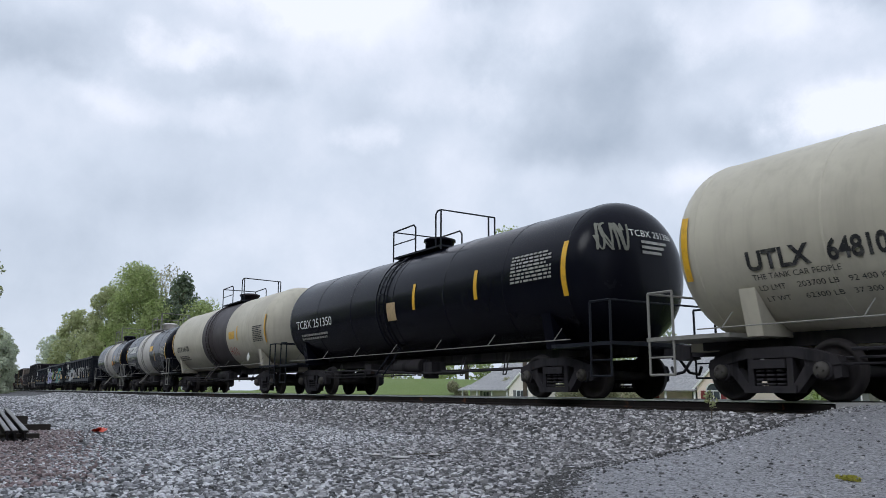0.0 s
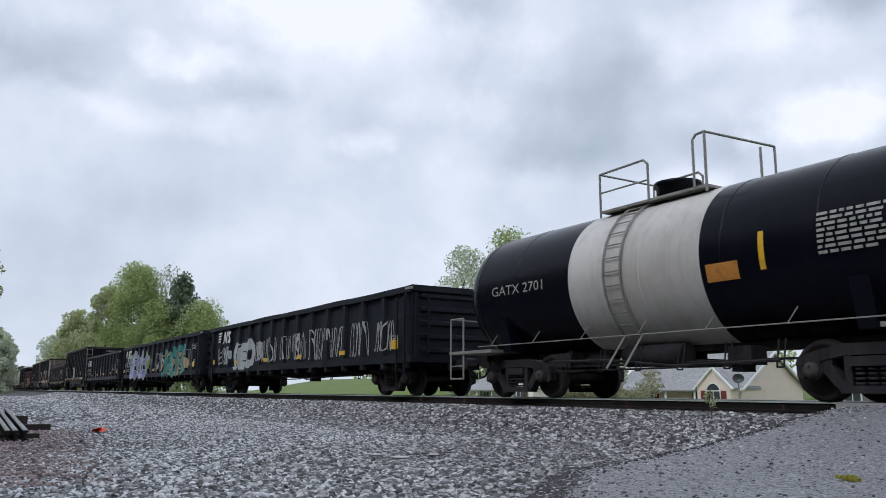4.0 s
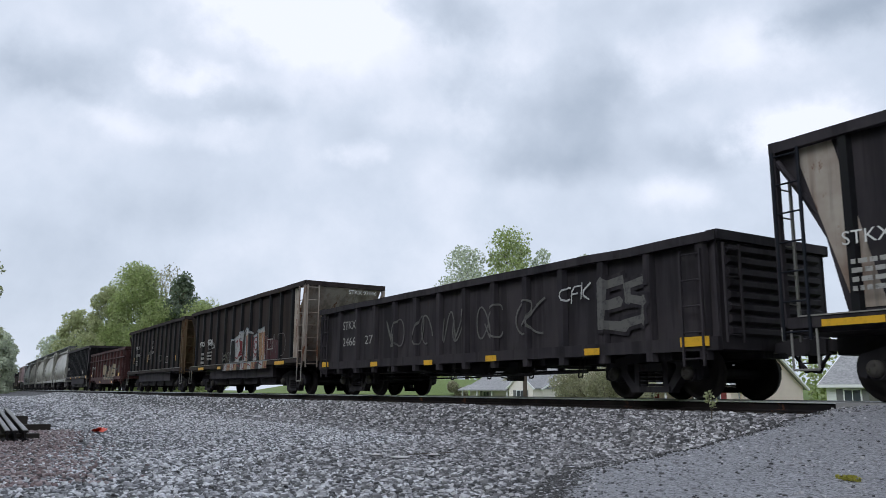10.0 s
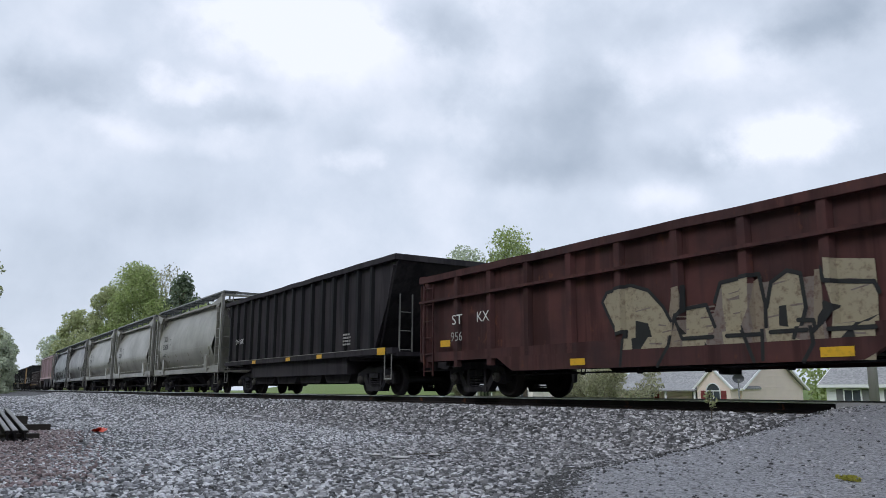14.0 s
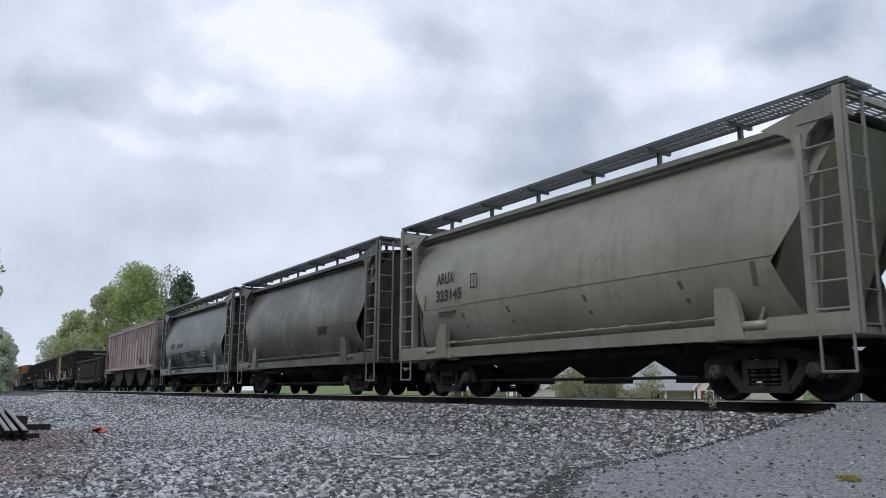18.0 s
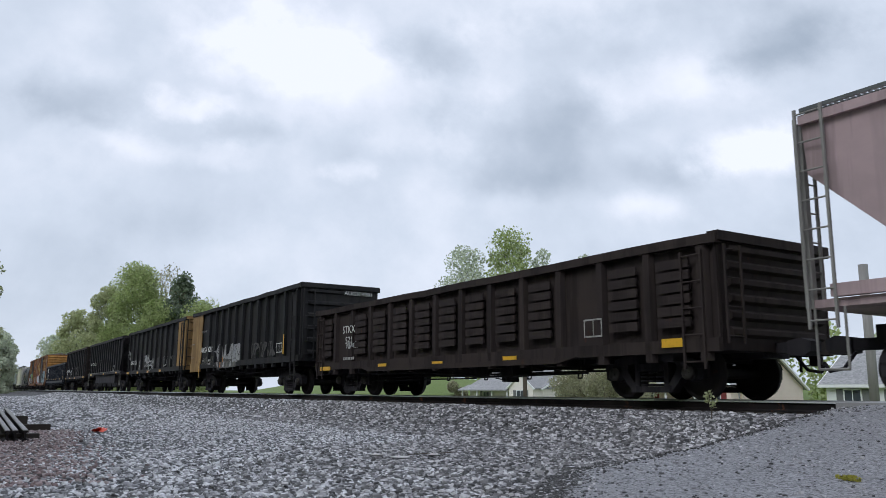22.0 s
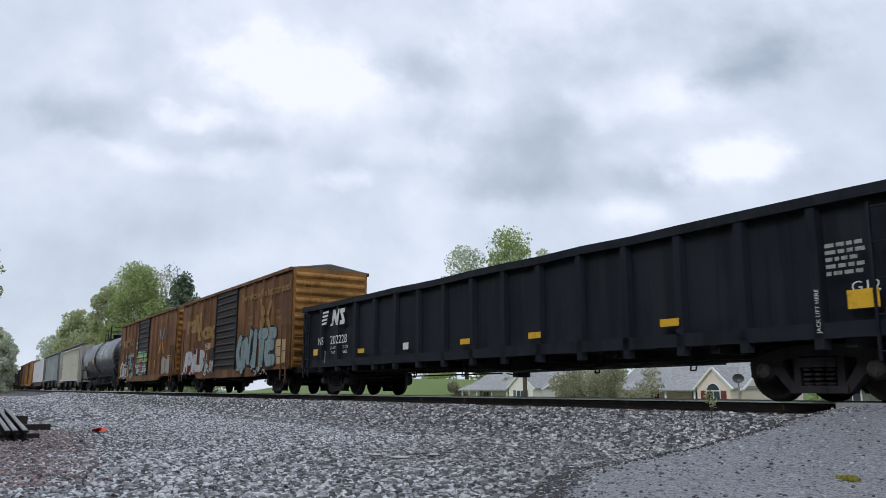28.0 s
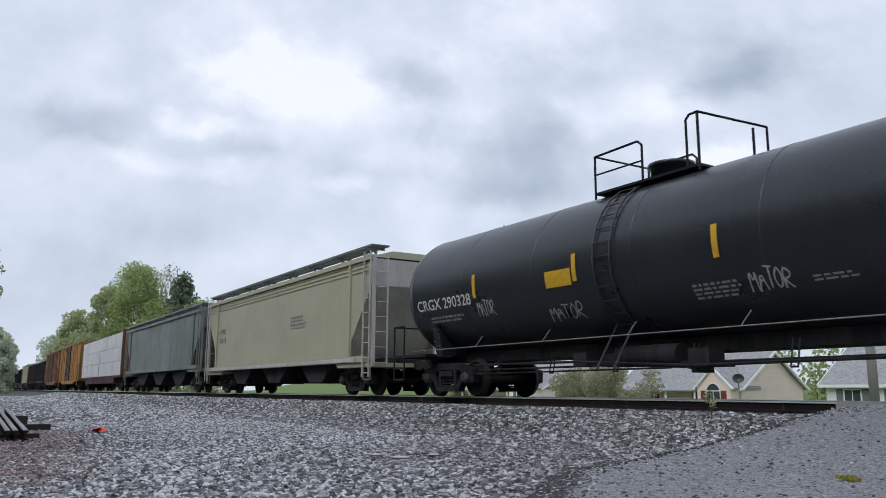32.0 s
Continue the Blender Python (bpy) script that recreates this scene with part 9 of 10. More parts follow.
# ---- houses beyond the track ----
def house(x, y, lf, le, siding, shutter, label, rot=4.0, base=-2.1, eave=0.55, peak=3.05, gable_w=3.4, arched=False, gable_mat=None, porch=True):
    """A one-storey house whose front faces the track: corner at (x, y), front to -x, end wall to +y."""
    root = tagged(new("house"), label, "house", "houses along the line")
    root.matrix_basis = pose(x, y, base, 0, 0, rot)
    e, p = eave - base, peak - base
    mid = le / 2
    bm = bmesh.new()
    box(bm, -lf, 0, 0.0, le, 0, e)
    prism(bm, [(0.0, e), (le, e), (mid, p - 0.1)], "x", -lf + 0.01, -0.01)
    part("wall", bm, siding, root)
    bm = bmesh.new()
    for a, b in ((-0.35, mid), (le + 0.35, mid)):
        zz = e - 0.35 * (p - e) / mid
        v = [(-lf - 0.3, a, zz), (0.3, a, zz), (0.3, b, p), (-lf - 0.3, b, p)]
        lo = [bm.verts.new(q) for q in v]
        hi = [bm.verts.new((q[0], q[1], q[2] + 0.12)) for q in v]
        for i in range(4):
            bm.faces.new((lo[i], lo[(i + 1) % 4], hi[(i + 1) % 4], hi[i]))
        bm.faces.new(lo[::-1])
        bm.faces.new(hi)
    part("roof", bm, SHINGLE, root, "grey shingle roof")
    for xx in (0.3, -lf - 0.3):
        bm = bmesh.new()
        zz = e - 0.35 * (p - e) / mid
        for a in (-0.35, le + 0.35):
            rod(bm, (xx, a, zz), (xx, mid, p + 0.02), 0.11, 4)
        part("bargeboard", bm, TRIM_WHITE, root, "white bargeboard")
    bm = bmesh.new()
    box(bm, -lf - 0.3, 0.3, -0.42, -0.32, e - 0.3, e - 0.12)
    part("gutter", bm, TRIM_WHITE, root)
    # a small gable that stands out of the front
    gm = gable_mat or siding
    gx0, gx1 = -gable_w - 0.1, -0.1
    gp = e + (p - e) * 0.5
    bm = bmesh.new()
    box(bm, gx0, gx1, -1.2, 0.05, 0, e)
    prism(bm, [(gx0, e), (gx1, e), ((gx0 + gx1) / 2, gp)], "y", -1.2, 2.0)
    part("gable_wall", bm, gm, root)
    bm = bmesh.new()
    for a in (gx0 - 0.25, gx1 + 0.25):
        rod(bm, (a, -1.3, e - 0.2), ((gx0 + gx1) / 2, -1.3, gp + 0.06), 0.1, 4)
    part("bargeboard", bm, TRIM_WHITE, root)
    bm = bmesh.new()
    c = (gx0 + gx1) / 2
    for a in (gx0 - 0.25, gx1 + 0.25):
        v = [(a, -1.3, e - 0.2), (a, 2.2, e - 0.2), (c, 2.2, gp + 0.06), (c, -1.3, gp + 0.06)]
        lo = [bm.verts.new(q) for q in v]
        hi = [bm.verts.new((q[0], q[1], q[2] + 0.1)) for q in v]
        for i in range(4):
            bm.faces.new((lo[i], lo[(i + 1) % 4], hi[(i + 1) % 4], hi[i]))
        bm.faces.new(lo[::-1])
        bm.faces.new(hi)
    part("gable_roof", bm, SHINGLE, root)
    window(root, c, -1.2, 0.95, 1.05, 1.35, shutter, arched)
    if not porch:
        for wx in (-lf + 1.6, -lf + 4.4, -lf + 7.0):
            window(root, wx, 0.0, 0.9, 0.95, 1.5, shutter, False)
        return root
    # porch with posts and a darker recess
    bm = bmesh.new()
    box(bm, -lf + 0.2, gx0 - 0.1, -1.25, 0, 0.0, 0.25)
    part("porch_floor", bm, CONCRETE, root)
    bm = bmesh.new()
    v = [(-lf - 0.2, -1.5, e - 0.35), (gx0, -1.5, e - 0.35), (gx0, 0.0, e + 0.15), (-lf - 0.2, 0.0, e + 0.15)]
    lo = [bm.verts.new(q) for q in v]
    hi = [bm.verts.new((q[0], q[1], q[2] + 0.1)) for q in v]
    for i in range(4):
        bm.faces.new((lo[i], lo[(i + 1) % 4], hi[(i + 1) % 4], hi[i]))
    bm.faces.new(lo[::-1])
    bm.faces.new(hi)
    part("porch_roof", bm, SHINGLE, root)
    n = 4
    for i in range(n):
        px = -lf + 0.3 + (lf + gx0 - 0.5) * i / (n - 1)
        bm = bmesh.new()
        box(bm, px - 0.06, px + 0.06, -1.3, -1.18, 0.2, e - 0.3)
        part("porch_post", bm, TRIM_WHITE, root)
    bm = bmesh.new()
    for i in range(24):
        px = -lf + 0.3 + (lf + gx0 - 0.5) * i / 23
        box(bm, px - 0.02, px + 0.02, -1.26, -1.22, 0.25, 1.0)
    box(bm, -lf + 0.3, gx0 - 0.2, -1.28, -1.2, 1.0, 1.06)
    part("porch_railing", bm, TRIM_WHITE, root)
    window(root, -lf + (lf - gable_w) * 0.35, 0.0, 0.8, 0.9, 1.4, shutter, False)
    bm = bmesh.new()
    box(bm, gx0 - 1.3, gx0 - 0.4, -0.05, 0.02, 0.25, 2.25)
    part("door", bm, SHUTTER_GREY, root, "dark front door")
    return root


def window(root, x, y, z, w, h_, shutter, arched):
    bm = bmesh.new()
    box(bm, x - w / 2, x + w / 2, y - 0.03, y + 0.02, z, z + h_)
    if arched:
        prism(bm, [(x + w / 2 * math.cos(a), z + h_ + w / 2 * math.sin(a)) for a in [math.pi * i / 8 for i in range(9)]], "y", y - 0.03, y + 0.02)
    win = part("window", bm, GLASS, root, "dark window pane")
    bm = bmesh.new()
    t = 0.07
    for q in ((x - w / 2 - t, x + w / 2 + t, z - t, z), (x - w / 2 - t, x + w / 2 + t, z + h_, z + h_ + t), (x - w / 2 - t, x - w / 2, z, z + h_), (x + w / 2, x + w / 2 + t, z, z + h_), (x - 0.02, x + 0.02, z, z + h_), (x - w / 2, x + w / 2, z + h_ / 2 - 0.02, z + h_ / 2 + 0.02)):
        box(bm, q[0], q[1], y - 0.07, y - 0.032, q[2], q[3])
    if arched:
        for k in range(8):
            a, b = math.pi * k / 8, math.pi * (k + 1) / 8
            rod(bm, (x + (w / 2 + 0.04) * math.cos(a), y - 0.05, z + h_ + (w / 2 + 0.04) * math.sin(a)), (x + (w / 2 + 0.04) * math.cos(b), y - 0.05, z + h_ + (w / 2 + 0.04) * math.sin(b)), 0.045, 4)
    part("window_frame", bm, TRIM_WHITE, win)
    for sx in (-1, 1):
        bm = bmesh.new()
        a, b = sorted((x + sx * (w / 2 + 0.1), x + sx * (w / 2 + 0.5)))
        box(bm, a, b, y - 0.05, y - 0.001, z - 0.05, z + h_ + 0.05)
        for k in range(9):
            zz = z + 0.05 + (h_ - 0.1) * k / 8
            box(bm, a + 0.05, b - 0.05, y - 0.065, y - 0.05, zz, zz + 0.05)
        part("shutter", bm, shutter, root)


house(-58.3, 48.1, 11.0, 10.5, SIDING_CREAM, SHUTTER_GREY, "cream-sided bungalow with a porch and grey shingle roof")
house(-36.2, 47.7, 11.0, 7.9, SIDING_TAN, SHUTTER_RED, "tan-pink bungalow with dark red shutters and an arched window", arched=True, gable_w=2.7)
house(-16.0, 47.1, 13.0, 7.6, SIDING_WHITE, SHUTTER_GREY, "white bungalow with grey shutters and a plain front", eave=0.75, porch=False)

# ---- things along the far side ----
bm = bmesh.new()
rod(bm, (0, 0, -0.3), (0, 0, 3.6), 0.11, 10)
post = new("utility_post", mesh_of(bm, "utility_post", BARK))
post.location = (-31.6, 24.9, -1.85)
tagged(post, "dark weathered wooden post beside the line", "post")
sign = tagged(new("satellite_dish"), "dark grey satellite dish on a thin pole", "dish")
sign.matrix_basis = pose(-25.9, 33.9, -1.9, 0, 0, 40)
bm = bmesh.new()
rod(bm, (0, 0, -0.3), (0, 0, 2.7), 0.03, 8)
part("pole", bm, SHUTTER_GREY, sign)
bm = bmesh.new()
rings = []
for k in range(4):
    rr = 0.27 * k / 3 + 0.01
    rings.append([bm.verts.new((rr * math.cos(2 * math.pi * i / 20), -0.05 - 0.9 * rr * rr, 2.72 + 0.82 * rr * math.sin(2 * math.pi * i / 20))) for i in range(20)])
for A, B in zip(rings, rings[1:]):
    for i in range(20):
        bm.faces.new((A[i], A[(i + 1) % 20], B[(i + 1) % 20], B[i])).smooth = True
bm.faces.new(rings[0])
part("dish", bm, DISH_GREY, sign, "dark shallow dish")
bm = bmesh.new()
tube(bm, [(0, -0.05, 2.48), (0, -0.5, 2.62)], 0.015)
box(bm, -0.05, 0.05, -0.58, -0.48, 2.58, 2.68)
part("receiver_arm", bm, SHUTTER_GREY, sign)
mast = tagged(new("crossing_mast"), "thick grey steel mast beside the level crossing", "mast")
mast.location = (-11.6, 20.6, -1.1)
bm = bmesh.new()
rod(bm, (0, 0, -0.3), (0, 0, 4.6), 0.12, 14)
part("pole", bm, GREY_RAIL, mast)
bm = bmesh.new()
box(bm, -0.3, 0.3, -0.25, 0.25, 0, 0.3)
part("footing", bm, CONCRETE, mast)

# ---- foreground ----
stack = tagged(new("track_panel"), "rusty rail lengths with shiny heads leaning on dark timbers", "rail stack")
for k, (y0, y1) in enumerate(((1.19, 1.34), (1.06, 1.2), (0.96, 1.08))):
    lo, hi = Vector((-13.1, y0, -0.45)), Vector((-19.4, y1, -0.26))
    for name, outline, mat, note in (("rail", ((-0.07, -0.17), (0.07, -0.17), (0.07, -0.155), (0.012, -0.13), (0.012, -0.045), (0.036, -0.035), (0.036, -0.012), (-0.036, -0.012), (-0.036, -0.035), (-0.012, -0.045), (-0.012, -0.13), (-0.07, -0.155)), RAIL_SIDE, "rusty rail length"),
                                     ("rail_head", ((-0.036, -0.012), (0.036, -0.012), (0.028, 0.0), (-0.028, 0.0)), OLD_HEAD, "worn shiny rail head")):
        bm = bmesh.new()
        A = [bm.verts.new(lo + Vector((0, p, q))) for p, q in outline]
        B = [bm.verts.new(hi + Vector((0, p, q))) for p, q in outline]
        for i in range(len(A)):
            bm.faces.new((A[i], A[(i + 1) % len(A)], B[(i + 1) % len(A)], B[i]))
        bm.faces.new(A[::-1])
        bm.faces.new(B)
        part(name, bm, mat, stack, note)
for x, y0, y1, z1 in ((-13.65, 0.3, 1.42, -0.53), (-16.4, 0.5, 1.88, -0.5), (-19.2, 0.4, 1.75, -0.43), (-19.5, 0.6, 1.6, -0.55)):
    bm = bmesh.new()
    box(bm, x - 0.1, x + 0.1, y0, y1, -0.66, z1)
    part("timber", bm, WOOD_TIE, stack)

rag = bmesh.new()
rng = random.Random(4)
for i in range(9):
    a = rng.uniform(0, 3.1)
    cx, cy = rng.uniform(-0.16, 0.16), rng.uniform(-0.08, 0.08)
    dx, dy = 0.14 * math.cos(a), 0.1 * math.sin(a)
    v = [rag.verts.new(p) for p in ((cx - dx, cy - dy, 0.02), (cx + dy, cy - dx * 0.5, 0.05), (cx + dx, cy + dy, 0.09), (cx - dy, cy + dx * 0.5, 0.03))]
    rag.faces.new(v)
ORANGE = plain_paint("orange_red_plastic", (0.75, 0.07, 0.03), 0.5, 0.15)
ob = new("plastic_scrap", mesh_of(rag, "plastic_scrap", ORANGE))
ob.location = (-15.3, 2.54, -0.62)
tagged(ob, "crumpled bright orange-red plastic scrap on the gravel", "litter")
for k, (x, y, s) in enumerate(((-7.84, 4.42, 1.0), (-8.25, 4.36, 0.7), (-8.0, 4.95, 0.8), (-6.11, 2.41, 0.35))):
    bm = bmesh.new()
    rg = random.Random(60 + k)
    lathe(bm, [(0.0, 0.05 * s), (0.01, 0.085 * s), (0.025, 0.09 * s), (0.035, 0.05 * s)], False, 9)
    for v in bm.verts:
        v.co.x *= 1.5
        v.co.z *= 0.6
        v.co += Vector((rg.uniform(-0.012, 0.012), rg.uniform(-0.012, 0.012), rg.uniform(0, 0.012)))
    ob = new("litter", mesh_of(bm, "litter", WRAP))
    ob.location = (x, y, ground_z(x, y) + 0.015)
    tagged(ob, "flattened whitish litter on the gravel", "litter")
bm = bmesh.new()
tube(bm, [(-0.3, 0.0, 0.012), (-0.1, 0.02, 0.018), (0.1, 0.01, 0.02), (0.3, 0.03, 0.03)], 0.005)
ob = new("twig", mesh_of(bm, "twig", BARK))
ob.matrix_basis = pose(-8.0, 4.95, -0.6, 0, 0, 75)
tagged(ob, "thin brown twig lying on the gravel", "twig")

weed = tagged(new("weed"), "thin young weed with yellow-green leaves at the asphalt edge", "plant")
weed.location = (-7.8, 9.55, ground_z(-7.8, 9.55))
bm = bmesh.new()
tube(bm, [(0, 0, -0.03), (0.02, 0, 0.12), (-0.02, 0.0, 0.26), (0.0, 0.0, 0.42)], 0.008)
tube(bm, [(0.02, 0, 0.12), (0.07, 0, 0.24)], 0.005)
tube(bm, [(-0.02, 0, 0.26), (-0.08, 0, 0.36)], 0.005)
part("stem", bm, BARK, weed)
v, f = leaf_cloud([(0.0, 0, 0.4), (-0.06, 0, 0.36), (0.05, 0, 0.3), (0.03, 0, 0.22), (-0.03, 0, 0.3)], [(0.06, 0.06, 0.06)] * 5, 60, 0.03, np.random.default_rng(5))
ob = new("leaves", fast_mesh("leaves", v, f, LEAF_YELLOW))
ob.parent = weed
tuft = tagged(new("moss_tuft"), "small yellow-green tuft on the asphalt", "plant")
tuft.location = (-3.55, 5.85, apron_z(-3.55, 5.85))
v, f = leaf_cloud([(0.0, 0, 0.015), (-0.06, 0.02, 0.015), (0.06, -0.01, 0.015)], [(0.05, 0.04, 0.02)] * 3, 160, 0.016, np.random.default_rng(6))
ob = new("leaves", fast_mesh("leaves", v, f, leaf_mat("yellow_moss", (0.3, 0.28, 0.04), (0.45, 0.42, 0.07), (0.55, 0.52, 0.12))))
ob.parent = tuft


# ---- crushed stone ----
def stones(name, label, pts, sizes, material, rng):
    """Angular stones as one mesh."""
    n = len(pts)
    base = np.array([(-1, -1, -1), (1, -1, -1), (1, 1, -1), (-1, 1, -1), (-0.7, -0.7, 0.8), (0.7, -0.7, 0.8), (0.7, 0.7, 0.8), (-0.7, 0.7, 0.8)], float)
    q = np.array([(3, 2, 1, 0), (4, 5, 6, 7), (0, 1, 5, 4), (1, 2, 6, 5), (2, 3, 7, 6), (3, 0, 4, 7)])
    v = base[None] * rng.uniform(0.45, 1.3, (n, 8, 3)) * np.stack([sizes, sizes * rng.uniform(0.5, 0.95, n), sizes * rng.uniform(0.45, 0.9, n)], 1)[:, None, :]
    ang = rng.uniform(0, 6.28, n)
    tilt = rng.normal(0, 0.65, n)
    c, s = np.cos(tilt), np.sin(tilt)
    y, z = v[:, :, 1] * c[:, None] - v[:, :, 2] * s[:, None], v[:, :, 1] * s[:, None] + v[:, :, 2] * c[:, None]
    c, s = np.cos(ang), np.sin(ang)
    x2, y2 = v[:, :, 0] * c[:, None] - y * s[:, None], v[:, :, 0] * s[:, None] + y * c[:, None]
    v = np.stack([x2, y2, z], 2) + np.asarray(pts)[:, None, :]
    f = (q[None] + (np.arange(n) * 8)[:, None, None]).reshape(-1, 4)
    return tagged(new(name, fast_mesh(name, v.reshape(-1, 3), f, material)), label, "gravel", kind="stuff")


def scatter(n, xr, yr, rng, keep):
    out = []
    while len(out) < n:
        x, y = rng.uniform(*xr), rng.uniform(*yr)
        if keep(x, y):
            out.append((x, y, ground_z(x, y)))
    return out


def on_stone(x, y):
    return x < apron_edge(y) - 0.02 and y < track_at(x)[0] - 1.25


def in_view(x, y):
    d = -x * math.cos(YAW) + y * math.sin(YAW)
    r = x * math.sin(YAW) + y * math.cos(YAW)
    return d > 3.2 and abs(r) < d * 0.62 + 0.4


grng = np.random.default_rng(11)
near_pts = scatter(52000, (-10.5, -3.0), (-0.3, 11.0), grng, lambda x, y: on_stone(x, y) and in_view(x, y))
coarse = [grng.random() < smooth(2.2, 5.6, y + 0.22 * (x + 8.0) + 0.5 * noise.noise(Vector((x * 0.7, y * 0.7, 1)))) for x, y, z in near_pts]
fine_pts = [p for p, c in zip(near_pts, coarse) if not c]
stones("gravel", "wet grey crushed stone before the track", fine_pts, 0.008 + 0.024 * grng.random(len(fine_pts)) ** 1.5, STONE, grng)
coarse_pts = [p for p, c in zip(near_pts, coarse) if c]
stones("ballast", "wet dark ballast spilled beside the asphalt", coarse_pts, 0.009 + 0.03 * grng.random(len(coarse_pts)) ** 1.4, BALLAST, grng)
bank = scatter(19000, (-24, -6.2), (6.9, 10.9), grng, lambda x, y: on_stone(x, y) and in_view(x, y))
stones("ballast", "coarse grey ballast on the bank beside the rails", bank, 0.02 + 0.036 * grng.random(len(bank)) ** 1.4, BALLAST, grng)
mid_pts = scatter(30000, (-21, -10.0), (0.0, 8.0), grng, lambda x, y: in_view(x, y))
stones("gravel", "grey crushed stone farther off", mid_pts, grng.uniform(0.012, 0.028, len(mid_pts)), STONE, grng)
far_pts = scatter(14000, (-48, -21), (0.5, 10.9), grng, lambda x, y: in_view(x, y))
stones("gravel", "grey crushed stone far off beside the line", far_pts, grng.uniform(0.025, 0.05, len(far_pts)), STONE, grng)
red_pts = scatter(4200, (-16.5, -7.0), (0.0, 3.2), grng, lambda x, y: in_view(x, y) and y < 0.9 + 0.12 * (-x - 6) + grng.normal() * 0.25)
stones("gravel", "rust-stained reddish stone beside the rail stack", [(x, y, z + 0.012) for x, y, z in red_pts], grng.uniform(0.014, 0.03, len(red_pts)), STONE_RED, grng)
verge = scatter(9000, (-95, -46), (0.5, 14.0), grng, lambda x, y: in_view(x, y) and y < track_at(x)[0] - 1.4)
stones("gravel", "grey stone along the line far off", verge, grng.uniform(0.04, 0.085, len(verge)), STONE, grng)
chips = [(x, y, apron_z(x, y)) for x, y, z in scatter(5200, (-6.6, -1.0), (2.5, 10.4), grng, lambda x, y: x > apron_edge(y) and in_view(x, y) and grng.random() < 0.12 + 0.88 * math.exp(-(x - apron_edge(y)) * 2.6))]
stones("loose_chips", "loose stone chips on the asphalt", chips, 0.004 + 0.016 * grng.random(len(chips)) ** 2.2, BALLAST, grng)
grit = []
while len(grit) < 16000:
    y = grng.uniform(3.2, 9.2)
    x = apron_edge(y) + grng.normal() * 0.16 + 0.08
    if in_view(x, y):
        grit.append((x, y, max(apron_z(x, y) if x > apron_edge(y) else -9, ground_z(x, y))))
stones("grit", "dark damp grit along the asphalt's border", grit, 0.004 + 0.007 * grng.random(len(grit)), GRIT, grng)

# the larger stones nearest the camera, each a stone of its own
stone_shapes = []
for k in range(10):
    rg = random.Random(300 + k)
    bm = bmesh.new()
    box(bm, -1, 1, -0.75, 0.75, -0.6, 0.6)
    for v in bm.verts:
        v.co = Vector((v.co.x * rg.uniform(0.5, 1.15), v.co.y * rg.uniform(0.5, 1.15), v.co.z * rg.uniform(0.5, 1.2)))
    stone_shapes.append(mesh_of(bm, "stone", STONE if k % 2 else BALLAST))
srng = random.Random(9)
placed = 0
while placed < 300:
    x, y = srng.uniform(-8.6, -3.2), srng.uniform(0.5, 10.6)
    if not (on_stone(x, y) and in_view(x, y)):
        continue
    s = srng.uniform(0.013, 0.027)
    m = pose(x, y, ground_z(x, y) + s * 0.45, srng.uniform(-25, 25), srng.uniform(-25, 25), srng.uniform(0, 360))
    piece("stone", stone_shapes[placed % 10], ground, m @ Matrix.Diagonal((s, s, s, 1)))
    placed += 1


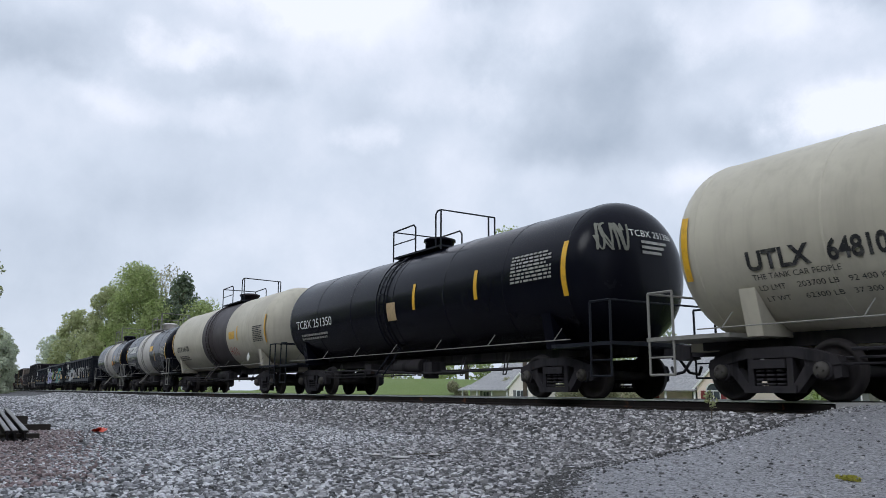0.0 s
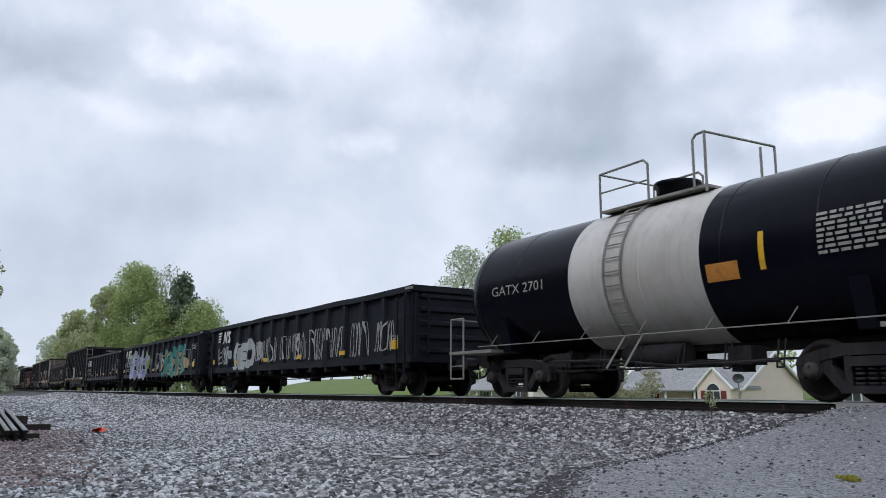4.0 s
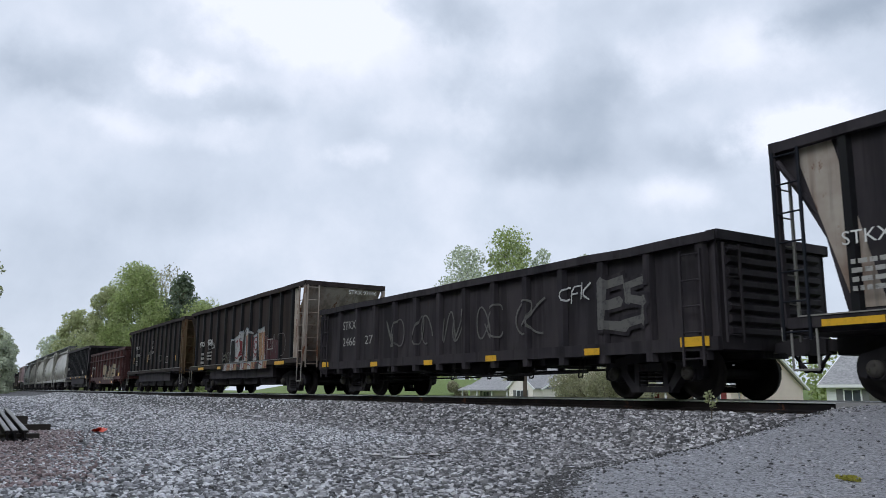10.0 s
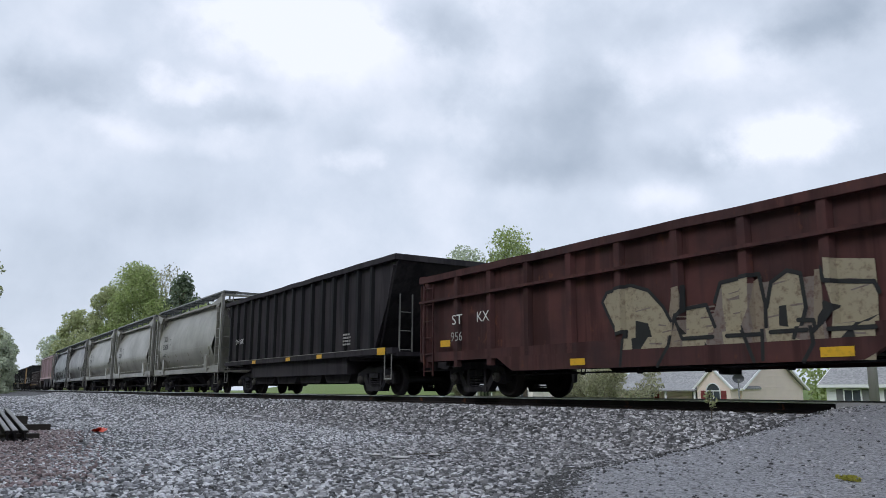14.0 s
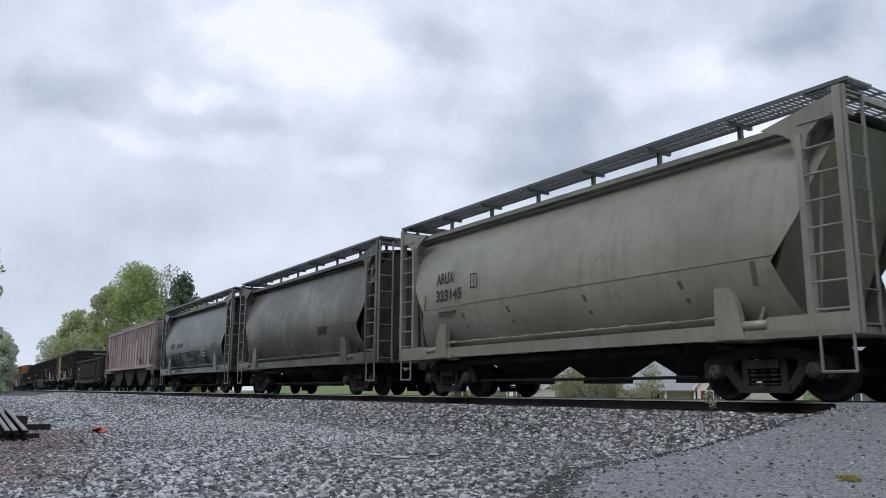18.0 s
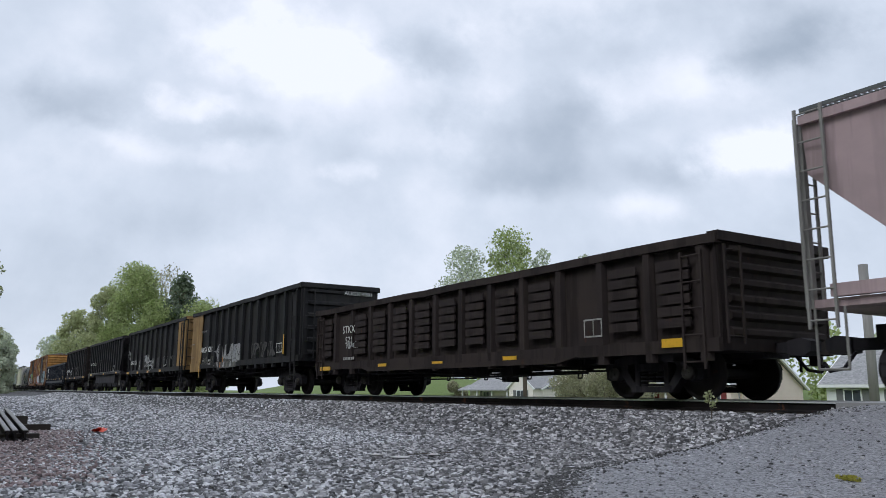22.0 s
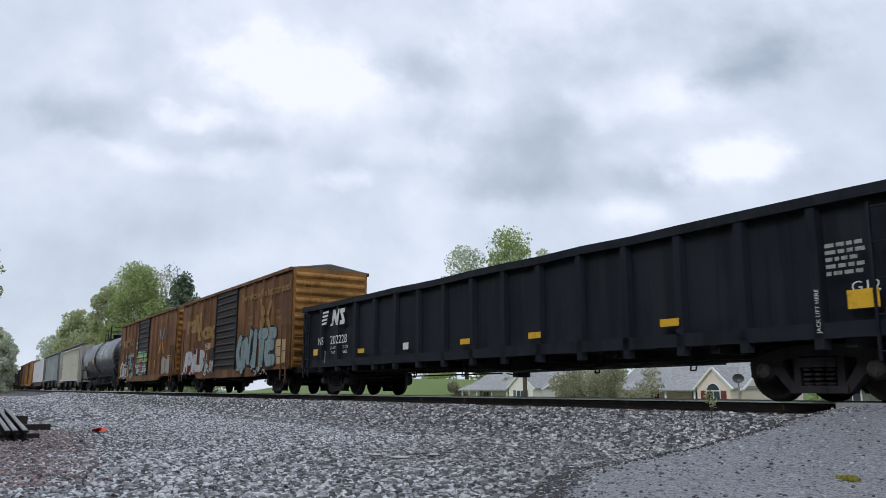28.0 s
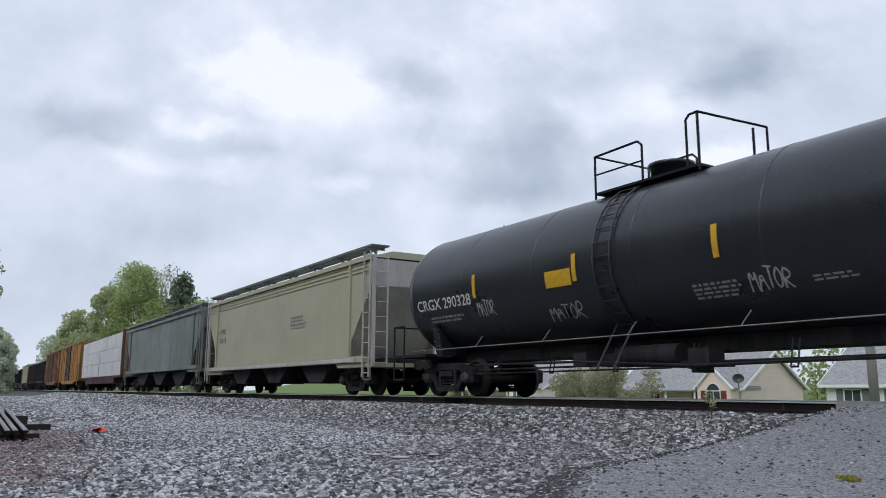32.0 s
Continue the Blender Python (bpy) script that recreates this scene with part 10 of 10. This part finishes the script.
# ---- the cloud deck: thin sheets that filter the sky's light and drift off slowly ----
def cloud_material():
    m = bpy.data.materials.new("cloud_deck")
    m.use_nodes = True
    n, l = m.node_tree.nodes, m.node_tree.links
    n.clear()
    out, tr = n.new("ShaderNodeOutputMaterial"), n.new("ShaderNodeBsdfTransparent")
    tc, mp = n.new("ShaderNodeTexCoord"), n.new("ShaderNodeMapping")
    mp.inputs[3].default_value = (0.001, 0.001, 0.0)
    l.new(tc.outputs["Object"], mp.inputs[0])
    way = n.new("ShaderNodeVectorMath")
    way.operation = "NORMALIZE"
    l.new(tc.outputs["Object"], way.inputs[0])
    warp = n.new("ShaderNodeTexNoise")
    warp.inputs["Scale"].default_value, warp.inputs["Detail"].default_value, warp.inputs["Roughness"].default_value = 9.0, 7, 0.56
    l.new(way.outputs[0], warp.inputs["Vector"])
    wv = n.new("ShaderNodeVectorMath")
    wv.operation = "MULTIPLY_ADD"
    l.new(warp.outputs["Color"], wv.inputs[0])
    wv.inputs[1].default_value = (0.3, 0.3, 0)
    l.new(mp.outputs[0], wv.inputs[2])
    total = None
    for cx, cy, rad, amt in CLOUDS:
        dist = n.new("ShaderNodeVectorMath")
        dist.operation = "DISTANCE"
        l.new(wv.outputs[0], dist.inputs[0])
        dist.inputs[1].default_value = (cx + 0.15, cy + 0.15, 0.0)
        mr = n.new("ShaderNodeMapRange")
        mr.interpolation_type = "SMOOTHSTEP"
        mr.inputs[1].default_value, mr.inputs[2].default_value, mr.inputs[3].default_value, mr.inputs[4].default_value = rad * 1.25, rad * 0.1, 0.0, amt
        l.new(dist.outputs["Value"], mr.inputs[0])
        if total is None:
            total = mr.outputs[0]
        else:
            ad = n.new("ShaderNodeMath")
            l.new(total, ad.inputs[0])
            l.new(mr.outputs[0], ad.inputs[1])
            total = ad.outputs[0]
    fine = n.new("ShaderNodeTexNoise")
    fine.inputs["Scale"].default_value, fine.inputs["Detail"].default_value, fine.inputs["Roughness"].default_value = 6.5, 8, 0.52
    l.new(way.outputs[0], fine.inputs["Vector"])
    fm = n.new("ShaderNodeMath")
    fm.operation = "MULTIPLY_ADD"
    fm.inputs[1].default_value, fm.inputs[2].default_value = 0.8, 0.11
    l.new(fine.outputs["Fac"], fm.inputs[0])
    su = n.new("ShaderNodeMath")
    l.new(fm.outputs[0], su.inputs[0])
    l.new(total, su.inputs[1])
    cr = n.new("ShaderNodeValToRGB")
    el = cr.color_ramp.elements
    el[0].position, el[0].color = 0.02, (0.42, 0.475, 0.53, 1)
    el[1].position, el[1].color = 0.85, (0.95, 0.95, 0.97, 1)
    e = el.new(0.5)
    e.color = (0.69, 0.735, 0.78, 1)
    l.new(su.outputs[0], cr.inputs[0])
    l.new(cr.outputs[0], tr.inputs[0])
    l.new(tr.outputs[0], out.inputs[0])
    return m


CLOUDS = [(-0.98, 0.53, 0.25, 0.30), (-1.39, 0.69, 0.09, 0.25), (-1.49, 0.23, 0.10, 0.20), (-1.49, 0.40, 0.11, 0.20), (-0.77, 1.36, 0.17, 0.45), (-0.96, 0.93, 0.19, -0.30), (-1.22, 1.02, 0.18, -0.25), (-1.36, 0.08, 0.10, -0.15), (-1.99, 0.45, 0.23, -0.12), (-0.96, 0.34, 0.17, 0.40), (-1.24, 0.29, 0.07, 0.25), (-1.18, 0.72, 0.13, 0.20), (-0.70, 0.97, 0.14, 0.25), (-0.81, 0.58, 0.12, -0.30), (-1.30, 0.11, 0.14, -0.20), (-1.31, 0.41, 0.09, -0.20), (-0.48, 1.07, 0.13, -0.20), (-0.81, 1.39, 0.14, 0.2), (-0.93, 1.34, 0.16, -0.25), (-1.19, 1.50, 0.14, 0.25), (-0.56, 0.65, 0.15, 0.30), (-0.43, 1.00, 0.16, -0.30), (-1.11, 1.16, 0.21, -0.20)]
rings, spokes, R = 26, 96, 4300.0
verts, faces = [(0, 0, 600.0)], []
for i in range(1, rings + 1):
    r = R * (i / rings) ** 1.4
    for j in range(spokes):
        a = 2 * math.pi * j / spokes
        verts.append((r * math.cos(a), r * math.sin(a), 600.0 * (1 - (r / R) ** 2 * 1.06)))
for j in range(spokes):
    faces.append((0, 1 + j, 1 + (j + 1) % spokes))
for i in range(rings - 1):
    for j in range(spokes):
        a, b = 1 + i * spokes + j, 1 + i * spokes + (j + 1) % spokes
        faces.append((a, a + spokes, b + spokes, b))
me = bpy.data.meshes.new("cloud_deck")
me.from_pydata(verts, [], faces)
for p in me.polygons:
    p.use_smooth = True
me.materials.append(cloud_material())
clouds = tagged(new("backdrop", me), "pale grey broken overcast drifting slowly", "sky", kind="structure")


# ---- what moves ----
def travel(t):
    """How far the train has come by t, measured from its place at 16 s."""
    u = t - 16.0
    return 14.423 * u + 0.0221 * u * u


# the slack running in and out: metres ahead of an even pace
SLACK = {10: 0.81, 22: 0.75, 29: 0.2, 30: -0.68, 6: -0.27}


def motions():
    times = list(range(33))
    for root, sc in CARS:
        rows = []
        for t in times:
            x = travel(t) + SLACK.get(t, 0.0) - sc
            y, sl = track_at(x)
            rows.append((t, pose(x, y, 0, 0, 0, -math.degrees(math.atan(sl)))))
        walk(root, rows)
    # wheels roll while their car is close enough for them to be made out
    for w, wx, sw in WHEELS:
        ts = [f / 30 for f in range(961) if -38.0 < travel(f / 30) - sw < 7.0]
        if not ts:
            continue
        t0 = ts[0]
        rows = []
        if t0 > 0:
            rows.append((0, pose(wx, 0, WHEEL_R)))
        for t in ts:
            rows.append((t, pose(wx, 0, WHEEL_R, 0, math.degrees((travel(t) - travel(t0)) / WHEEL_R), 0)))
        if ts[-1] < 32:
            rows.append((32, rows[-1][1]))
        walk(w, rows)
    walk(clouds, [(0, pose(0, 0, 0)), (32, pose(-375, 122, 0))])


motions()
